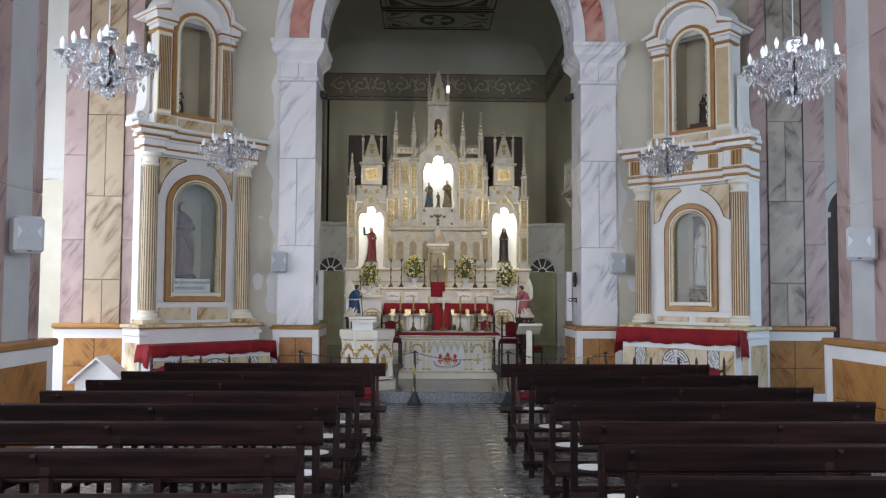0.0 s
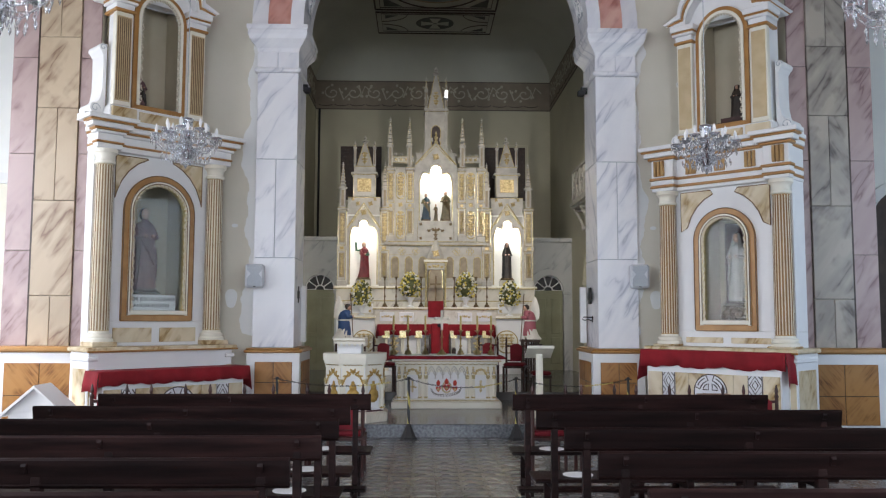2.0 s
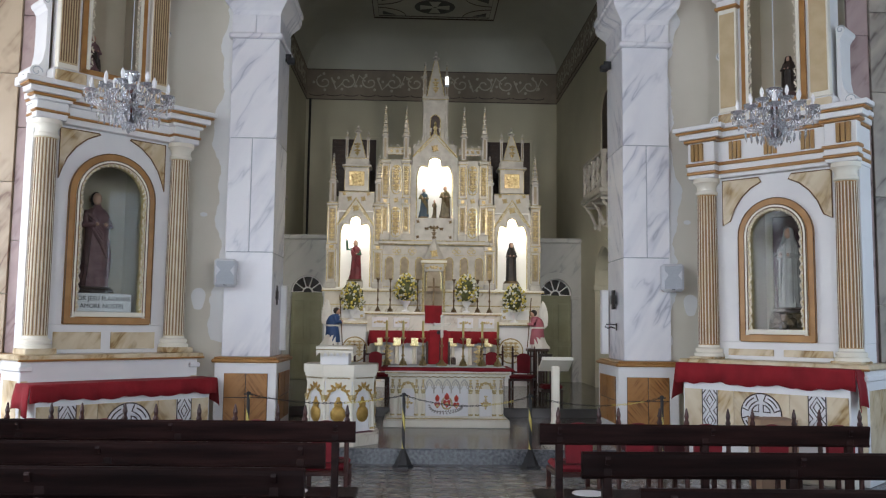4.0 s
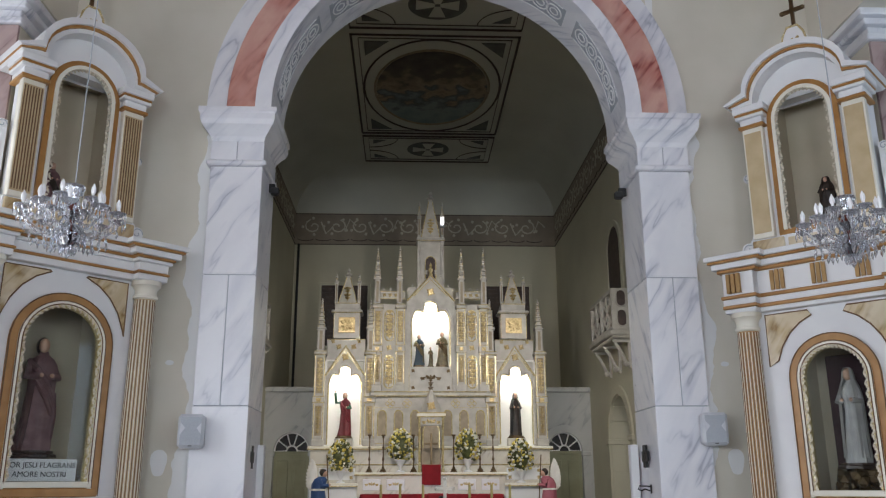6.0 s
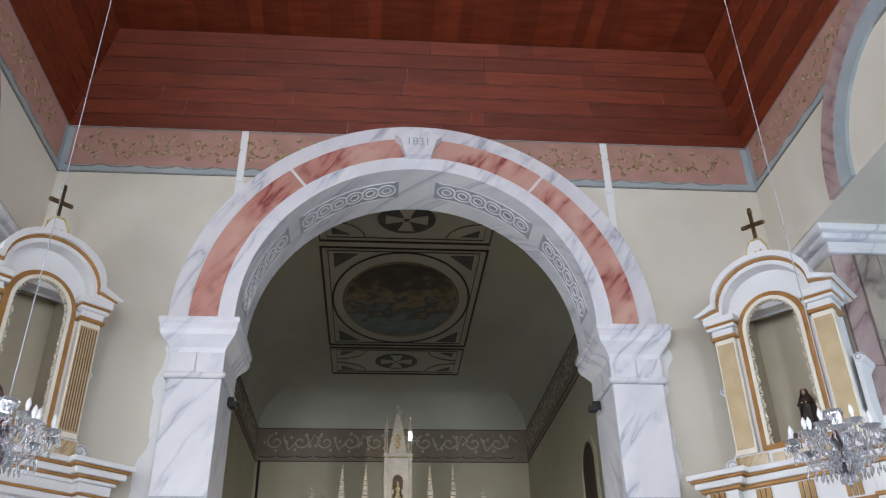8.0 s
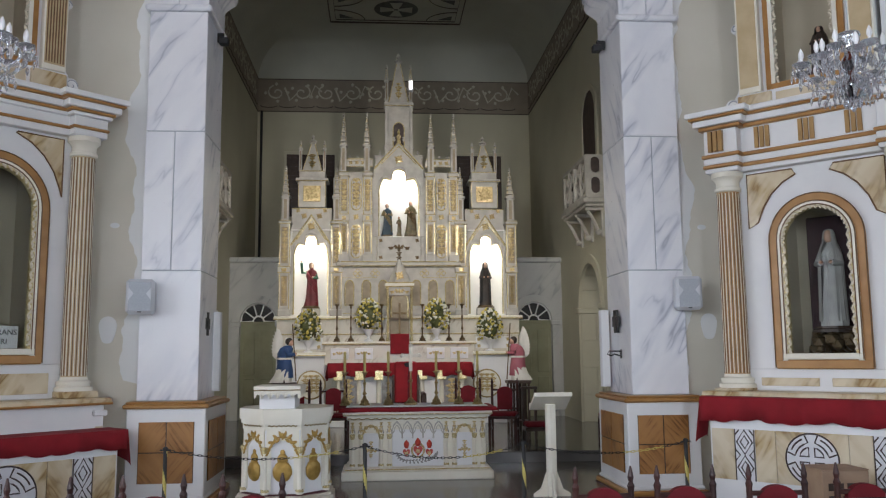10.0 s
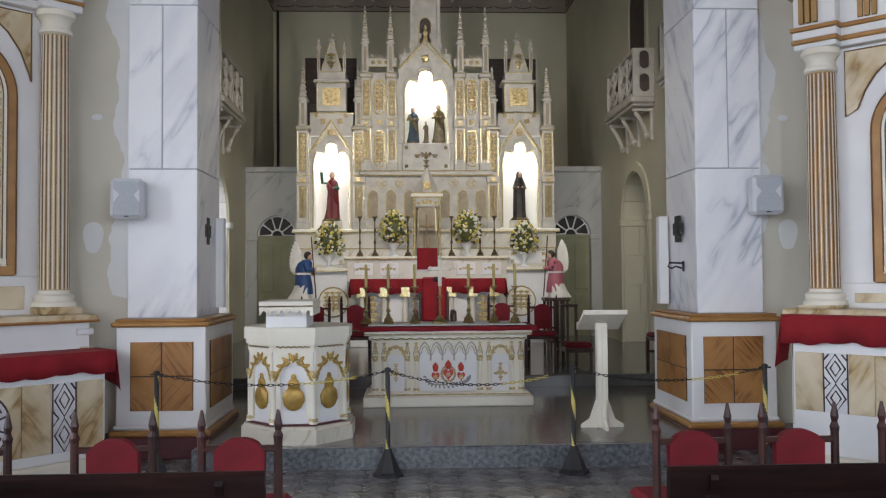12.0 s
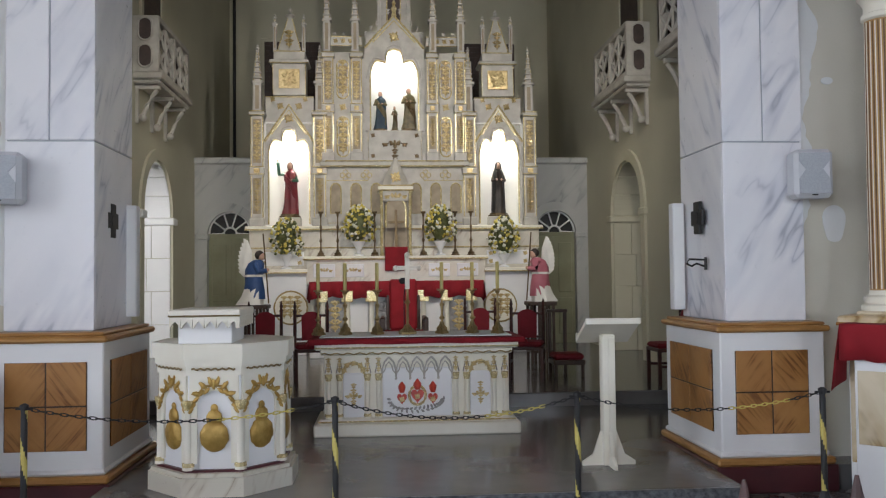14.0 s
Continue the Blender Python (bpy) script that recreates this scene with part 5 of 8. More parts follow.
    P("tabernacle_cornice", -0.3, 0.3, 22.12, 22.6, 3.08, 3.16, "cream", 0.015)
    gold(A, [(-0.3, 22.115, 3.16), (0.3, 22.115, 3.16)], 0.012)
    gold(A, [(-0.3, 22.115, 3.08), (0.3, 22.115, 3.08)], 0.012)
    tp = [(0.17, 2.45), (0.17, 2.78)] + arc(0, 2.78, 0.17, 0, 180, 8) + [(-0.17, 2.78), (-0.17, 2.45)]
    part("canopy_niche", prism(bmesh.new(), tp, 22.18, 22.21), "tanfill", A)
    gold(A, [(a, 22.175, b) for a, b in tp], 0.016)
    P("canopy", -0.22, 0.22, 22.15, 22.6, 2.9, 3.08, "ivory", 0.01)
    ornament(A, 0, 22.14, 2.97, 0.36, 0.14, "gold")
    tp = bmesh.new()
    lathe(tp, [(0.24, 3.16), (0.2, 3.3), (0.14, 3.42), (0.05, 3.6), (0.02, 3.66)], 8, 0, 22.36, 0, math.pi / 8)
    part("cupola", tp, "ivory", A)
    ornament(A, 0, 22.12, 3.3, 0.24, 0.2, "gold")
    P("red_curtain", -0.19, 0.19, 22.02, 22.1, 1.72, 2.12, "red", 0.01)
    return A


high_altar()


def drape(name, label, x0, x1, y0, y1, z, drop, amp=0.012, side=0.3, lace=False, seed=0):
    """A table cloth: flat top with a hanging front and ends, in soft waves."""
    bm = bmesh.new()
    rnd = random.Random(seed)
    ph = [rnd.uniform(0, 6) for _ in range(4)]
    n = max(24, int((x1 - x0) * 22))
    rows = []
    for i in range(n + 1):
        x = x0 + (x1 - x0) * i / n
        w = math.sin(x * 17 + ph[0]) + 0.6 * math.sin(x * 31 + ph[1])
        d = drop * (1 + 0.06 * math.sin(x * 9 + ph[2])) + (0.02 * abs(math.sin(x * 14)) if lace else 0)
        rows.append([bm.verts.new(p) for p in ((x, y1, z), (x, (y0 + y1) / 2, z + 0.002 * w), (x, y0, z), (x, y0 - 0.012 - amp * 0.4 * w - 0.004, z - 0.02), (x, y0 - 0.016 - amp * w, z - d * 0.5), (x, y0 - 0.018 - 1.6 * amp * w, z - d))])
    for a, b in zip(rows, rows[1:]):
        for k in range(5):
            bm.faces.new((a[k], b[k], b[k + 1], a[k + 1]))
    if side:
        for s, col in ((-1, rows[0]), (1, rows[-1])):
            xx = x0 if s < 0 else x1
            cols = []
            for j in range(9):
                y = y0 + (y1 - y0) * j / 8
                w = math.sin(y * 21 + ph[3])
                cols.append([bm.verts.new((xx, y, z)), bm.verts.new((xx + s * (0.02 + amp * w), y, z - side * 0.5)), bm.verts.new((xx + s * (0.03 + 1.8 * amp * w), y - 0.02, z - side * (1.0 + 0.15 * math.sin(y * 9))))])
            for a, b in zip(cols, cols[1:]):
                for k in range(2):
                    bm.faces.new((a[k], b[k], b[k + 1], a[k + 1]))
    ob = new(name, mesh(name, bm, "red", True))
    so = ob.modifiers.new("thickness", "SOLIDIFY")
    so.thickness = 0.006
    return tagged(ob, label, "cloth")


drape("altar_cloth", "red cloth with a scalloped edge on the high altar", CX - 1.4, CX + 1.4, 21.52, 22.1, 1.55, 0.25, 0.012, 0.3, True, 4)


def bouquet(x, y, z, h=0.62):
    """White pedestal vase with a rounded pyramid of yellow and white flowers."""
    V = thing("flower_arrangement", "tall arrangement of yellow and white flowers in a white vase", "flowers", (x, y, z), "altar flowers")
    part("vase", lathe(bmesh.new(), [(0.09, 0), (0.09, 0.02), (0.035, 0.05), (0.03, 0.1), (0.08, 0.18), (0.11, 0.24), (0.1, 0.25)], 12), "white", V, smooth=True)
    rnd = random.Random(int(x * 100))
    bms = {"yellow_flower": bmesh.new(), "white_flower": bmesh.new(), "leaf": bmesh.new()}
    for i in range(260):
        t = rnd.random() ** 0.8
        r = 0.275 * (math.sin(math.pi * min(0.14 + 0.82 * t, 1)) ** 0.6) * (1.05 - 0.22 * t) * rnd.uniform(0.78, 1.08)
        a = rnd.uniform(0, 2 * math.pi)
        p = (r * math.cos(a), 0.8 * r * math.sin(a), 0.24 + h * t)
        m = rnd.choice(("yellow_flower", "yellow_flower", "yellow_flower", "white_flower", "white_flower", "leaf", "leaf"))
        k = bmesh.ops.create_icosphere(bms[m], subdivisions=1, radius=rnd.uniform(0.02, 0.036))
        for v in k["verts"]:
            v.co *= rnd.uniform(0.75, 1.2)
        bmesh.ops.translate(bms[m], vec=p, verts=k["verts"])
    inner = bmesh.ops.create_icosphere(bms["leaf"], subdivisions=2, radius=1)
    for v in inner["verts"]:
        v.co = Vector((v.co.x * 0.17, v.co.y * 0.14, v.co.z * h * 0.45 + 0.24 + h * 0.48))
    for nm, k in (("yellow_bloom", "yellow_flower"), ("white_bloom", "white_flower"), ("foliage", "leaf")):
        tagged(part(nm, bms[k], k, V), kind="stuff")
    return V


for x, y, z in ((-1.84, 22.2, 1.76), (-0.63, 22.2, 1.97), (0.75, 22.2, 1.97), (1.84, 22.2, 1.76)):
    bouquet(CX + x, y, z)


def candlestick(x, y, z, h, mat="brass", candle=0.25, group="altar candles"):
    C = thing("candlestick", "turned brass candlestick with a yellow candle" if mat == "brass" else "dark bronze candlestick on the altar ledge", "candlestick", (x, y, z), group)
    k = h
    part("foot", lathe(bmesh.new(), [(0.075, 0), (0.075, 0.015), (0.055, 0.03), (0.06, 0.05), (0.03, 0.08), (0.022, 0.11)], 3 if mat == "brass" else 8, 0, 0, 0, 0.5), mat, C)
    part("stem", lathe(bmesh.new(), [(0.016, 0.1), (0.012, 0.3 * k), (0.028, 0.35 * k), (0.014, 0.40 * k), (0.011, 0.46 * k), (0.014, 0.6 * k), (0.024, 0.66 * k), (0.010, 0.7 * k), (0.010, 0.88 * k), (0.024, 0.92 * k), (0.016, 0.95 * k)], 10), mat, C, smooth=True)
    part("drip_pan", lathe(bmesh.new(), [(0.015, 0.94 * k), (0.042, 0.97 * k), (0.044, k), (0.015, k)], 12), mat, C, smooth=True)
    if candle:
        part("candle", lathe(bmesh.new(), [(0.017, k), (0.017, k + candle), (0.004, k + candle + 0.005)], 10), "wax", C, smooth=True)
    return C


c0 = candlestick(CX - 1.26, 22.15, 1.97, 0.75, "darkbrass", 0.0, "ledge candlesticks")
for x in (-0.98, -0.36, 0.46, 1.0, 1.27):
    copy_thing(c0, pose(CX + x, 22.15, 1.97))
# ---- side altars ----
def glass_material():
    m, n, l, p = nodes("window_glass")
    n.remove(p)
    t, g, f, x = n.new("ShaderNodeBsdfTransparent"), n.new("ShaderNodeBsdfGlossy"), n.new("ShaderNodeFresnel"), n.new("ShaderNodeMixShader")
    t.inputs[0].default_value = (0.93, 0.95, 0.94, 1)
    g.inputs["Roughness"].default_value = 0.02
    f.inputs[0].default_value = 1.3
    l.new(f.outputs[0], x.inputs[0]), l.new(t.outputs[0], x.inputs[1]), l.new(g.outputs[0], x.inputs[2])
    l.new(x.outputs[0], n["Material Output"].inputs[0])
    return m


M["glass"] = glass_material()
M["tanshaft"] = surface("tan_column_paint", (0.50, 0.38, 0.21), (0.58, 0.46, 0.27), 5, 0.5)
M["ochreshaft"] = surface("ochre_column_paint", (0.40, 0.235, 0.08), (0.48, 0.295, 0.11), 5, 0.5)
M["fluteline"] = surface("dark_brown_flute_line", (0.14, 0.075, 0.03), (0.2, 0.11, 0.045), 6, 0.6)
M["carvedwhite"] = surface("worn_white_gilt_carving", (0.52, 0.45, 0.33), (0.74, 0.68, 0.54), 30, 0.35, 0.15, 0.2)
M["curtain"] = surface("dark_purple_cloth", (0.035, 0.015, 0.022), (0.055, 0.022, 0.03), 5, 0.9)
M["nicheback"] = surface("beige_niche_plaster", (0.46, 0.41, 0.30), (0.54, 0.48, 0.36), 1.5, 0.8)


def arch_plate(x0, x1, z0, z1, cx, hw, zs, rz, y0, y1):
    """A plate with an arched opening that stands on its lower edge."""
    n = 24
    inner, outer = [(cx + hw, z0)], [(x1, z0)]
    for i in range(n + 1):
        a = math.pi * i / n
        inner.append((cx + hw * math.cos(a), zs + rz * math.sin(a)))
        u = i / n * 4
        outer.append((x1, zs + (z1 - zs) * u) if u <= 1 else ((x0, zs + (z1 - zs) * (4 - u)) if u >= 3 else (x1 + (x0 - x1) * (u - 1) / 2, z1)))
    inner.append((cx - hw, z0))
    outer.append((x0, z0))
    return band(bmesh.new(), outer, inner, y0, y1)


def arch_line(cx, hw, zb, zs, rz, n=20):
    return [(cx + hw, zb)] + [(cx + hw * math.cos(math.pi * i / n), zs + rz * math.sin(math.pi * i / n)) for i in range(n + 1)] + [(cx - hw, zb)]


def arch_frame(parent, name, cx, hi, ho, zb, zs, rz, y0, y1, mat):
    d = ho - hi
    return part(name, band(bmesh.new(), arch_line(cx, ho, zb, zs, rz + d), arch_line(cx, hi, zb, zs, rz), y0, y1), mat, parent)


def beads(parent, pts, step=0.05, r=0.02, mat="carvedwhite"):
    """A carved gilt edge: a row of small leaf knobs."""
    bm = bmesh.new()
    for (ax, ay, az), (bx, by, bz) in zip(pts, pts[1:]):
        ln = math.dist((ax, ay, az), (bx, by, bz))
        k = max(1, int(ln / step))
        for i in range(k):
            t = (i + 0.5) / k
            a = math.atan2(bz - az, bx - ax) + (0.4 if i % 2 else -0.4)
            leaf(bm, ax + (bx - ax) * t, ay, az + (bz - az) * t, a, step * 1.15, r * 1.7)
            leaf(bm, ax + (bx - ax) * t, ay + 0.006, az + (bz - az) * t, a + 1.7, step * 0.45, r * 1.2)
    return tagged(part("carved_edge", bm, mat, parent), kind="stuff")


def fluted_column(parent, x, y, z0, z1, r, shaft):
    h = z1 - z0
    c = part("column", lathe(bmesh.new(), [(r, z0 + 0.12), (r, z0 + h * 0.4), (r * 0.92, z1 - 0.2)], 32, x, y), shaft, parent, "fluted column with thin dark lines", True)
    part("column_base", lathe(bmesh.new(), [(r * 1.45, z0), (r * 1.45, z0 + 0.035), (r * 1.25, z0 + 0.05), (r * 1.34, z0 + 0.075), (r * 1.3, z0 + 0.095), (r * 1.06, z0 + 0.11), (r * 1.02, z0 + 0.14)], 28, x, y), "cream", c, "", True)
    part("column_capital", lathe(bmesh.new(), [(r * 0.9, z1 - 0.21), (r * 1.08, z1 - 0.195), (r * 1.08, z1 - 0.165), (r * 0.95, z1 - 0.155), (r * 0.95, z1 - 0.10), (r * 1.15, z1 - 0.06), (r * 1.28, z1 - 0.05), (r * 1.28, z1)], 28, x, y), "cream", c, "", True)
    n = 20
    for q, mat, w in ((0.0, "fluteline", 0.05), (0.5, "cream", 0.038)):
        fl = bmesh.new()
        rows = []
        for z, k in ((z0 + 0.15, 1.0), (z0 + h * 0.4, 1.0), (z1 - 0.22, 0.925)):
            rr = r * k
            rows.append([fl.verts.new(((rr + e) * math.cos(d), (rr + e) * math.sin(d), z)) for d, e in ((-w, -0.004), (-w * 0.7, 0.003), (w * 0.7, 0.003), (w, -0.004))])
        for a, b in zip(rows, rows[1:]):
            for e in range(3):
                fl.faces.new((a[e], a[e + 1], b[e + 1], b[e]))
        fm = mesh("flute", fl, mat, True)
        for k in range(n):
            f = new("flute", fm)
            f.parent, f.matrix_local = c, pose(x, y, 0, 0, 0, 360 * (k + q) / n)
    return c


def scroll(parent, x, y, z, h, s):
    """White side wing: a plate with a hollow edge, and a volute at foot and head."""
    edge = [(0.0, 0.0), (0.2, 0.0), (0.2, 0.06), (0.13, 0.13), (0.075, 0.22), (0.05, 0.36), (0.045, 0.6), (0.05, h - 0.16), (0.085, h - 0.1), (0.08, h - 0.02), (0.0, h)]
    w = part("scroll", prism(bmesh.new(), [(x + s * a, z + b) for a, b in edge], y - 0.05, y + 0.3), "white", parent)
    for a, b, r in ((0.14, 0.075, 0.075), (0.06, h - 0.055, 0.055)):
        v = lathe(bmesh.new(), [(r, -0.07), (r, 0.3), (r * 0.6, 0.305)], 14)
        bmesh.ops.transform(v, matrix=pose(x + s * a, y, z + b, -90, 0, 0), verts=v.verts)
        part("volute", v, "white", w, "", True)
        part("volute_line", tube(bmesh.new(), [(x + s * a + r * (0.9 - 0.1 * t) * math.cos(t), y - 0.072, z + b + r * (0.9 - 0.1 * t) * math.sin(t)) for t in [0.5 * i for i in range(15)]], 0.006, 4), "grille", w)
    return w


def entablature(parent, c, hw, y, back, steps, lift=0.0):
    for z0, z1, o, mat in steps:
        part("cornice_course", Box(c - hw - o * 0.3, c + hw + o * 0.3, y - o * 0.7, back, z0 + lift, z1 + lift, 0.008), mat, parent)
        for s in (-1, 1):
            part("cornice_return", Box(c + s * (hw - 0.12) - 0.15 - o * 0.9, c + s * (hw - 0.12) + 0.15 + o * 0.9, y - 0.12 - o * 0.7, y, z0 + lift + 0.001, z1 + lift - 0.001, 0.008), mat, parent)


def corner(c, x, y, turn):
    """Sets what is built straight about (c, 13.42) slantwise into a corner of the nave."""
    return pose(x, y, 0, 0, 0, turn) @ pose(-c, -13.42, 0)


AT_LEFT, AT_RIGHT = corner(-3.5, -3.486, 13.342, 44.5), corner(4.5, 4.437, 13.014, -45.5)


def side_altar(name, at, c, cu, back, shelf_z, zc0, zc1, frame_z, hg, gz0, gzs, grz, zp, lean, frieze, label):
    S = thing(name, label, "altarpiece", (0, 0, 0), "side altars")
    S.matrix_world = at
    def P(n, x0, x1, y0, y1, z0, z1, mat="white", bev=0.008, lab=""):
        return part(n, Box(x0, x1, y0, y1, z0, z1, bev), mat, S, lab)
    HW = 0.96
    # base blocks
    P("pedestal", c - HW - 0.1, c + HW + 0.1, 13.2, back + 0.05, 0, shelf_z - 0.02)
    P("pedestal_cap", c - HW - 0.15, c + HW + 0.15, 13.13, back + 0.05, shelf_z - 0.02, shelf_z + 0.04, "yellow_marble", 0.015)
    gold(S, [(c - HW - 0.15, 13.125, shelf_z - 0.015), (c + HW + 0.15, 13.125, shelf_z - 0.015)], 0.012, mat="ochre")
    for s in (-1, 1):
        P("pedestal_panel", *sorted((c + s * (HW + 0.015), c + s * (HW + 0.09))), 13.192, 13.21, 0.3, shelf_z - 0.24, "yellow_marble", 0.003)
        P("pedestal_panel", *sorted((c + s * (HW + 0.09), c + s * (HW + 0.107))), 13.26, back - 0.05, 0.3, shelf_z - 0.24, "yellow_marble", 0.003)
        P("pedestal_step", *sorted((c + s * (HW - 0.02), c + s * (HW + 0.125))), 13.165, back, shelf_z - 0.14, shelf_z - 0.08, "white", 0.012)
        P("column_block", c + s * (HW - 0.12) - 0.17, c + s * (HW - 0.12) + 0.17, 13.22, 13.6, shelf_z + 0.04, zc0, "yellow_marble", 0.012)
        fluted_column(S, c + s * (HW - 0.12), 13.42, zc0, zc1, 0.125, "tanshaft" if not frieze else "ochreshaft")
    # panels below the niche
    P("lower_field", c - HW, c + HW, 13.5, back, shelf_z + 0.04, frame_z)
    for s in (-1, 1):
        P("marbled_panel", *sorted((c + s * 0.06, c + s * 0.62)), 13.485, 13.51, shelf_z + 0.09, frame_z - 0.09, "yellow_marble", 0.004)
    # front plate with the arched opening
    part("niche_plate", arch_plate(c - HW, c + HW, frame_z, zc1, c, hg + 0.12, gzs, grz + 0.1, 13.5, 13.6), "white", S)
    for s in (-1, 1):
        P("side_cheek", *sorted((c + s * HW, c + s * (HW - 0.1))), 13.6, back, frame_z, zc1)
        P("niche_cheek", *sorted((c + s * (hg + 0.12), c + s * (hg + 0.17))), 13.6, 14.31, frame_z, zc1, "nicheback")
        # marbled corner fields with dark outline
        zt = zc1 - 0.03
        q = [(c + s * 0.2, zt), (c + s * (HW - 0.3), zt), (c + s * (HW - 0.3), gzs + 0.16)]
        q += [(c + s * (hg + 0.29) * math.cos(a), gzs + (grz + 0.38) * math.sin(a)) for a in [math.radians(d) for d in (18, 32, 46, 60, 74)]]
        q = [(x, min(z, zt - 0.005)) if i > 2 else (x, z) for i, (x, z) in enumerate(q)]
        fl = part("spandrel_field", prism(bmesh.new(), q, 13.488, 13.51), "yellow_marble", S)
        part("spandrel_edge", tube(bmesh.new(), [(x, 13.488, z) for x, z in q], 0.008, 4, True), "fluteline", fl)
    P("niche_back", c - hg - 0.25, c + hg + 0.25, 14.2, 14.31, frame_z, zc1, "nicheback")
    P("niche_top", c - hg - 0.25, c + hg + 0.25, 13.6, 14.31, zc1 - 0.02, zc1, "nicheback")
    P("niche_floor", c - hg - 0.22, c + hg + 0.22, 13.55, 14.31, frame_z, frame_z + 0.04, "nicheback")
    arch_frame(S, "outer_frame", c, hg + 0.07, hg + 0.15, frame_z + 0.02, gzs, grz + 0.05, 13.455, 13.52, "ochre")
    arch_frame(S, "inner_frame", c, hg + 0.03, hg + 0.072, frame_z + 0.08, gzs, grz + 0.01, 13.43, 13.53, "cream")
    arch_frame(S, "gilt_fillet", c, hg + 0.005, hg + 0.035, frame_z + 0.1, gzs, grz - 0.015, 13.45, 13.54, "gold")
    P("frame_foot", c - hg - 0.15, c + hg + 0.15, 13.45, 13.53, frame_z, frame_z + 0.09, "ochre", 0.01)
    P("frame_foot", c - hg - 0.072, c + hg + 0.072, 13.425, 13.53, frame_z + 0.09, frame_z + 0.15, "cream", 0.008)
    beads(S, [(x, 13.44, z) for x, z in arch_line(c, hg + 0.01, gz0 + 0.02, gzs, grz - 0.01)])
    for hh, zz in ((hg + 0.152, frame_z + 0.01), (hg + 0.07, frame_z + 0.09), (hg + 0.035, frame_z + 0.12)):
        part("frame_line", tube(bmesh.new(), [(x, 13.447 if hh > hg + 0.1 else 13.43, z) for x, z in arch_line(c, hh, zz, gzs, grz + hh - hg - 0.02)], 0.006, 4), "fluteline", S)
    g = part("glass_pane", prism(bmesh.new(), arch_line(c, hg + 0.03, frame_z + 0.1, gzs, grz), 13.505, 13.511), "glass", S, "clear glass pane")
    g.visible_shadow = False
    # entablature
    steps = [(0.0, 0.07, 0.03, "white"), (0.07, 0.10, 0.05, "ochre"), (0.10, 0.20, 0.03, "white"), (0.20, 0.24, 0.07, "white"), (0.24, 0.27, 0.10, "ochre"), (0.27, 0.34, 0.15, "white"), (0.34, 0.37, 0.19, "ochre"), (0.37, 0.43, 0.22, "white")]
    if frieze:
        steps = [(0.0, 0.05, 0.03, "white"), (0.05, 0.09, 0.05, "ochre"), (0.09, 0.16, 0.04, "white"), (0.16, 0.20, 0.06, "ochre"), (0.20, 0.46, 0.03, "white"), (0.46, 0.50, 0.08, "ochre"), (0.50, 0.57, 0.13, "white"), (0.57, 0.60, 0.17, "ochre"), (0.60, 0.66, 0.2, "white")]
    entablature(S, c, HW, 13.42, back, steps, zc1)
    top = zc1 + steps[-1][1]
    if frieze:
        for k in range(5):
            x = c + (k - 2) * 0.44
            for t in (-1, 0, 1):
                P("triglyph", x + t * 0.055 - 0.02, x + t * 0.055 + 0.02, 13.37 - (0.14 if abs(k - 2) == 2 else 0), 13.4, zc1 + 0.22, zc1 + 0.44, "flute", 0)
    # upper storey
    below = set(S.children)
    H2 = 0.66
    U = cu
    P("upper_base", U - H2 - 0.06, U + H2 + 0.06, 13.6, 14.25, top, top + 0.22, "white")
    for s in (-1, 1):
        P("base_panel", *sorted((U + s * 0.34, U + s * 0.7)), 13.57, 13.7, top + 0.01, top + 0.2, "yellow_marble", 0.01)
        P("scroll_foot", *sorted((U + s * 0.72, U + s * 1.0)), 13.75, 14.0, top, top + 0.1, "white")
        scroll(S, U + s * 0.70, 13.85, top + 0.1, 1.0, s)
    P("base_panel", U - 0.3, U + 0.3, 13.585, 13.65, top + 0.03, top + 0.18, "yellow_marble", 0.006)
    zb = top + 0.22
    part("upper_plate", arch_plate(U - H2, U + H2, zb, zp + 0.36, U, 0.36, zp + 0.02, 0.33, 13.66, 13.76), "white", S)
    arch_frame(S, "upper_frame", U, 0.34, 0.40, zb + 0.02, zp + 0.02, 0.36, 13.62, 13.68, "ochre")
    arch_frame(S, "upper_frame", U, 0.30, 0.34, zb + 0.06, zp + 0.02, 0.32, 13.6, 13.69, "cream")
    P("frame_foot", U - 0.40, U + 0.40, 13.62, 13.69, zb, zb + 0.07, "ochre", 0.008)
    beads(S, [(x, 13.61, z) for x, z in arch_line(U, 0.29, zb + 0.08, zp + 0.02, 0.31)], 0.07, 0.018)
    P("niche_back", U - 0.5, U + 0.5, 14.2, 14.31, zb, zp + 0.4, "nicheback")
    P("niche_top", U - 0.5, U + 0.5, 13.76, 14.31, zp + 0.38, zp + 0.4, "nicheback")
    for s in (-1, 1):
        P("niche_cheek", *sorted((U + s * 0.38, U + s * 0.5)), 13.76, 14.31, zb, zp + 0.36, "nicheback")
        P("upper_cheek", *sorted((U + s * 0.5, U + s * 0.655)), 13.76, back + 0.15, zb, zp + 0.36, "white")
        x0 = U + s * 0.565
        P("pilaster", x0 - 0.12, x0 + 0.12, 13.58, 13.68, zb, zp, "cream")
        if frieze:
            P("pilaster_field", x0 - 0.1, x0 + 0.1, 13.572, 13.6, zb + 0.06, zp - 0.06, "tanshaft", 0.004)
        else:
            P("pilaster_field", x0 - 0.105, x0 + 0.105, 13.576, 13.6, zb + 0.06, zp - 0.06, "tanshaft", 0.002)
            for k in range(7):
                P("flute", x0 - 0.094 + k * 0.029, x0 - 0.082 + k * 0.029, 13.571, 13.6, zb + 0.08, zp - 0.08, "fluteline", 0)
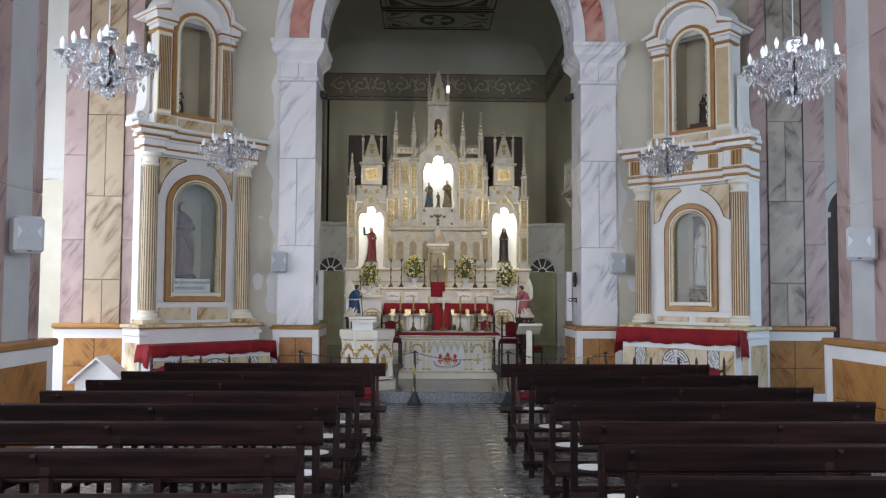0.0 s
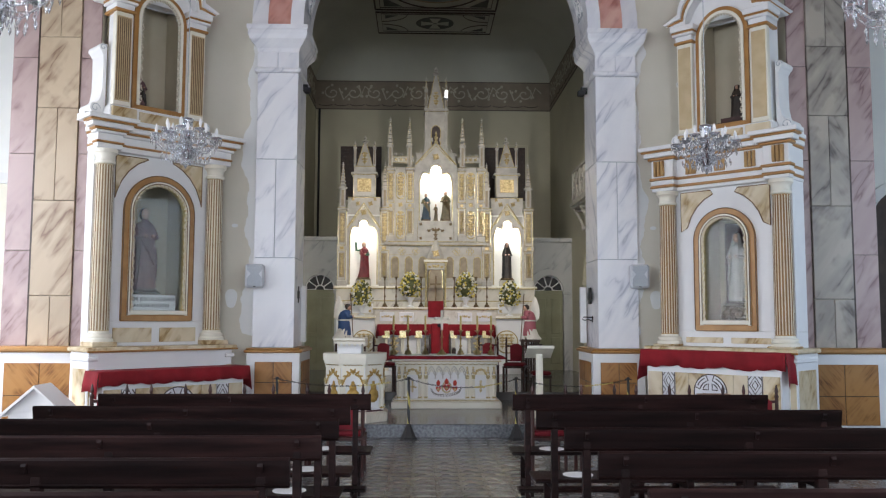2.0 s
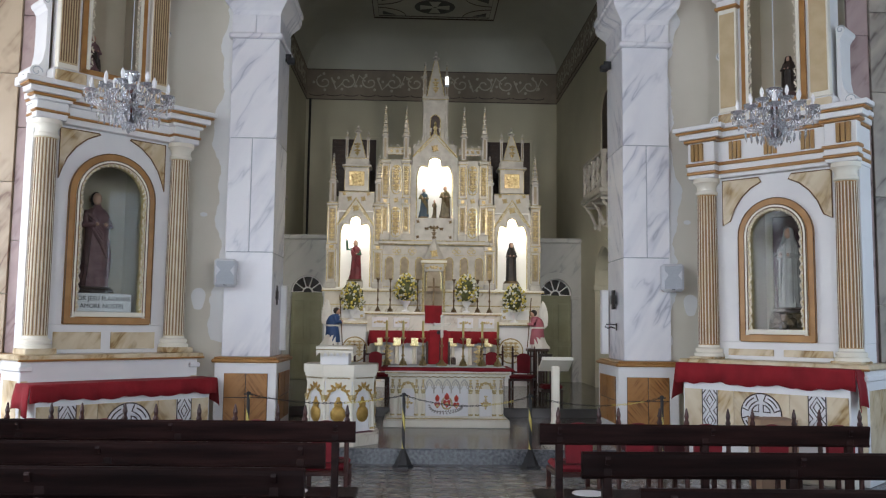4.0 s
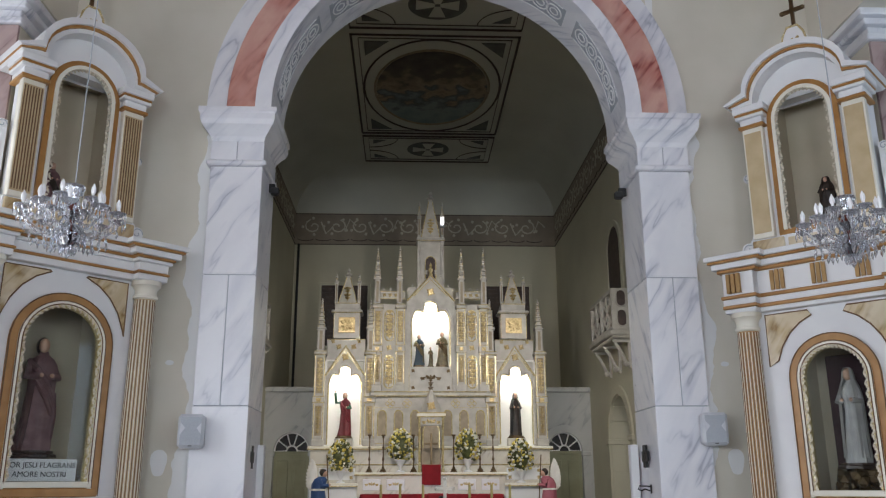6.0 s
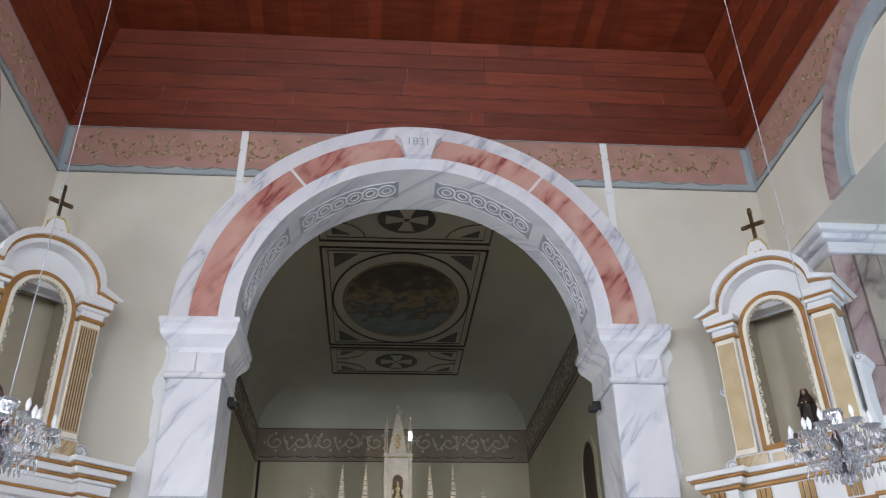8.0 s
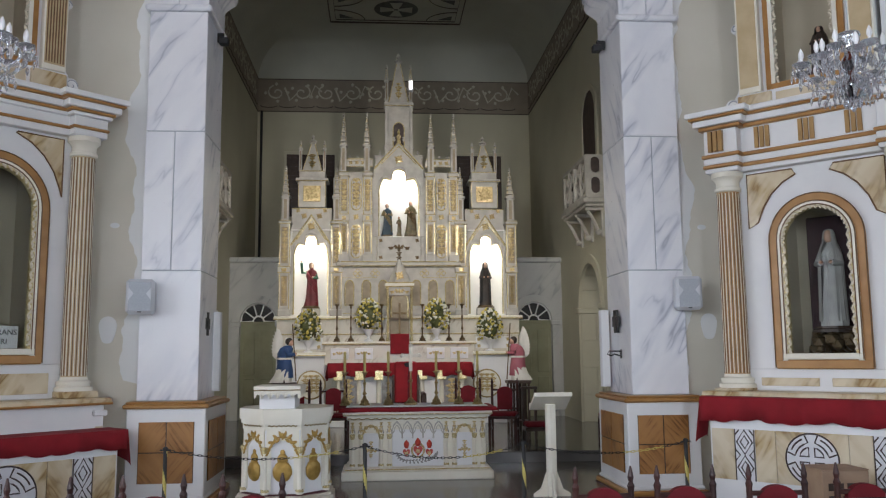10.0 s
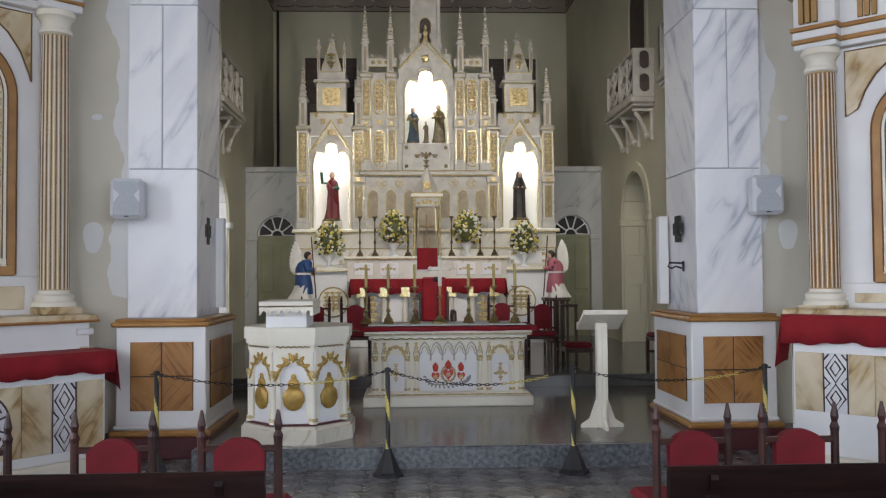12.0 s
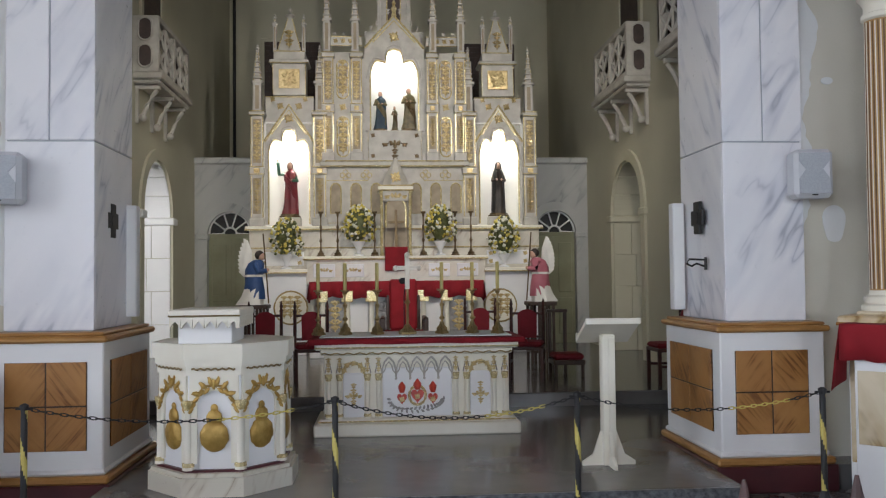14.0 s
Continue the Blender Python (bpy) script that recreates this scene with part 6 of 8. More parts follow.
        for z0, z1, o, mat in ((0, 0.04, 0.02, "ochre"), (0.04, 0.12, 0.0, "white"), (0.12, 0.16, 0.04, "white"), (0.16, 0.19, 0.045, "ochre"), (0.19, 0.27, 0.06, "white")):
            P("pilaster_cap", x0 - 0.13 - o, x0 + 0.13 + o, 13.56 - o, 13.9, zp + z0, zp + z1, mat)
    # arched cornice
    zr = zp + 0.27
    for r0, r1, y0, mat in ((0.0, 0.05, 13.5, "white"), (0.05, 0.08, 13.47, "ochre"), (0.08, 0.15, 13.43, "white")):
        def line(o):
            return [(U + 0.74 + o * 0.6, zr + o * 0.3), (U + 0.58, zr + o)] + [(U + (0.5 + o * 0.6) * math.cos(math.pi * i / 16), zr + o + 0.46 * math.sin(math.pi * i / 16)) for i in range(17)] + [(U - 0.58, zr + o), (U - 0.74 - o * 0.6, zr + o * 0.3)]
        part("arched_cornice", band(bmesh.new(), line(r1), line(r0), y0, 14.2), mat, S)
    part("tympanum", prism(bmesh.new(), [(U + 0.62, zp + 0.3)] + [(U + 0.52 * math.cos(math.pi * i / 16), zr + 0.47 * math.sin(math.pi * i / 16)) for i in range(17)] + [(U - 0.62, zp + 0.3)], 13.68, 13.9), "white", S)
    zt = zr + 0.58
    crest = [(-0.42, 0), (0.42, 0), (0.3, 0.06), (0.16, 0.1), (0.12, 0.28), (0.06, 0.38), (-0.06, 0.38), (-0.12, 0.28), (-0.16, 0.1), (-0.3, 0.06)]
    part("crest", prism(bmesh.new(), [(U + a, zt + b - 0.06) for a, b in crest], 13.7, 13.85), "white", S)
    ornament(S, U, 13.69, zt + 0.1, 0.2, 0.2, "gold")
    gold(S, [(U + a, 13.69, zt + b - 0.05) for a, b in crest[1:]], 0.014)
    cr = bmesh.new()
    box(cr, U - 0.022, U + 0.022, 13.75, 13.79, zt + 0.3, zt + 0.82, 0.006)
    box(cr, U - 0.12, U + 0.12, 13.752, 13.788, zt + 0.55, zt + 0.6, 0.006)
    for dx, dz in ((0, 0.76), (-0.12, 0.575), (0.12, 0.575)):
        k = bmesh.ops.create_icosphere(cr, subdivisions=1, radius=0.035)
        bmesh.ops.translate(cr, vec=(U + dx, 13.77, zt + dz), verts=k["verts"])
    part("cross", cr, "darkbrass", S)
    for ob in S.children:
        if ob not in below:
            ob.location.y = lean
    return S


side_altar("side_altar", AT_LEFT, -3.5, -3.58, 13.72, 1.25, 1.36, 3.95, 1.63, 0.38, 1.77, 3.16, 0.40, 5.92, -0.17, False, "white and ochre columned side altar with a glazed niche")
side_altar("side_altar", AT_RIGHT, 4.5, 4.45, 13.9, 1.26, 1.33, 3.56, 1.52, 0.30, 1.66, 2.80, 0.32, 5.80, 0.02, True, "white and ochre columned side altar with a triglyph frieze")


def set_in(ob, at):
    ob.matrix_world = at @ ob.matrix_world
    return ob


set_in(structure("niche_curtain", Box(4.22, 4.78, 14.08, 14.19, 1.6, 3.1, 0.01), "curtain", "dark cloth hung at the back of the niche"), AT_RIGHT)
set_in(statue("statue_christ", "worn figure in a purple robe behind the niche glass", -3.5, 13.93, 2.02, 1.2, ("robe_purple", "robe_brown", "darkwood"), mantle="robe_purple"), AT_LEFT)
set_in(statue("statue_white", "figure in a grey-white veil and robe behind the niche glass", 4.5, 13.88, 1.88, 1.0, ("robe_grey", "robe_grey", "darkwood"), wide=0.85, veil="robe_grey"), AT_RIGHT)
set_in(statue("statue_upper", "small red robed figure in the upper niche", -3.66, 13.9, 4.6, 0.62, ("robe_purple", "robe_brown", "darkwood")), AT_LEFT)
set_in(statue("statue_upper_dark", "small dark robed figure in the upper niche", 4.5, 14.02, 4.62, 0.5, ("robe_brown", "robe_purple", "chairwood"), veil="robe_brown", wide=1.2), AT_RIGHT)
st = bmesh.new()
for k in range(3):
    box(st, 4.2 + 0.06 * k, 4.8 - 0.06 * k, 13.84, 14.19, 4.45 + 0.06 * k, 4.51 + 0.06 * k, 0.004)
set_in(tagged(new("plinth_steps", mesh("plinth_steps", st, "chairwood")), "stepped reddish wooden plinth in the upper niche", "plinth"), AT_RIGHT)
# a dark rocky foot under the white figure
rk = bmesh.new()
random.seed(21)
for i in range(26):
    a = random.uniform(0, 6.28)
    k = bmesh.ops.create_icosphere(rk, subdivisions=1, radius=random.uniform(0.05, 0.1))
    bmesh.ops.translate(rk, vec=(4.5 + 0.17 * math.cos(a), 13.85 + 0.12 * math.sin(a), 1.65 + 0.22 * random.random()), verts=k["verts"])
set_in(tagged(new("rockwork", mesh("rockwork", rk, "darkbrass")), "dark rough rockwork below the white figure", "rockwork"), AT_RIGHT)


def words(text, size, parent, mat, m, depth=0.003):
    cu = bpy.data.curves.new("text", "FONT")
    cu.body, cu.size, cu.extrude, cu.align_x, cu.align_y = text, size, depth, "CENTER", "CENTER"
    ob = bpy.data.objects.new("text", cu)
    scene.collection.objects.link(ob)
    me = bpy.data.meshes.new_from_object(ob.evaluated_get(bpy.context.evaluated_depsgraph_get()))
    bpy.data.objects.remove(ob)
    me.materials.clear()
    me.materials.append(M[mat])
    w = new("lettering", me)
    w.parent = parent
    w.matrix_local = m
    return w


plq = thing("inscription_plaque", "white marble plaque with a dark two-line inscription", "plaque", (-3.5, 13.66, 1.785))
set_in(plq, AT_LEFT)
part("slab", Box(-0.37, 0.37, -0.02, 0.02, 0, 0.22, 0.004), "white", plq)
words("COR JESU FLAGRANS", 0.075, plq, "black", pose(0, -0.022, 0.155, 90, 0, 0))
words("AMORE NOSTRI", 0.075, plq, "black", pose(0, -0.022, 0.065, 90, 0, 0))
words("1831", 0.17, bpy.data.objects["arch_surround"], "grille", pose(0, 14.048, ZS + UP + RA + 0.4, 90, 0, 0))


M["inkwhite"] = surface("white_inlay", (0.66, 0.66, 0.68), (0.72, 0.72, 0.73), 3, 0.5)


def side_table(at, c, hw, y0, y1, z, za, zb):
    """Altar table: cap, white body, a marbled front between za and zb with woven strips and a round cross."""
    T = thing("altar_table", "marbled altar table with a round cross panel", "altar table", (c, 0, 0), "side altar tables")
    set_in(T, at)
    def P(n, x0, x1, ya, yb, z0, z1, mat="white", bev=0.006):
        return part(n, Box(x0, x1, ya, yb, z0, z1, bev), mat, T)
    P("top", -hw - 0.03, hw + 0.03, y0 - 0.02, y1, z - 0.06, z, "white")
    P("body", -hw, hw, y0 + 0.012, y1, 0.12, z - 0.06, "white")
    P("foot", -hw - 0.04, hw + 0.04, y0 - 0.05, y1, 0, 0.12, "cream", 0.02)
    ya, h, zm = y0, (zb - za) / 2, (za + zb) / 2
    R0 = h * 0.97
    xs = (0.0, hw - 0.44, hw - 0.245, hw - 0.02)
    for s in (-1, 1):
        for k, (a, b) in enumerate(((0.0, xs[1] / 2 + 0.06), (xs[1] / 2 + 0.064, xs[1] - 0.003), (xs[2] + 0.003, xs[3]))):
            P("marbled_slab", *sorted((s * a, s * b)), ya, ya + 0.03, za, zb, "yellow_chevron" if (k == 1) == (s > 0) else "yellow_marble", 0.003)
        xx = s * (xs[1] + xs[2]) / 2
        P("woven_strip", xx - 0.094, xx + 0.094, ya - 0.002, ya + 0.03, za, zb, "inkwhite", 0.003)
        bm = bmesh.new()
        n = 2
        for i in range(n):
            q, e = za + (zb - za) * (i + 0.5) / n, (zb - za) / n / 2
            for k in (0.95, 0.5):
                tube(bm, [(xx + 0.08 * k, ya - 0.004, q), (xx, ya - 0.004, q + e * k), (xx - 0.08 * k, ya - 0.004, q), (xx, ya - 0.004, q - e * k)], 0.008, 4, True)
            for g in (-1, 1):
                tube(bm, [(xx + g * 0.09, ya - 0.004, q + e * 0.55), (xx + g * 0.045, ya - 0.004, q + e * 0.98), (xx + g * 0.09, ya - 0.004, q + e * 1.4)] if i < n - 1 else [(xx + g * 0.09, ya - 0.004, q + e * 0.55), (xx + g * 0.05, ya - 0.004, q + e * 0.95)], 0.007, 4)
        for g in (-1, 1):
            tube(bm, [(xx + g * 0.092, ya - 0.004, za), (xx + g * 0.092, ya - 0.004, zb)], 0.005, 4)
        part("woven_line", bm, "ink_and_shade", T)
    part("cross_disc", prism(bmesh.new(), [(R0 * math.cos(2 * math.pi * i / 36), zm + R0 * math.sin(2 * math.pi * i / 36)) for i in range(36)], ya - 0.003, ya + 0.02), "inkwhite", T)
    bm = bmesh.new()
    def ln(pts, r=0.0075, close=False):
        part("cross_line", tube(bmesh.new(), [(x * R0, ya - 0.005, zm + w * R0) for x, w in pts], r, 4, close), "ink_and_shade", T)
    ln([(math.cos(2 * math.pi * i / 36), math.sin(2 * math.pi * i / 36)) for i in range(36)], close=True)
    for k in range(4):
        a0 = math.pi / 2 * k
        def tw(r, d):
            return (r * math.cos(a0 + d), r * math.sin(a0 + d))
        # quarter window between the arms
        ln([tw(0.16, math.pi / 4)] + [tw(0.48, math.pi / 4 + d) for d in (-0.55, -0.28, 0, 0.28, 0.55)], close=True)
        # bent band round each quarter
        ln([tw(0.95, 0.26), tw(0.66, 0.2), tw(0.64, 0.5), tw(0.64, math.pi / 4), tw(0.64, math.pi / 2 - 0.5), tw(0.66, math.pi / 2 - 0.2), tw(0.95, math.pi / 2 - 0.26)])
        ln([tw(0.84, 0.42 + (math.pi / 2 - 0.84) * i / 6) for i in range(7)])
    return T


M["yellow_chevron"] = marble("yellow_painted_marble_darker", (0.66, 0.57, 0.41), (0.26, 0.16, 0.06), 2.2, 0.09, 0.4, (0.46, 0.34, 0.17), lean=-0.6, soft=0.9)
side_table(AT_LEFT, -3.5, 1.03, 12.82, 13.2, 0.99, 0.2, 0.76)
side_table(AT_RIGHT, 4.5, 0.96, 12.955, 13.2, 1.25, 0.47, 0.95)
set_in(drape("altar_cloth", "red cloth hanging over the front of a side altar table", -4.6, -2.4, 12.79, 13.19, 0.996, 0.165, 0.012, 0.3, True, 1), AT_LEFT)
set_in(drape("altar_cloth", "red cloth with a lace edge over the side altar table", 3.47, 5.53, 12.925, 13.19, 1.256, 0.215, 0.014, 0.45, True, 2), AT_RIGHT)

# ---- screen wall beside the high altar ----
M["screen"] = marble("grey_painted_marble_wall", (0.46, 0.47, 0.45), (0.28, 0.29, 0.29), 1.0, 0.05, 0.6, (0.42, 0.42, 0.41))
for s in (-1, 1):
    def X(a, b):
        return (CX + min(s * a, s * b), CX + max(s * a, s * b))
    c = CX + s * 3.06
    w = structure("wall_screen_left" if s < 0 else "wall_screen_right", arch_plate(*X(2.3, HC), Z2, 3.75, c, 0.40, 2.42, 0.44, 23.8, 24.0), "screen", "grey marbled screen wall with an arched door")
    part("coping", Box(*X(2.3, HC), 23.72, 24.05, 3.75, 3.87, 0.02), "screen", w)
    part("door_surround", band(bmesh.new(), arch_line(c, 0.56, Z2, 2.42, 0.6), arch_line(c, 0.40, Z2, 2.42, 0.44), 23.74, 23.82), "screen", w)
    for t in (-1, 1):
        part("impost", Box(c + t * 0.48 - 0.11, c + t * 0.48 + 0.11, 23.7, 23.83, 2.34, 2.44, 0.012), "screen", w)
    d = structure("door_1" if s < 0 else "door_2", Box(c - 0.39, c + 0.39, 23.86, 23.91, Z2, 2.38, 0.004), "door", "closed olive-green panelled door with a fanlight")
    part("door_rail", Box(c - 0.4, c + 0.4, 23.84, 23.92, 2.38, 2.45, 0.006), "door", d)
    part("stile", Box(c - 0.02, c + 0.02, 23.85, 23.87, Z2, 2.38), "door", d)
    for t in (-1, 1):
        for z0, z1 in ((0.5, 1.2), (1.3, 2.25)):
            part("door_panel", Box(c + t * 0.2 - 0.13, c + t * 0.2 + 0.13, 23.845, 23.87, z0, z1, 0.01), "door", d)
    fan = bmesh.new()
    for a in (0, 36, 72, 108, 144, 180):
        tube(fan, [(c + 0.12 * math.cos(radians(a)), 23.86, 2.46 + 0.12 * math.sin(radians(a))), (c + 0.39 * math.cos(radians(a)), 23.86, 2.44 + 0.43 * math.sin(radians(a)))], 0.016, 4)
    for r in (0.12, 0.385):
        tube(fan, [(c + r * math.cos(radians(a)), 23.86, 2.44 + r * 1.08 * math.sin(radians(a))) for a in range(0, 181, 15)], 0.02, 4)
    part("fanlight_bars", fan, "patch", d)
    part("fanlight_dark", prism(bmesh.new(), arch_line(c, 0.40, 2.44, 2.44, 0.44), 23.93, 23.95), "black", d, "dark glass fanlight")
structure("wall_screen_link", Box(CX - 2.6, CX + 2.6, 23.3, 23.8, Z2, 2.4), "screen", "plain wall behind the high altar")


# ---- chancel balconies ----
def stadium(y0, y1, z0, z1, n=8):
    r = (y1 - y0) / 2
    c = (y0 + y1) / 2
    return arc(c, z1 - r, r, 0, 180, n) + arc(c, z0 + r, r, 180, 360, n)


def balcony(s, y0, y1):
    B = thing("balcony", "white latticed balcony on scrolled brackets", "balcony", (CX, 0, 0.22), "chancel balconies")
    def X(a, b):
        return (min(s * a, s * b), max(s * a, s * b))
    xf, xw = 3.34, HC
    part("slab", Box(*X(xf - 0.05, xw), y0 - 0.06, y1 + 0.06, 4.2, 4.3, 0.02), "ivory", B)
    part("slab_moulding", Box(*X(xf - 0.01, xw), y0 - 0.02, y1 + 0.02, 4.14, 4.2, 0.02), "ivory", B)
    part("top_rail", Box(*X(xf - 0.01, xf + 0.09), y0, y1, 5.02, 5.1, 0.012), "ivory", B)
    part("bottom_rail", Box(*X(xf, xf + 0.08), y0, y1, 4.3, 4.38, 0.01), "ivory", B)
    for y in (y0, y1):
        q = part("end_panel", Box(*X(xf, xw), y - 0.035, y + 0.035, 4.3, 5.1, 0.008), "ivory", B)
        for z in (4.36, 4.74):
            ring = stadium(*X(xf + 0.09, xw - 0.08), z, z + 0.33)
            # no hole is cut: a dark oval plate paints the shade of the slot
            part("end_slot", prism(bmesh.new(), ring, y - 0.042, y + 0.042), "ink_and_shade", q, "flat dark oval sheet painted as the shade of an opening")
            part("slot_rim", tube(bmesh.new(), [(a, y - 0.042, b) for a, b in ring], 0.018, 5, True), "ivory", q)
    n = 2
    for k in range(n):
        a, b = y0 + (y1 - y0) * k / n, y0 + (y1 - y0) * (k + 1) / n
        m = (a + b) / 2
        bm = bmesh.new()
        xx = s * (xf + 0.04)
        for (p, z), (q, w) in (((a, 4.36), (b, 5.04)), ((b, 4.36), (a, 5.04)), ((m, 4.36), (b, 4.7)), ((b, 4.7), (m, 5.04)), ((m, 5.04), (a, 4.7)), ((a, 4.7), (m, 4.36)), ((m, 4.36), (m, 5.04))):
            tube(bm, [(xx, p, z), (xx, q, w)], 0.026, 4)
        part("lattice", bm, "ivory", B)
        part("post", Box(*X(xf, xf + 0.08), b - 0.045, b + 0.045, 4.38, 5.02), "ivory", B)
    for k in range(3):
        y = y0 + 0.12 + (y1 - y0 - 0.24) * k / 2
        br = bmesh.new()
        box(br, *X(xf + 0.02, xw), y - 0.035, y + 0.035, 4.08, 4.14, 0.006)
        box(br, *X(xw - 0.05, xw), y - 0.035, y + 0.035, 3.6, 4.08, 0.006)
        tube(br, [(s * (xf + 0.06), y, 4.07), (s * (xf + 0.13), y, 3.98), (s * (xf + 0.19), y, 3.86), (s * (xw - 0.12), y, 3.74), (s * (xw - 0.1), y, 3.68)], 0.032, 6)
        lathe_c = bmesh.ops.create_icosphere(br, subdivisions=2, radius=0.06)
        bmesh.ops.translate(br, vec=(s * (xw - 0.1), y, 3.68), verts=lathe_c["verts"])
        part("bracket", br, "ivory", B)
    # arched opening behind it: a flat sheet, its inner darkness put into the colour
    yc = (y0 + y1) / 2
    part("door_recess", prism(bmesh.new(), [(yc + 0.5, 4.3), (yc + 0.5, 6.1)] + arc(yc, 6.1, 0.5, 0, 180, 12) + [(yc - 0.5, 6.1), (yc - 0.5, 4.3)], *X(HC - 0.012, HC + 0.02), axis="x"), "ink_and_shade", B, "flat dark arched sheet painted as the shade of an opening")
    part("recess_frame", band(bmesh.new(), [(yc + 0.62, 4.3)] + arc(yc, 6.1, 0.62, 0, 180, 12) + [(yc - 0.62, 4.3)], [(yc + 0.5, 4.3)] + arc(yc, 6.1, 0.5, 0, 180, 12) + [(yc - 0.5, 4.3)], *X(HC - 0.04, HC + 0.01), axis="x"), "green", B)
    return B


balcony(1, 19.95, 21.75)
balcony(-1, 19.95, 21.75)
balcony(1, 16.7, 18.5)
# ---- altar, ambo, lectern ----
def mini_columns(parent, xs, y, z0, z1, r=0.018):
    for x in xs:
        bm = bmesh.new()
        lathe(bm, [(r * 1.5, z0), (r * 1.5, z0 + 0.03), (r, z0 + 0.05), (r, z1 - 0.07), (r * 1.2, z1 - 0.06)], 8, x, y)
        c = part("colonnette", bm, "cream", parent, smooth=True)
        part("gilt_capital", lathe(bmesh.new(), [(r, z1 - 0.07), (r * 1.55, z1 - 0.02), (r * 1.55, z1)], 8, x, y), "gold", c)
        part("gilt_base", lathe(bmesh.new(), [(r * 1.55, z0 + 0.02), (r * 1.55, z0 + 0.045)], 8, x, y), "gold", c)


def altar():
    A = thing("altar", "ivory and gilt altar table with red hearts in relief", "altar", (CX + 0.07, 15.6, Z1))
    def P(n, x0, x1, y0, y1, z0, z1, mat="cream", bev=0.006):
        return part(n, Box(x0, x1, y0, y1, z0, z1, bev), mat, A)
    P("base", -0.93, 0.93, -0.02, 0.8, 0, 0.11, "cream", 0.012)
    P("base_moulding", -0.89, 0.89, 0.02, 0.78, 0.11, 0.15, "cream", 0.015)
    P("body", -0.84, 0.84, 0.08, 0.74, 0.15, 0.72)
    P("frieze", -0.87, 0.87, 0.04, 0.76, 0.72, 0.77, "cream", 0.01)
    P("top", -0.92, 0.92, 0.0, 0.8, 0.77, 0.86, "cream", 0.015)
    gold(A, [(-0.92, -0.003, 0.79), (0.92, -0.003, 0.79)], 0.007)
    gold(A, [(-0.89, 0.015, 0.13), (0.89, 0.015, 0.13)], 0.007)
    bm = bmesh.new()
    tube(bm, [(-0.86 + 1.72 * i / 60, 0.035, 0.735 + 0.008 * math.sin(i * 1.7)) for i in range(61)], 0.006, 4)
    part("gilt_vine", bm, "brass", A)
    for s in (-1, 1):
        mini_columns(A, [s * 0.80, s * 0.70, s * 0.45, s * 0.35], 0.06, 0.15, 0.55, 0.021)
        for x in (s * 0.80, s * 0.70, s * 0.45, s * 0.35):
            ornament(A, x, 0.062, 0.625, 0.05, 0.13)
            part("gable_rib", tube(bmesh.new(), [(x - 0.03, 0.07, 0.56), (x, 0.07, 0.7), (x + 0.03, 0.07, 0.56)], 0.006, 4), "relief", A)
        P("side_panel", s * 0.575 - 0.095, s * 0.575 + 0.095, 0.07, 0.09, 0.16, 0.56, "white")
        part("arch_hood", tube(bmesh.new(), [(s * 0.575 + 0.095 * math.cos(t), 0.066, 0.55 + 0.1 * math.sin(t)) for t in [math.pi * i / 10 for i in range(11)]], 0.012, 4), "gold", A)
        for k in range(5):
            ornament(A, s * 0.575 + 0.085 * math.cos(math.pi * k / 4), 0.06, 0.585 + 0.06 * math.sin(math.pi * k / 4), 0.06, 0.06)
        ornament(A, s * 0.575, 0.06, 0.36, 0.055, 0.2)
        ornament(A, s * 0.575, 0.058, 0.35, 0.12, 0.07)
    P("centre_panel", -0.315, 0.315, 0.065, 0.09, 0.16, 0.6, "white")
    bm = bmesh.new()
    for k in range(5):
        x = -0.256 + 0.128 * k
        for t in (-1, 1):
            tube(bm, [(x, 0.06, 0.70), (x + t * 0.04, 0.06, 0.655), (x + t * 0.062, 0.06, 0.585), (x + t * 0.064, 0.06, 0.515)], 0.009, 5)
            tube(bm, [(x, 0.058, 0.655), (x + t * 0.025, 0.058, 0.625), (x + t * 0.036, 0.058, 0.58), (x + t * 0.062, 0.058, 0.55)], 0.006, 4)
        q = bmesh.ops.create_icosphere(bm, subdivisions=1, radius=0.014)
        bmesh.ops.translate(bm, vec=(x + 0.064, 0.06, 0.505), verts=q["verts"])
    part("tracery", bm, "ivory", A)
    for x, z, k in ((-0.14, 0.345, 0.85), (0, 0.37, 1.1), (0.14, 0.345, 0.85)):
        bm = bmesh.new()
        hp = [(16 * math.sin(t) ** 3, 13 * math.cos(t) - 5 * math.cos(2 * t) - 2 * math.cos(3 * t) - math.cos(4 * t)) for t in [2 * math.pi * i / 20 for i in range(20)]]
        prism(bm, [(x + 0.0033 * k * a, z - 0.02 + 0.004 * k * b) for a, b in hp], 0.045, 0.066)
        h = part("heart", bm, "heart_red", A)
        part("flame", lathe(bmesh.new(), [(0.02, 0), (0.036 * k, 0.03), (0.034, 0.06), (0.004, 0.1)], 8, x, 0.06, z + 0.03), "heart_red", h)
        if x == 0:
            part("gilt_ring", tube(bmesh.new(), [(x + 0.075 * math.cos(t), 0.055, z - 0.02 + 0.085 * math.sin(t)) for t in [2 * math.pi * i / 16 for i in range(16)]], 0.012, 4, True), "gold", h)
        ornament(A, x, 0.042, z - 0.03, 0.06, 0.06)
    bm = bmesh.new()
    for i in range(34):
        t = -1.2 + 2.4 * i / 33
        px, pz = 0.24 * math.sin(t * 1.25), 0.42 - 0.2 * max(0.0, math.cos(t * 1.1)) ** 0.45
        leaf(bm, px, 0.058, pz, t * 2.1 + (0.9 if i % 2 else -0.9), 0.045, 0.022)
    tagged(part("garland", bm, "relief", A), kind="stuff")
    return A


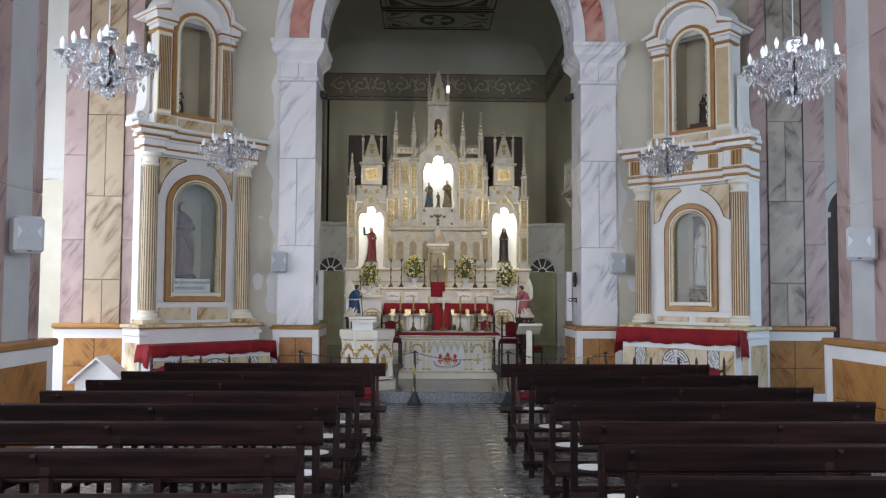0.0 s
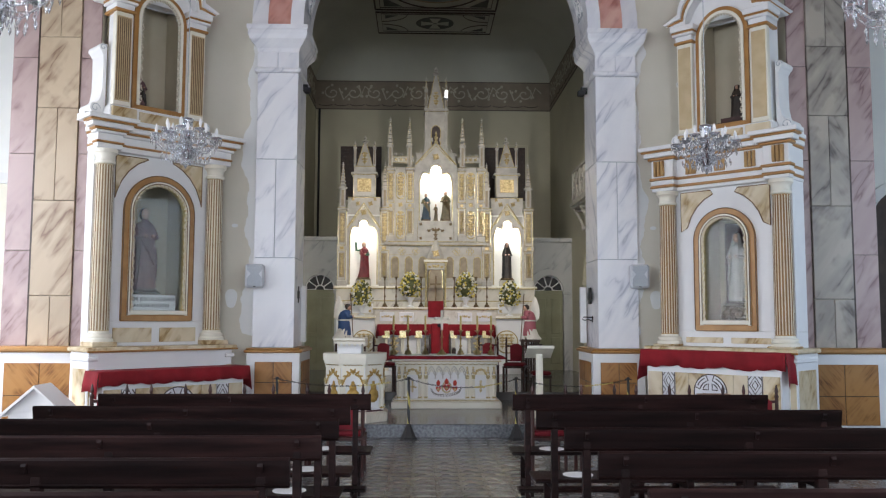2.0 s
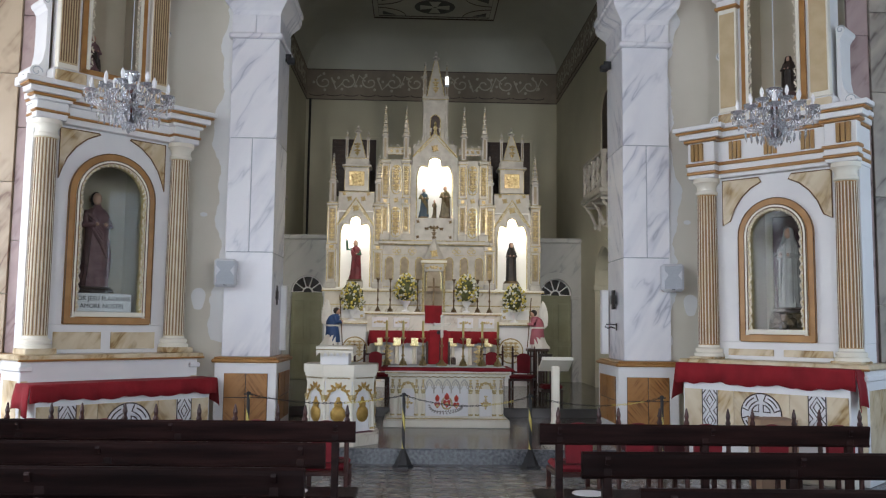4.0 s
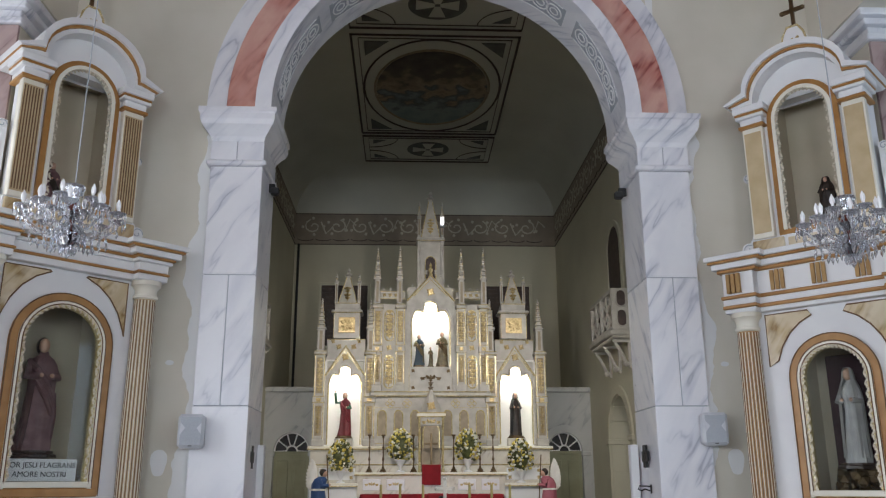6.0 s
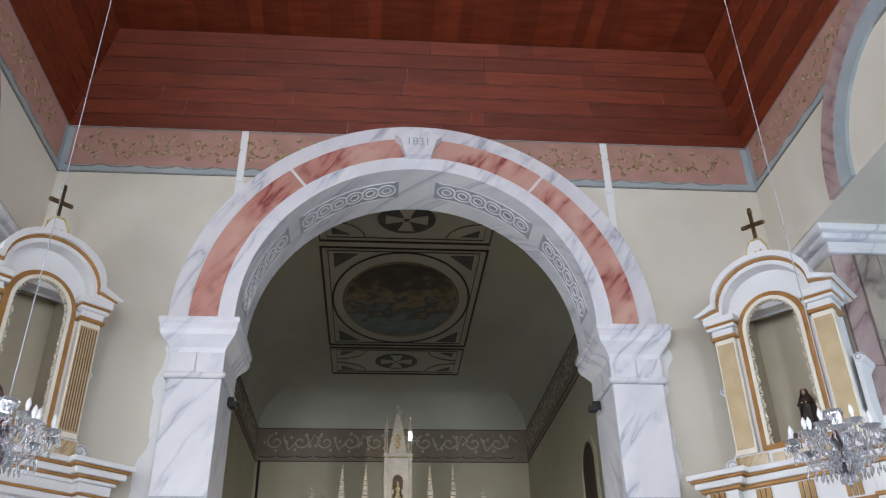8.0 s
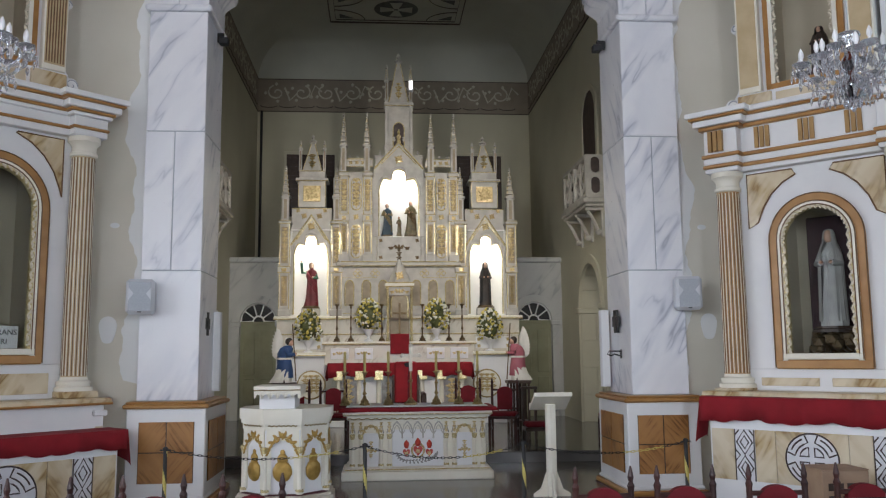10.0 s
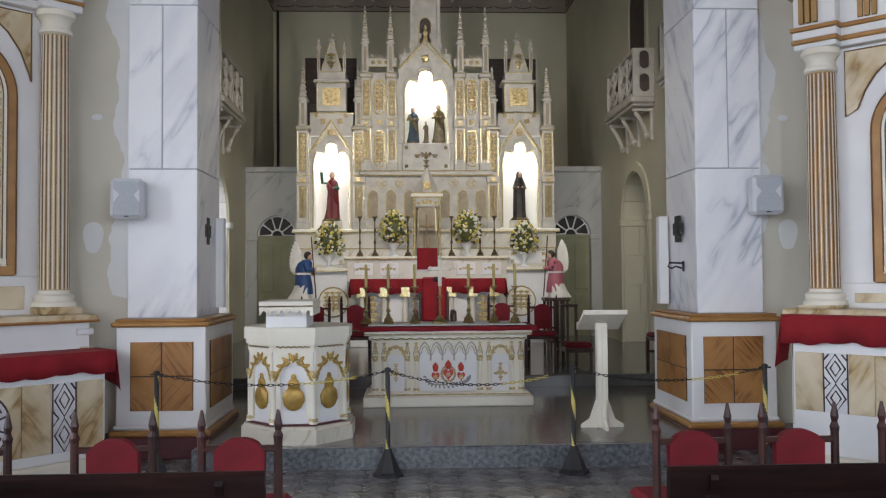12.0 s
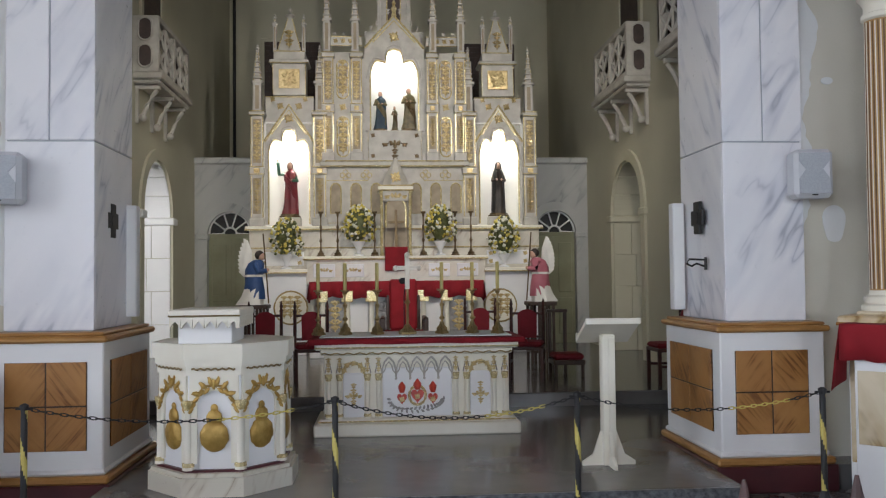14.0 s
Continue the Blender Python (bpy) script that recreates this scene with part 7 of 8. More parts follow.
altar()
drape("altar_cloth", "narrow red cloth on the altar top", CX - 0.9, CX + 1.04, 15.58, 16.4, Z1 + 0.867, 0.045, 0.002, 0.05, False, 7)
tagged(new("altar_linen", mesh("altar_linen", Box(CX - 0.81, CX + 0.94, 15.66, 16.38, Z1 + 0.876, Z1 + 0.884, 0.002), "white")), "white linen laid on the red altar cloth", "linen")
ZT = Z1 + 0.884
cs = candlestick(-0.26, 15.95, ZT, 0.42)
for x in (-0.01, 0.29, 0.9, 1.19, 1.42):
    copy_thing(cs, pose(x, 15.95 - (0.08 if x > 1.4 else 0), ZT))
X1 = thing("altar_cross", "standing gilt altar cross with a pale figure shape", "crucifix", (0.575, 15.95, ZT))
part("foot", lathe(bmesh.new(), [(0.085, 0), (0.085, 0.02), (0.05, 0.05), (0.02, 0.09)], 8), "brass", X1)
part("pole", lathe(bmesh.new(), [(0.014, 0.08), (0.014, 0.28), (0.03, 0.3), (0.014, 0.32), (0.012, 0.46)], 8), "brass", X1, smooth=True)
cb = bmesh.new()
box(cb, -0.022, 0.022, -0.014, 0.014, 0.42, 0.74, 0.006)
box(cb, -0.105, 0.105, -0.0135, 0.0135, 0.6, 0.642, 0.006)
for dx, dz in ((-0.11, 0.621), (0.11, 0.621), (0, 0.745)):
    k = bmesh.ops.create_icosphere(cb, subdivisions=1, radius=0.03)
    bmesh.ops.translate(cb, vec=(dx, 0, dz), verts=k["verts"])
part("cross", cb, "cream", X1)
mk = thing("microphone", "small black gooseneck microphone on the altar", "microphone", (0.55, 16.2, ZT))
part("base", lathe(bmesh.new(), [(0.05, 0), (0.05, 0.02), (0.01, 0.03)], 10), "black", mk)
part("neck", tube(bmesh.new(), [(0, 0, 0.02), (0, 0, 0.35), (0.02, -0.06, 0.5)], 0.006, 6), "black", mk)
part("head", Box(-0.05, 0.05, -0.09, -0.04, 0.47, 0.53, 0.02), "black", mk)


M["oldgold"] = surface("worn_gold_leaf", (0.34, 0.21, 0.045), (0.52, 0.34, 0.09), 14, 0.35, 0.45, 0.3)
M["chair_red"] = surface("dark_red_upholstery", (0.15, 0.005, 0.011), (0.21, 0.008, 0.016), 5, 0.8, bump=0.3, fine=260)


def ambo():
    """Half-octagonal pulpit on a marble step, with a smaller crenellated desk on top."""
    A = thing("ambo", "ivory octagonal ambo with gilt reliefs on a marble step", "ambo", (-0.77, 14.1, Z1))
    A.scale = (0.875, 0.875, 1.03)
    def octa(r, z0, z1, bm=None):
        bm = bm or bmesh.new()
        return lathe(bm, [(r, z0), (r, z1)], 8, 0, 0, 0, math.pi / 8)
    part("step", octa(0.60, -0.02, 0.12), "creammarble", A)
    part("step_edge", octa(0.575, 0.12, 0.145), "creammarble", A)
    part("step_carpet", octa(0.53, 0.14, 0.162), "maroon", A)
    part("body", octa(0.50, 0.16, 0.78), "white", A)
    part("moulding", octa(0.53, 0.76, 0.82), "cream", A)
    part("moulding", octa(0.55, 0.82, 0.86), "cream", A)
    part("rim", octa(0.57, 0.86, 0.96), "cream", A)
    ap = 0.50 * math.cos(math.pi / 8)
    for k in range(8):
        a = k * math.pi / 4
        if math.sin(a) > 0.8:
            continue
        m = Matrix.Rotation(a + math.pi / 2, 4, "Z")
        def put(bm, name, mat):
            bmesh.ops.transform(bm, matrix=m, verts=bm.verts)
            return part(name, bm, mat, A)
        y = -ap - 0.008
        hw = 0.50 * math.sin(math.pi / 8) - 0.03
        pl = arch_plate(-hw - 0.02, hw + 0.02, 0.2, 0.76, 0, hw - 0.035, 0.56, 0.1, y - 0.012, y + 0.02)
        put(pl, "arched_face", "cream")
        e = bmesh.new()
        for s in (-1, 1):
            for q in range(4):
                leaf(e, s * (0.012 + 0.04 * q), y - 0.02, 0.685 - 0.012 * q * q, math.pi / 2 - s * (0.4 + 0.5 * q), 0.085, 0.036)
                leaf(e, s * (0.03 + 0.04 * q), y - 0.02, 0.68 - 0.014 * q * q, -math.pi / 2 + s * 0.9, 0.07, 0.03)
            tube(e, [(0, y - 0.016, 0.695), (s * 0.08, y - 0.016, 0.69), (s * 0.15, y - 0.016, 0.58)], 0.008, 4)
        leaf(e, 0, y - 0.024, 0.67, math.pi / 2, 0.08, 0.035)
        tagged(put(e, "gilt_leafwork", "oldgold"), kind="stuff")
        e = bmesh.new()
        for r0, zz in ((0.1, 0.37), (0.056, 0.485), (0.026, 0.55)):
            s = bmesh.ops.create_icosphere(e, subdivisions=3, radius=r0)
            for v in s["verts"]:
                v.co = Vector((v.co.x * (1.08 + 0.05 * math.sin(14 * math.atan2(v.co.z, v.co.x))), v.co.y * 0.4 + y, v.co.z + zz))
        put(e, "gilt_emblem", "oldgold")
        e = bmesh.new()
        tube(e, [(-hw + 2 * hw * i / 20, y - 0.035, 0.80 + 0.006 * math.sin(i * 1.9)) for i in range(21)], 0.006, 4)
        put(e, "gilt_vine", "brass")
    for k in range(8):
        a = math.pi / 8 + k * math.pi / 4
        if math.sin(a) > 0.9:
            continue
        x, y = 0.505 * math.cos(a), 0.505 * math.sin(a)
        mini_columns(A, [x], y, 0.16, 0.60, 0.03)
    # upper desk
    part("desk", Box(-0.27, 0.13, -0.46, 0.1, 0.96, 1.16, 0.006), "white", A)
    part("desk_cornice", Box(-0.33, 0.2, -0.52, 0.16, 1.13, 1.18, 0.008), "cream", A)
    sc = bmesh.new()
    for k in range(6):
        x = -0.325 + 0.087 * k
        prism(sc, [(x, 1.13), (x + 0.087, 1.13), (x + 0.083, 1.06), (x + 0.063, 1.09), (x + 0.043, 1.105), (x + 0.024, 1.09), (x + 0.004, 1.06)], -0.515, -0.48)
    for k in range(6):
        y = -0.51 + 0.111 * k
        prism(sc, [(y, 1.13), (y + 0.111, 1.13), (y + 0.105, 1.06), (y + 0.08, 1.09), (y + 0.055, 1.105), (y + 0.03, 1.09), (y + 0.006, 1.06)], 0.165, 0.195, "x")
    part("arcaded_edge", sc, "cream", A)
    part("gilt_fillet", tube(bmesh.new(), [(-0.33, -0.523, 1.14), (0.2, -0.523, 1.14)], 0.005, 4), "brass", A)
    return A


ambo()

L = thing("lectern", "plain cream wooden lectern with cross-shaped feet", "lectern", (2.02, 14.25, Z1))
part("post", Box(-0.05, 0.05, -0.045, 0.045, 0.0, 0.97, 0.008), "cream", L)
part("post_strip", Box(-0.006, 0.044, -0.055, -0.045, 0.02, 0.95, 0.003), "cream", L)
for ax in ("x", "y"):
    pr = [(-0.2, 0), (0.2, 0), (0.2, 0.03), (0.12, 0.08), (0.06, 0.25), (-0.06, 0.25), (-0.12, 0.08), (-0.2, 0.03)]
    part("foot", prism(bmesh.new(), pr, -0.012, 0.012, "y" if ax == "x" else "x"), "cream", L)
dk = bmesh.new()
prism(dk, [(-0.17, 1.06), (0.15, 0.90), (0.15, 0.935), (-0.17, 1.095)], -0.2, 0.2, "x")
part("desk", dk, "cream", L)
part("book_ledge", Box(-0.2, 0.2, 0.145, 0.165, 0.9, 0.975, 0.004), "cream", L)
part("top_edge", Box(-0.205, 0.205, -0.185, -0.165, 1.055, 1.1, 0.004), "cream", L)


# ---- chancel seats, angels ----
def red_chair(at, turn, label="dark wooden chair with a red padded seat and back", group="sanctuary chairs", tall=1.0, half=0.2):
    C = thing("chair", label, "chair", at, group, turn=turn)
    h = tall
    for x in (-half, half):
        part("back_post", lathe(bmesh.new(), [(0.02, 0), (0.022, 0.42 * h), (0.02, 0.84 * h), (0.025, 0.865 * h), (0.014, 0.89 * h), (0.021, 0.92 * h), (0.006, 0.99 * h)], 8, x, 0.2), "chairwood", C)
        part("front_leg", Box(x - 0.02, x + 0.02, -0.22, -0.18, 0, 0.42, 0.004), "chairwood", C)
        part("side_rail", Box(x - 0.012, x + 0.012, -0.2, 0.2, 0.2, 0.23, 0.003), "chairwood", C)
    part("seat_frame", Box(-half - 0.02, half + 0.02, -0.22, 0.22, 0.38, 0.42, 0.006), "chairwood", C)
    part("seat", Box(-half - 0.01, half + 0.01, -0.22, 0.2, 0.42, 0.48, 0.025), "chair_red", C, "red padded seat")
    bk = bmesh.new()
    prism(bk, [(-0.115, 0.5), (0.115, 0.5), (0.12, 0.836 * h - 0.04)] + [(0.105 * math.cos(radians(a)), 0.836 * h - 0.04 + 0.06 * math.sin(radians(a))) for a in range(20, 161, 20)] + [(-0.12, 0.836 * h - 0.04)], 0.17, 0.225)
    part("backrest", bk, "chair_red", C, "red padded back")
    part("back_rail", Box(-half, half, 0.185, 0.215, 0.79 * h, 0.83 * h - 0.01, 0.005), "chairwood", C)
    part("back_rail", Box(-half, half, 0.185, 0.215, 0.5 * h, 0.53 * h, 0.005), "chairwood", C)
    return C


sc0 = red_chair((-0.52, 18.4, Z2), 8)
for x, y, a in ((-1.08, 18.5, 14), (1.62, 18.9, -4), (2.1, 18.25, -14), (3.7, 17.65, -90)):
    copy_thing(sc0, pose(x, y, Z2, 0, 0, a))
PC = thing("presider_chair", "carved dark wood armchair with a tall red back", "armchair", (CX + 0.06, 19.9, Z2))
part("seat", Box(-0.3, 0.3, -0.28, 0.28, 0.4, 0.52, 0.02), "red", PC)
part("backrest", Box(-0.2, 0.2, 0.22, 0.3, 0.52, 1.25, 0.03), "red", PC)
for x in (-0.3, 0.3):
    part("arm", Box(x - 0.035, x + 0.035, -0.3, 0.3, 0.66, 0.72, 0.015), "darkwood", PC)
    for y in (-0.27, 0.27):
        part("leg", Box(x - 0.035, x + 0.035, y - 0.035, y + 0.035, 0, 0.68, 0.008), "darkwood", PC)
for x in (-0.22, 0.22):
    part("back_frame", Box(x - 0.022, x + 0.022, 0.23, 0.29, 0.5, 1.02, 0.012), "darkwood", PC)
part("seat_frame", Box(-0.31, 0.31, -0.29, 0.29, 0.3, 0.4, 0.01), "darkwood", PC)
KN = thing("kneeler", "dark wooden kneeler with a red cushion beside the angel stand", "kneeler", (2.66, 18.5, Z2))
part("cushion", Box(-0.19, 0.19, -0.15, 0.2, 0.22, 0.3, 0.03), "chair_red", KN, "red cushion")
part("frame", Box(-0.2, 0.2, -0.16, 0.21, 0.16, 0.22, 0.01), "darkwood", KN)
part("arm_rest", Box(-0.2, 0.06, 0.2, 0.32, 0.8, 0.84, 0.01), "darkwood", KN)
for x in (-0.17, 0.03):
    part("back_post", Box(x - 0.022, x + 0.022, 0.22, 0.27, 0, 0.8, 0.005), "darkwood", KN)
for x in (-0.17, 0.17):
    part("front_leg", Box(x - 0.02, x + 0.02, -0.14, -0.1, 0, 0.16, 0.005), "darkwood", KN)
SB = thing("stool", "dark wooden stool with a red cushion", "stool", (1.35, 19.6, Z2))
part("cushion", Box(-0.18, 0.18, -0.16, 0.16, 0.44, 0.5, 0.02), "red", SB)
for x in (-0.14, 0.14):
    for y in (-0.12, 0.12):
        part("leg", Box(x - 0.018, x + 0.018, y - 0.018, y + 0.018, 0, 0.44, 0.004), "darkwood", SB)

for x, robe, word in ((-1.5, "robe_blue", "blue"), (2.67, "robe_pink", "pink")):
    T = thing("statue_stand", "dark wooden slatted stand carrying an angel", "stand", (x, 20.3, Z2), "angel stands")
    part("top", Box(-0.21, 0.21, -0.2, 0.2, 0.84, 0.9, 0.012), "darkwood", T)
    part("shelf", Box(-0.18, 0.18, -0.18, 0.18, 0.15, 0.19, 0.006), "darkwood", T)
    for a in (-0.16, -0.05, 0.06, 0.16):
        for b in (-0.18, 0.18):
            part("leg", Box(a - 0.02, a + 0.02, b - 0.02, b + 0.02, 0, 0.84, 0.004), "darkwood", T)
    angel("winged angel figure in a " + word + " tunic over a white skirt", x, 20.3, Z2 + 0.9, 0.82, robe, 1 if x < 0 else -1)

# ---- nave: pews ----
def pew(at, w, sign):
    """A long bench, seen from behind: tall back board, seat, four frames. The thing's origin is at its aisle end."""
    P = thing("pew", "dark varnished wooden pew with a plank back", "pew", at, "nave pews")
    x0, x1 = (0, w) if sign > 0 else (-w, 0)
    bm = bmesh.new()
    prism(bm, [(-0.008, 0.842), (0.03, 0.842), (0.034, 0.856), (0.02, 0.862), (0.014, 0.972), (0.004, 0.988), (-0.014, 0.99), (-0.027, 0.978), (-0.024, 0.955), (-0.012, 0.90), (-0.006, 0.862), (-0.018, 0.856)], x0, x1, "x")
    part("back_board", bm, "pew", P)
    part("seat", Box(x0, x1, 0.05, 0.42, 0.43, 0.46, 0.008), "pew", P)
    part("kneeler", Box(x0 + 0.02, x1 - 0.02, -0.32, -0.16, 0.17, 0.20, 0.006), "pew", P)
    n = 3
    for k in range(n):
        x = x0 + 0.14 + (w - 0.28) * k / (n - 1)
        part("back_post", Box(x - 0.025, x + 0.025, -0.012, 0.04, 0.0, 0.9, 0.004), "pew", P)
        part("front_leg", Box(x - 0.025, x + 0.025, 0.36, 0.41, 0.0, 0.43, 0.004), "pew", P)
        part("side_rail", Box(x - 0.015, x + 0.015, 0.0, 0.4, 0.12, 0.17, 0.003), "pew", P)
        part("seat_bearer", Box(x - 0.02, x + 0.02, 0.0, 0.4, 0.38, 0.43, 0.003), "pew", P)
        part("kneeler_arm", Box(x - 0.015, x + 0.015, -0.3, 0.0, 0.13, 0.17, 0.003), "pew", P)
    for xb in (x0 + 0.14, (x0 + x1) / 2 + 0.05 * sign, x1 - 0.14):
        part("back_bracket", prism(bmesh.new(), [(-0.006, 0.915), (-0.028, 0.92), (-0.038, 0.95), (-0.034, 0.966), (-0.02, 0.962), (-0.01, 0.94)], xb - 0.013, xb + 0.013, "x"), "pew", P)
    return P


LEFT = (2.15, 3.0, 3.95, 4.85, 5.65, 6.44, 7.25, 8.1, 9.18)
RIGHT = (2.5, 3.31, 4.07, 4.88, 5.85, 6.8, 7.84, 9.15)
pl, pr = pew((-0.5, LEFT[0], 0), 2.46, -1), pew((1.12, RIGHT[0], 0), 2.35, 1)
rnd = random.Random(5)
for i, y in enumerate(LEFT[1:]):
    copy_thing(pl, pose((-0.248 if y == LEFT[-1] else -0.5 + 0.026 * i) + rnd.uniform(-0.02, 0.02) * (y < 9), y, 0, 0, 0, rnd.uniform(-0.5, 0.5)))
for y in RIGHT[1:]:
    copy_thing(pr, pose((1.045 if y == RIGHT[-1] else 1.11) + rnd.uniform(-0.03, 0.03) * (y < 9), y, 0, 0, 0, rnd.uniform(-0.5, 0.5)))
M["sticker"] = surface("white_round_sticker", (0.72, 0.72, 0.72), (0.78, 0.78, 0.78), 4, 0.5, bump=0)
for ys, x, s in ((LEFT, -0.72, -1), (RIGHT, 1.44, 1)):
    for y in ys[3:]:
        tagged(new("seat_marker", mesh("seat_marker", lathe(bmesh.new(), [(0.12, 0.461), (0.12, 0.464)], 20, x, y + 0.24), "sticker")), "round white paper marker on a pew seat", "marker", "seat markers")

# ---- row of chairs before the step ----
ch = red_chair((-0.59, 10.7, 0), 180, "reddish wooden chair with a red padded back", "front row chairs", 0.985, 0.18)
for x in (-1.195, -1.86, -2.48, -3.1, 1.58, 2.125, 2.72, 3.3, 3.88):
    copy_thing(ch, pose(x, 10.7 + rnd.uniform(-0.02, 0.02), 0, 0, 0, 180 + rnd.uniform(-3, 3)))

# ---- barrier posts with chain ----
M["tapeyellow"] = surface("yellow_tape", (0.55, 0.45, 0.10), (0.62, 0.52, 0.15), 10, 0.5)


def barrier(x, y):
    B = thing("barrier_post", "black and yellow striped barrier post on a cone foot", "barrier post", (x, y, 0), "barrier posts")
    part("cone", lathe(bmesh.new(), [(0.125, 0), (0.125, 0.02), (0.10, 0.04), (0.03, 0.2), (0.028, 0.22)], 6), "black", B)
    bm = bmesh.new()
    lathe(bm, [(0.019, 0.18 + 0.66 * i / 66) for i in range(67)], 14)
    bm.faces.ensure_lookup_table()
    for f in bm.faces:
        c = f.calc_center_median()
        f.material_index = 1 if (c.z * 2.6 + math.atan2(c.y, c.x) / (2 * math.pi)) % 1.0 < 0.36 else 0
    pole = part("pole", bm, "black", B, "black pole wound with yellow tape")
    pole.data.materials.append(M["tapeyellow"])
    part("cap", lathe(bmesh.new(), [(0.021, 0.83), (0.026, 0.845), (0.026, 0.86), (0.008, 0.87)], 10), "black", B)
    part("chain_lug", Box(-0.05, 0.05, -0.006, 0.006, 0.832, 0.846, 0.003), "black", B)
    return B


POSTS = [(-1.78, 13.2), (0.045, 13.24), (1.55, 13.24), (3.12, 13.2)]
for x, y in POSTS:
    barrier(x, y)


def chain(a, b, sag):
    """Plastic chain of separate oval links, in a shallow curve."""
    C = thing("barrier_chain", "black and yellow plastic chain slung between barrier posts", "chain", (0, 0, 0), "barrier chains")
    n = 44
    pts = []
    for i in range(n + 1):
        t = i / n
        pts.append(Vector((a[0] + (b[0] - a[0]) * t, a[1] + (b[1] - a[1]) * t, a[2] + (b[2] - a[2]) * t - sag * 4 * t * (1 - t))))
    bms = (bmesh.new(), bmesh.new())
    for i in range(n):
        p, q = pts[i], pts[i + 1]
        d = (q - p).normalized()
        u = Vector((0, 0, 1)) if i % 2 else d.cross(Vector((0, 0, 1))).normalized()
        c, h = (p + q) / 2, (q - p).length * 0.68
        tube(bms[1 if 26 < i < 38 else 0], [c + d * h * math.cos(t) + u * 0.009 * math.sin(t) for t in [2 * math.pi * k / 8 for k in range(8)]], 0.0032, 4, True)
    tagged(part("black_link", bms[0], "black", C), kind="stuff")
    tagged(part("yellow_link", bms[1], "tapeyellow", C), kind="stuff")
    return C


for (ax, ay), (bx, by), sg in zip(POSTS, POSTS[1:], (0.1, 0.12, 0.1)):
    chain((ax, ay, 0.84), (bx, by, 0.84), sg)


# ---- chandeliers ----
def crystal_material():
    m, n, l, p = nodes("crystal")
    p.inputs["Base Color"].default_value = (0.90, 0.92, 0.96, 1)
    p.inputs["Roughness"].default_value = 0.03
    p.inputs["IOR"].default_value = 1.5
    p.inputs["Transmission Weight"].default_value = 0.85
    p.inputs["Specular IOR Level"].default_value = 0.9
    return m


M["crystal"] = crystal_material()
M["chrome"] = surface("polished_chrome", (0.62, 0.63, 0.66), (0.70, 0.71, 0.73), 20, 0.12, 1.0, 0)
M["bulb"] = surface("frosted_white_bulb", (0.82, 0.82, 0.82), (0.86, 0.86, 0.86), 8, 0.35, bump=0)


def chandelier(at):
    C = thing("chandelier", "crystal chandelier with white candle bulbs and hanging drops", "chandelier", at, "nave chandeliers")
    part("stem", lathe(bmesh.new(), [(0.01, -0.2), (0.05, -0.16), (0.10, -0.1), (0.05, -0.05), (0.03, 0.02), (0.07, 0.08), (0.03, 0.14), (0.025, 0.2), (0.05, 0.24), (0.055, 0.26), (0.012, 0.28)], 14), "chrome", C, smooth=True)
    part("top_cup", lathe(bmesh.new(), [(0.04, 0.2), (0.075, 0.26), (0.07, 0.28), (0.035, 0.27)], 12), "crystal", C, smooth=True)
    part("cable", tube(bmesh.new(), [(0, 0, 0.27), (0, 0, ZF - at[2] + 0.07)], 0.004, 6), "grille", C)
    drops = bmesh.new()
    def drop(x, y, z, r):
        lathe(drops, [(0.002, 0.012), (r * 0.45, 0.0), (r * 0.75, -0.018), (r * 0.25, -0.042), (0.001, -0.05)], 6, x, y, z)
    for tier, (n, rad, z0) in enumerate(((10, 0.32, -0.01), (6, 0.2, 0.07))):
        for k in range(n):
            a = 2 * math.pi * (k + 0.5 * tier) / n
            ca, sa = math.cos(a), math.sin(a)
            arm = part("arm", tube(bmesh.new(), [(0.04 * ca, 0.04 * sa, z0), (rad * 0.35 * ca, rad * 0.35 * sa, z0 - 0.07), (rad * 0.7 * ca, rad * 0.7 * sa, z0 - 0.06), (rad * 0.97 * ca, rad * 0.97 * sa, z0 + 0.02), (rad * ca, rad * sa, z0 + 0.07)], 0.009, 6), "crystal", C, smooth=True)
            part("drip_cup", lathe(bmesh.new(), [(0.012, 0.05), (0.055, 0.075), (0.06, 0.085), (0.02, 0.075)], 12, rad * ca, rad * sa, z0), "crystal", arm)
            part("bulb", lathe(bmesh.new(), [(0.010, 0.08), (0.010, 0.11), (0.018, 0.135), (0.016, 0.16), (0.003, 0.19)], 10, rad * ca, rad * sa, z0), "bulb", arm, "white candle-shaped bulb", True)
            for j in range(5):
                b = 2 * math.pi * j / 5
                drop(rad * ca + 0.055 * math.cos(b), rad * sa + 0.055 * math.sin(b), z0 + 0.06, 0.013)
            drop(rad * ca, rad * sa, z0 - 0.0, 0.018)
            for t in (0.2, 0.35, 0.5, 0.65, 0.8):
                drop(rad * t * ca, rad * t * sa, z0 - 0.06 - 0.07 * math.sin(t * 3), 0.016)
    for k in range(14):
        a = 2 * math.pi * k / 14
        drop(0.1 * math.cos(a), 0.1 * math.sin(a), -0.1, 0.016)
        drop(0.05 * math.cos(a), 0.05 * math.sin(a), -0.18, 0.016)
    for k in range(8):
        a = 2 * math.pi * k / 8
        for i in range(7):
            t = i / 6
            rr = 0.06 + 0.13 * t
            drop(rr * math.cos(a), rr * math.sin(a), 0.24 - 0.2 * t - 0.05 * math.sin(math.pi * t), 0.011)
    drop(0, 0, -0.21, 0.03)
    tagged(part("crystal_drop", drops, "crystal", C), kind="stuff")
    return C


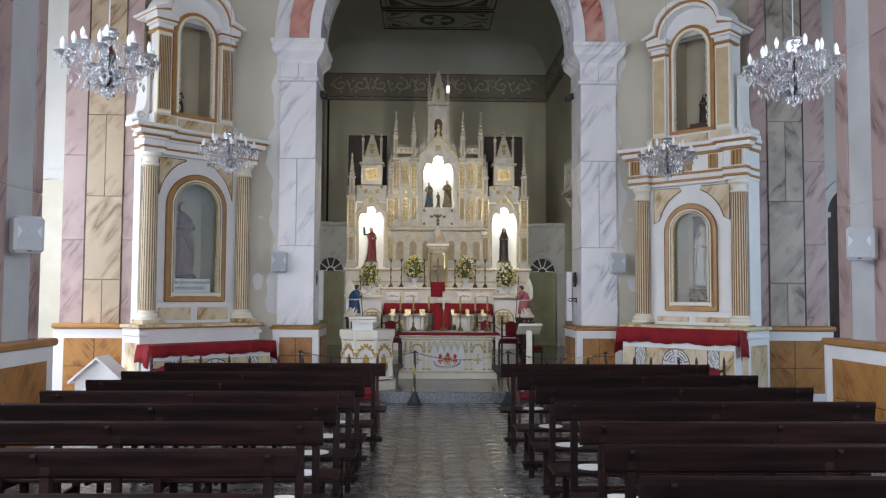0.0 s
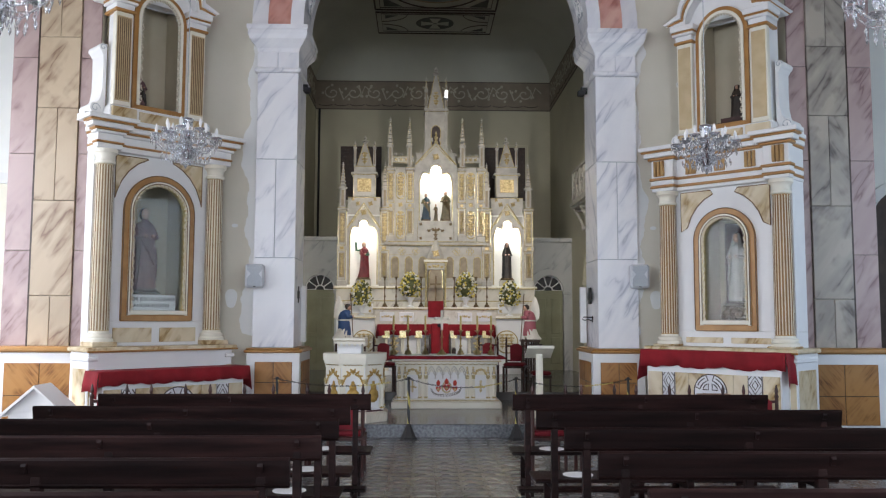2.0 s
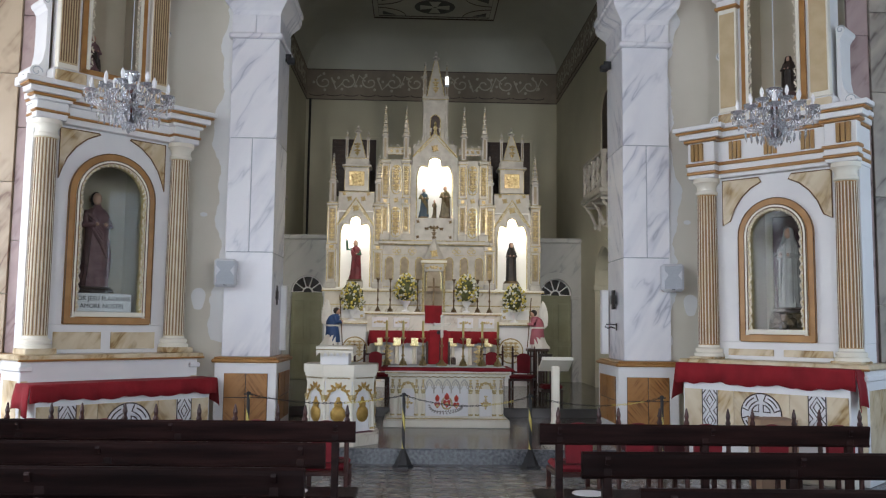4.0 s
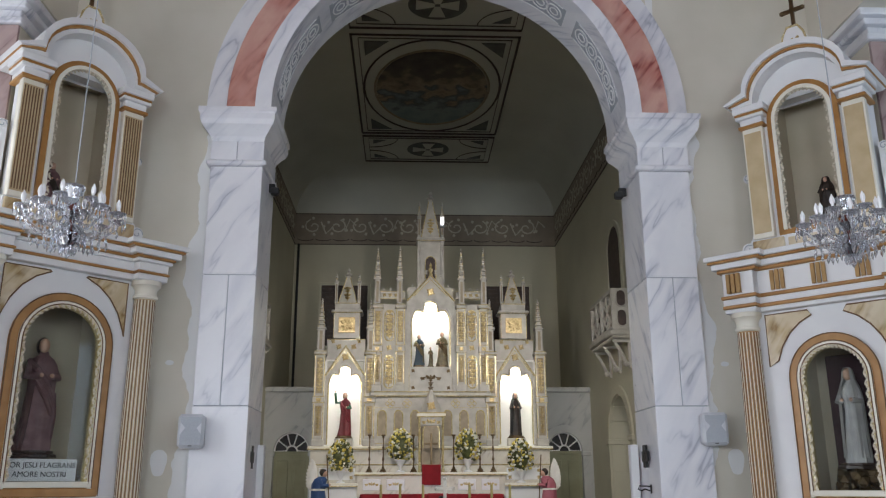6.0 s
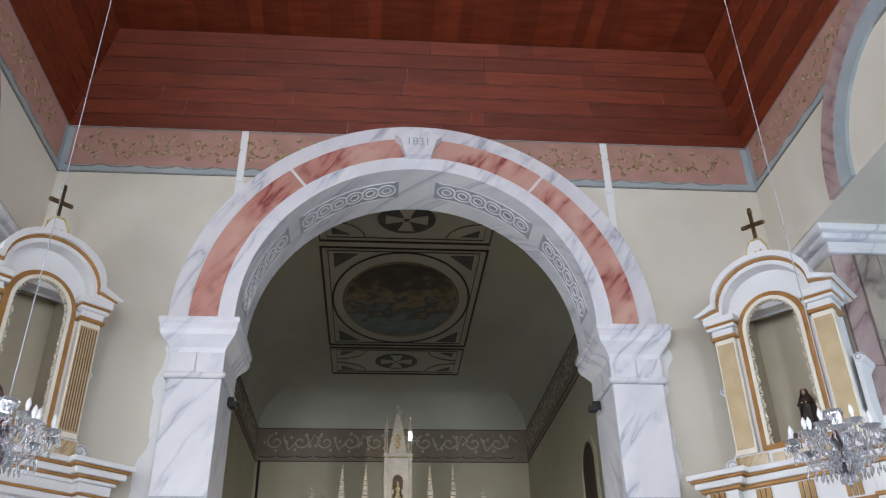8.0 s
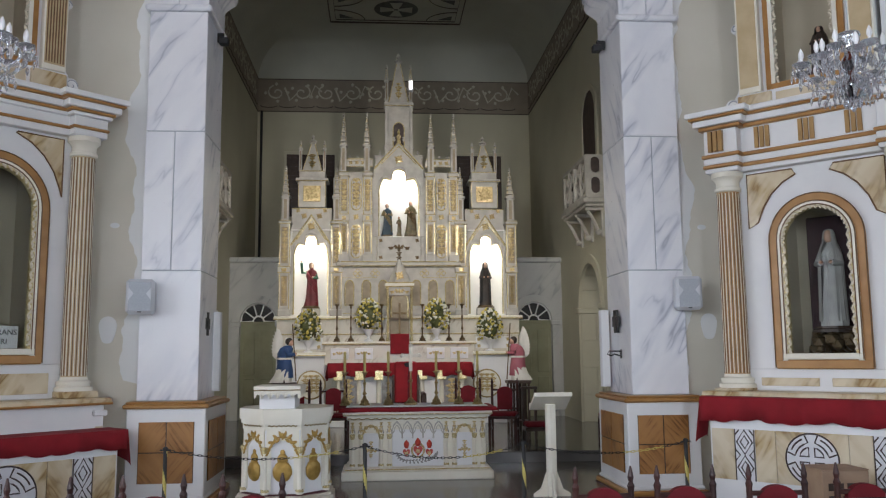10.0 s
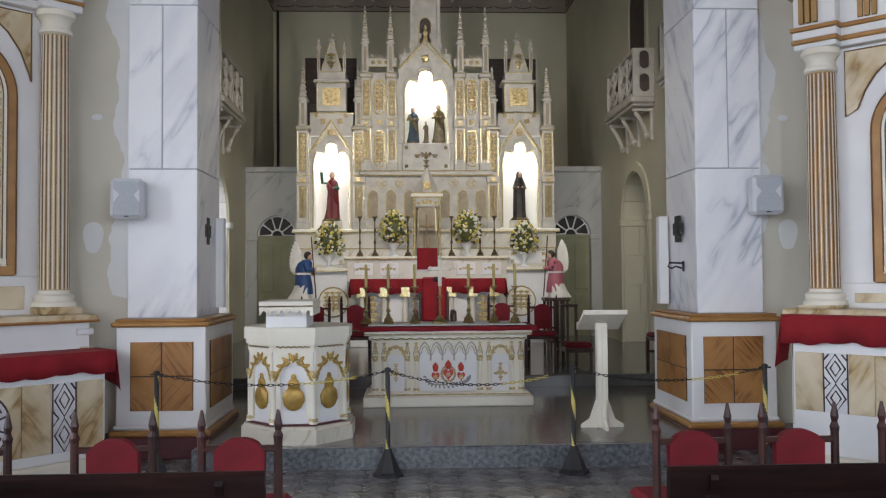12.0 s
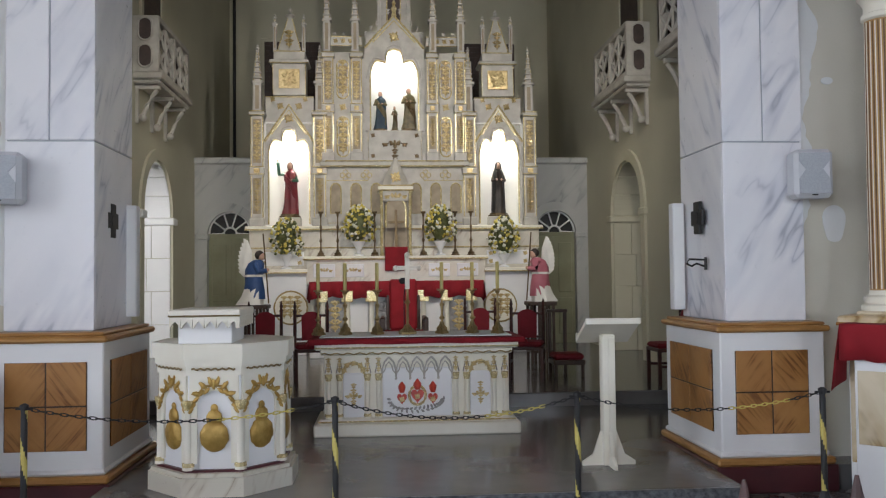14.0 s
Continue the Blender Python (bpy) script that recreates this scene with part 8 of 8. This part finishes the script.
cd = chandelier((-2.31, 10.3, 3.52))
for x, y in ((3.29, 10.3), (-2.22, 6.0), (3.0, 6.0)):
    copy_thing(cd, pose(x, y, 3.50 if y > 8 else 3.46, 0, 0, 20 * x))


# ---- a carton before the side altar ----
M["carton"] = surface("brown_cardboard", (0.30, 0.19, 0.12), (0.37, 0.25, 0.16), 5, 0.85, bump=0.1)
CB = thing("cardboard_box", "brown cardboard box with dark printing before a side altar", "box", (3.97, 12.08, 0))
part("carton", Box(-0.2, 0.2, -0.17, 0.17, 0, 0.72, 0.006), "carton", CB)
for k in (-1, 1):
    part("flap", Box(-0.2, 0.2, 0.004 if k > 0 else -0.176, 0.176 if k > 0 else -0.004, 0.721, 0.729, 0.002), "carton", CB)
for x0, x1, z in ((-0.15, -0.02, 0.56), (0.01, 0.14, 0.56), (-0.15, -0.06, 0.46), (-0.03, 0.1, 0.46)):
    part("print_bar", Box(x0, x1, -0.174, -0.168, z, z + 0.06), "darkwood", CB)


# ---- loudspeakers and fittings on the piers ----
def speaker(x, y, z, turn):
    S = thing("loudspeaker", "pale grey wall loudspeaker with a waisted grille", "loudspeaker", (x, y, z), "wall loudspeakers", turn=turn)
    part("cabinet", Box(-0.14, 0.14, -0.1, 0.1, -0.18, 0.18, 0.03), "grey", S)
    g = [(-0.11, -0.15), (0.11, -0.15), (0.11, -0.04), (0.06, 0.03), (0.11, 0.09), (0.11, 0.15), (-0.11, 0.15), (-0.11, 0.09), (-0.06, 0.03), (-0.11, -0.04)]
    part("grille", prism(bmesh.new(), g, -0.108, -0.09), "grille", S)
    part("badge", Box(-0.02, 0.02, -0.112, -0.1, -0.165, -0.155), "black", S)
    part("bracket", Box(-0.03, 0.03, 0.1, 0.2, -0.05, 0.05, 0.005), "grille", S)
    return S


speaker(-2.29, 14.06, 2.31, 8)
speaker(3.53, 14.06, 2.33, -8)
speaker(CX - 4.45 + 0.17, 7.95, 2.32, 42)
speaker(CX + 4.45 - 0.17, 8.54, 2.33, -42)

for s in (-1, 1):
    x = CX + s * HI
    K = thing("consecration_cross", "small dark metal cross plate fixed to the pier", "wall cross", (x - s * 0.015, 14.62, 2.05), "pier crosses")
    part("upright", Box(-0.015, 0.015, -0.06, 0.06, -0.13, 0.13, 0.004), "black", K)
    part("crossbar", Box(-0.014, 0.014, -0.12, 0.12, -0.06, 0.06, 0.004), "black", K)
    part("boss", lathe(bmesh.new(), [(0.05, -0.02), (0.05, 0.02)], 12), "black", K).matrix_local = pose(0, 0, 0, 0, 90, 0)
    N = thing("notice_board", "narrow white framed notice on the pier", "notice", (x - s * 0.052, 15.0, 1.75), "pier notices")
    part("frame", Box(-0.05, 0.05, -0.04, 0.06, -0.45, 0.45, 0.006), "white", N)
    part("sheet", Box(-0.04, 0.04, -0.044, -0.03, -0.42, 0.42), "patch", N)
    F = thing("floodlight", "small black floodlight fixed under the capital", "floodlight", (x - s * 0.1, 14.75, 5.35), "pier floodlights")
    part("housing", Box(-0.055, 0.055, -0.05, 0.05, -0.045, 0.045, 0.015), "black", F)
    part("bracket", Box(*sorted((0, s * 0.1)), -0.02, 0.02, -0.01, 0.1, 0.004), "black", F)
    part("lens", Box(-0.04, 0.04, 0.05, 0.056, -0.03, 0.03, 0.002), "bulb", F)
HK = thing("wall_hook", "black iron hook on the pier", "hook", (CX + HI, 14.5, 1.68))
part("plate", Box(-0.012, 0.0, -0.02, 0.02, -0.05, 0.05, 0.003), "black", HK)
part("arm", tube(bmesh.new(), [(-0.01, 0, 0.03), (-0.14, 0, 0.035), (-0.16, 0, 0.0), (-0.12, 0, -0.02), (-0.08, 0, 0.0), (-0.02, 0, -0.02)], 0.009, 6), "black", HK)

HB = thing("house_box", "small white house-shaped box beside the pilaster", "box", (-4.42, 11.9, 0))
HB.scale = (1.22, 1.0, 1.0)
part("body", Box(-0.25, 0.25, -0.2, 0.2, 0, 0.55, 0.006), "white", HB)
part("gable", prism(bmesh.new(), [(-0.25, 0.55), (0.25, 0.55), (0, 0.82)], -0.2, 0.2), "white", HB)
for s in (-1, 1):
    part("roof", prism(bmesh.new(), [(s * 0.32, 0.48), (s * 0.32, 0.52), (0, 0.865), (0, 0.825)], -0.24, 0.24), "white", HB)

# ---- painted friezes ----
M["salmon"] = surface("salmon_frieze_paint", (0.40, 0.225, 0.175), (0.47, 0.27, 0.22), 3, 0.8)
M["bluegrey"] = surface("blue_grey_frieze_paint", (0.34, 0.40, 0.42), (0.40, 0.46, 0.47), 3, 0.8)
M["scrollpaint"] = surface("cream_gold_scroll_paint", (0.19, 0.10, 0.05), (0.52, 0.39, 0.24), 26, 0.7)
M["mutedfrieze"] = surface("brown_grey_frieze_paint", (0.27, 0.23, 0.18), (0.32, 0.27, 0.21), 3, 0.8)
M["mutedscroll"] = surface("grey_scroll_paint", (0.50, 0.47, 0.38), (0.58, 0.55, 0.44), 6, 0.8)


def scrollwork(bm, length, z, h, r, seed=0):
    """Running spirals with leaves along a band, in the plane y = 0."""
    x, k = h * 0.5, 0
    while x < length - h * 0.4:
        s = 1 if k % 2 else -1
        tube(bm, [(x + s * (0.06 + 0.30 * t) * h * math.cos(7.5 * t), 0, z + (0.05 + 0.26 * t) * h * math.sin(7.5 * t)) for t in [i / 14 for i in range(15)]], r, 4)
        tube(bm, [(x + 0.3 * h, 0, z - s * 0.2 * h), (x + 0.5 * h, 0, z + s * 0.3 * h), (x + 0.75 * h, 0, z + s * 0.05 * h)], r * 1.1, 4)
        for j in range(4):
            a = j * 1.6 + k
            q = bmesh.ops.create_icosphere(bm, subdivisions=1, radius=r * 2.2)
            bmesh.ops.translate(bm, vec=(x + 0.42 * h * math.cos(a), 0, z + 0.34 * h * math.sin(a)), verts=q["verts"])
        x += h * 0.95
        k += 1
    for v in bm.verts:
        v.co.y *= 0.35
    return bm


def frieze(name, label, m, length, z0, z1, back, fore, border, lines, gaps=()):
    F = new(name)
    F.matrix_world = m
    tagged(F, label, "frieze", "", "structure")
    part("border", Box(0, length, -0.008, 0.02, z0, z1, 0), border, F)
    e = (z1 - z0) * 0.16
    part("ground", Box(0.1, length - 0.1, -0.014, 0.0, z0 + e, z1 - 0.02, 0), back, F)
    sc = scrollwork(bmesh.new(), length - 0.3, (z0 + z1) / 2 + e / 2, (z1 - z0 - e) * 0.92, 0.022)
    bmesh.ops.translate(sc, vec=(0.15, -0.016, 0), verts=sc.verts)
    part("scrollwork", sc, fore, F)
    for z in (z0, z1 - 0.02):
        part("line", Box(0, length, -0.018, 0, z, z + 0.02), lines, F)
    # scalloped lower edge
    sb = bmesh.new()
    x = 0.3
    while x < length - 0.3:
        tube(sb, [(x + 0.22 * math.cos(t), -0.016, z0 + e + 0.02 - 0.05 * math.sin(t)) for t in [math.pi * i / 6 for i in range(7)]], 0.011, 4)
        x += 0.5
    part("scallops", sb, lines, F)
    for g in gaps:
        part("white_streak", Box(g - 0.05, g + 0.05, -0.03, 0, z0 - 0.1, z1, 0.01), "patch", F)
    return F


za, zb = 8.42, 9.18
frieze("frieze_front", "salmon frieze with painted gold scrolls", pose(CX - HU, 14.318, 0), HU - 0.82, za, zb, "salmon", "scrollpaint", "bluegrey", "relief", (2.4,))
frieze("frieze_front", "salmon frieze with painted gold scrolls", pose(CX + 0.82, 14.318, 0), HU - 0.82, za, zb, "salmon", "scrollpaint", "bluegrey", "relief", (1.85,))
frieze("frieze_left", "salmon frieze with painted gold scrolls", pose(CX - HU + 0.002, 8.0, 0, 0, 0, 90), 6.3, za, zb, "salmon", "scrollpaint", "bluegrey", "relief")
frieze("frieze_right", "salmon frieze with painted gold scrolls", pose(CX + HU - 0.002, 14.3, 0, 0, 0, -90), 6.3, za, zb, "salmon", "scrollpaint", "bluegrey", "relief")
zc, zd = 8.26, 9.18
frieze("frieze_chancel_back", "brown-grey frieze with muted painted scrolls", pose(CX - HC, YB, 0), 2 * HC, zc, zd, "mutedfrieze", "mutedscroll", "mutedfrieze", "ink_and_shade")
frieze("frieze_chancel_left", "brown-grey frieze with muted painted scrolls", pose(CX - HC, PB + 0.1, 0, 0, 0, 90), YB - PB - 0.1, zc, zd, "mutedfrieze", "mutedscroll", "mutedfrieze", "ink_and_shade")
frieze("frieze_chancel_right", "brown-grey frieze with muted painted scrolls", pose(CX + HC, YB, 0, 0, 0, -90), YB - PB - 0.1, zc, zd, "mutedfrieze", "mutedscroll", "mutedfrieze", "ink_and_shade")

# guilloche rings on the soffit of the arch
for s in (-1, 1):
    for a0, a1 in ((8, 38), (46, 82)):
        G = thing("soffit_ornament", "grey painted interlaced ring band under the arch", "ornament", (CX, 14.62, ZS + UP), "arch soffit bands", "structure")
        n = max(3, int((a1 - a0) / 5.2))
        bm = bmesh.new()
        rr = RA - 0.004
        def Q(ang, y):
            a = radians(ang) if s > 0 else math.pi - radians(ang)
            return (rr * math.cos(a), y, rr * math.sin(a))
        for k in range(n):
            c = a0 + (a1 - a0) * (k + 0.5) / n
            d = (a1 - a0) / n * 0.55
            for q in (1.0, 0.5):
                tube(bm, [Q(c + q * d * math.cos(t), q * 0.13 * math.sin(t)) for t in [2 * math.pi * i / 14 for i in range(14)]], 0.013, 4, True)
        for e in (-0.19, 0.19):
            tube(bm, [Q(a0 + (a1 - a0) * i / 12, e) for i in range(13)], 0.008, 4)
        part("rings", bm, "white", G)
        strip = bmesh.new()
        m = 12
        layers = [[[strip.verts.new(Vector((v[0] * k, v[1], v[2] * k))) for v in (Q(a0 - 1.5 + (a1 - a0 + 3) * i / m, -0.2), Q(a0 - 1.5 + (a1 - a0 + 3) * i / m, 0.2))] for i in range(m + 1)] for k in (1.0005, 1.004)]
        for i in range(m):
            for k in (0, 1):
                q = layers[k]
                strip.faces.new((q[i][0], q[i + 1][0], q[i + 1][1], q[i][1]))
            for e in (0, 1):
                strip.faces.new((layers[0][i][e], layers[0][i + 1][e], layers[1][i + 1][e], layers[1][i][e]))
        for i in (0, m):
            strip.faces.new((layers[0][i][0], layers[0][i][1], layers[1][i][1], layers[1][i][0]))
        part("ground", strip, "grille", G)

# arch of the side wall near the right corner
for s in (-1, 1):
    yc, zq, r = 10.9, 7.19, 1.75
    W = thing("side_arch_surround", "pink painted marble arch ring on the nave wall", "arch", (CX + s * (HU - 0.03), 0, 0), "side wall arches", "structure")
    part("ring", band(bmesh.new(), arc(yc, zq, r, 0, 180, 24), arc(yc, zq, r - 0.26, 0, 180, 24), -0.03, 0.03, "x"), "pink_marble", W)
    part("blue_ring", band(bmesh.new(), arc(yc, zq, r - 0.26, 0, 180, 24), arc(yc, zq, r - 0.5, 0, 180, 24), -0.015, 0.03, "x"), "bluegrey", W)

# ---- painted chancel ceiling ----
def picture_material():
    """A dim oval painting: dark clouded top, pale figures in the middle, blue-green foot."""
    m, n, l, p = nodes("ceiling_painting")
    co, sep = n.new("ShaderNodeTexCoord"), n.new("ShaderNodeSeparateXYZ")
    l.new(co.outputs["Object"], sep.inputs[0])
    noise_ = n.new("ShaderNodeTexNoise")
    noise_.inputs["Scale"].default_value, noise_.inputs["Detail"].default_value = 2.2, 8
    l.new(co.outputs["Object"], noise_.inputs["Vector"])
    add = n.new("ShaderNodeMath")
    add.operation = "MULTIPLY_ADD"
    add.inputs[1].default_value = 0.24
    l.new(sep.outputs["Y"], add.inputs[0])
    l.new(noise_.outputs[0], add.inputs[2])
    r = ramp(n, ((0.05, (0.05, 0.04, 0.035)), (0.3, (0.10, 0.08, 0.06)), (0.48, (0.34, 0.27, 0.18)), (0.58, (0.09, 0.09, 0.10)), (0.72, (0.24, 0.30, 0.29)), (0.95, (0.16, 0.22, 0.22))))
    l.new(add.outputs[0], r.inputs[0])
    l.new(r.outputs[0], p.inputs["Base Color"])
    p.inputs["Roughness"].default_value = 0.6
    return m


M["painting"] = picture_material()
M["greyfill"] = surface("dark_grey_field_paint", (0.10, 0.10, 0.10), (0.14, 0.14, 0.13), 5, 0.8)


def ceiling_panel(yc, hy, hx, big):
    C = thing("ceiling_panel", "painted ceiling panel with an oval scene" if big else "painted ceiling panel with a round cross", "ceiling panel", (CX, yc, ZV), "chancel ceiling panels", "structure")
    z = -0.012
    bm = bmesh.new()
    for o, r in ((0, 0.03), (0.14, 0.012)):
        tube(bm, [(hx - o, hy - o, z), (-hx + o, hy - o, z), (-hx + o, -hy + o, z), (hx - o, -hy + o, z)], r, 4, True)
    part("outline", bm, "ink_and_shade", C)
    def ell(rx, ry, r, mat, nm):
        part(nm, tube(bmesh.new(), [(rx * math.cos(2 * math.pi * i / 40), ry * math.sin(2 * math.pi * i / 40), z) for i in range(40)], r, 4, True), mat, C)
    def disc(rx, ry, mat, nm, dz=0.0):
        return part(nm, prism(bmesh.new(), [(rx * math.cos(2 * math.pi * i / 40), ry * math.sin(2 * math.pi * i / 40)) for i in range(40)], z - 0.006 + dz, z + 0.004 + dz, "z"), mat, C)
    if big:
        ell(hx - 0.16, hy - 0.16, 0.025, "ink_and_shade", "oval_line")
        ell(hx * 0.76, hy * 0.76, 0.03, "tanfill", "oval_frame")
        disc(hx * 0.74, hy * 0.74, "painting", "painting")
    else:
        disc(0.55, 0.5, "greyfill", "round_field")
        cr = bmesh.new()
        for k in range(4):
            a = k * math.pi / 2
            q = [(0.05, 0.05), (0.4, 0.16), (0.4, -0.16), (0.05, -0.05)]
            prism(cr, [(x * math.cos(a) - y * math.sin(a), x * math.sin(a) + y * math.cos(a)) for x, y in q], z - 0.016, z - 0.004, "z")
        part("cross", cr, "ceil", C)
    for s in (-1, 1):
        for t in (-1, 1):
            q = [(s * (hx - 0.25), t * (hy - 0.25)), (s * (hx - (0.75 if big else 0.6)), t * (hy - 0.25)), (s * (hx - 0.25), t * (hy - (0.85 if big else 0.5)))]
            part("corner_field", prism(bmesh.new(), q, z - 0.008, z + 0.002, "z"), "greyfill", C)
            if not big:
                part("corner_arc", tube(bmesh.new(), [(s * (hx - 0.14 - 0.75 * math.cos(a)), t * (hy - 0.14 - 0.6 * math.sin(a)), z) for a in [math.pi / 2 * i / 8 for i in range(9)]], 0.012, 4), "ink_and_shade", C)
    return C


ceiling_panel(25.2, 0.85, 1.68, False)
ceiling_panel(21.75, 2.4, 1.68, True)
ceiling_panel(18.25, 0.85, 1.68, False)

# ---- floodlights on the piers, turned to the altar ----
for s in (-1, 1):
    sp = new("flood_lamp", bpy.data.lights.new("flood_lamp", "SPOT"))
    sp.data.energy, sp.data.spot_size, sp.data.spot_blend, sp.data.shadow_soft_size, sp.data.color = 560, radians(78), 0.9, 0.12, (1.0, 0.93, 0.79)
    sp.matrix_world = look((CX + s * 2.06, 14.86, 5.33), (CX + s * 0.2, 22.4, 3.3))

# ---- tiles of the middle aisle ----
tm = mesh("tile", Box(-0.123, 0.123, -0.123, 0.123, -0.02, 0.004, 0.003), "tile")
fl = bpy.data.objects["floor_nave"]
for j in range(37):
    for i in range(8):
        t = new("tile", tm)
        t.parent = fl
        t.matrix_local = pose(CX - 0.22 + 0.25 * (i - 3.5), 4.35 + 0.25 * j, rnd.uniform(-0.0008, 0.0008))
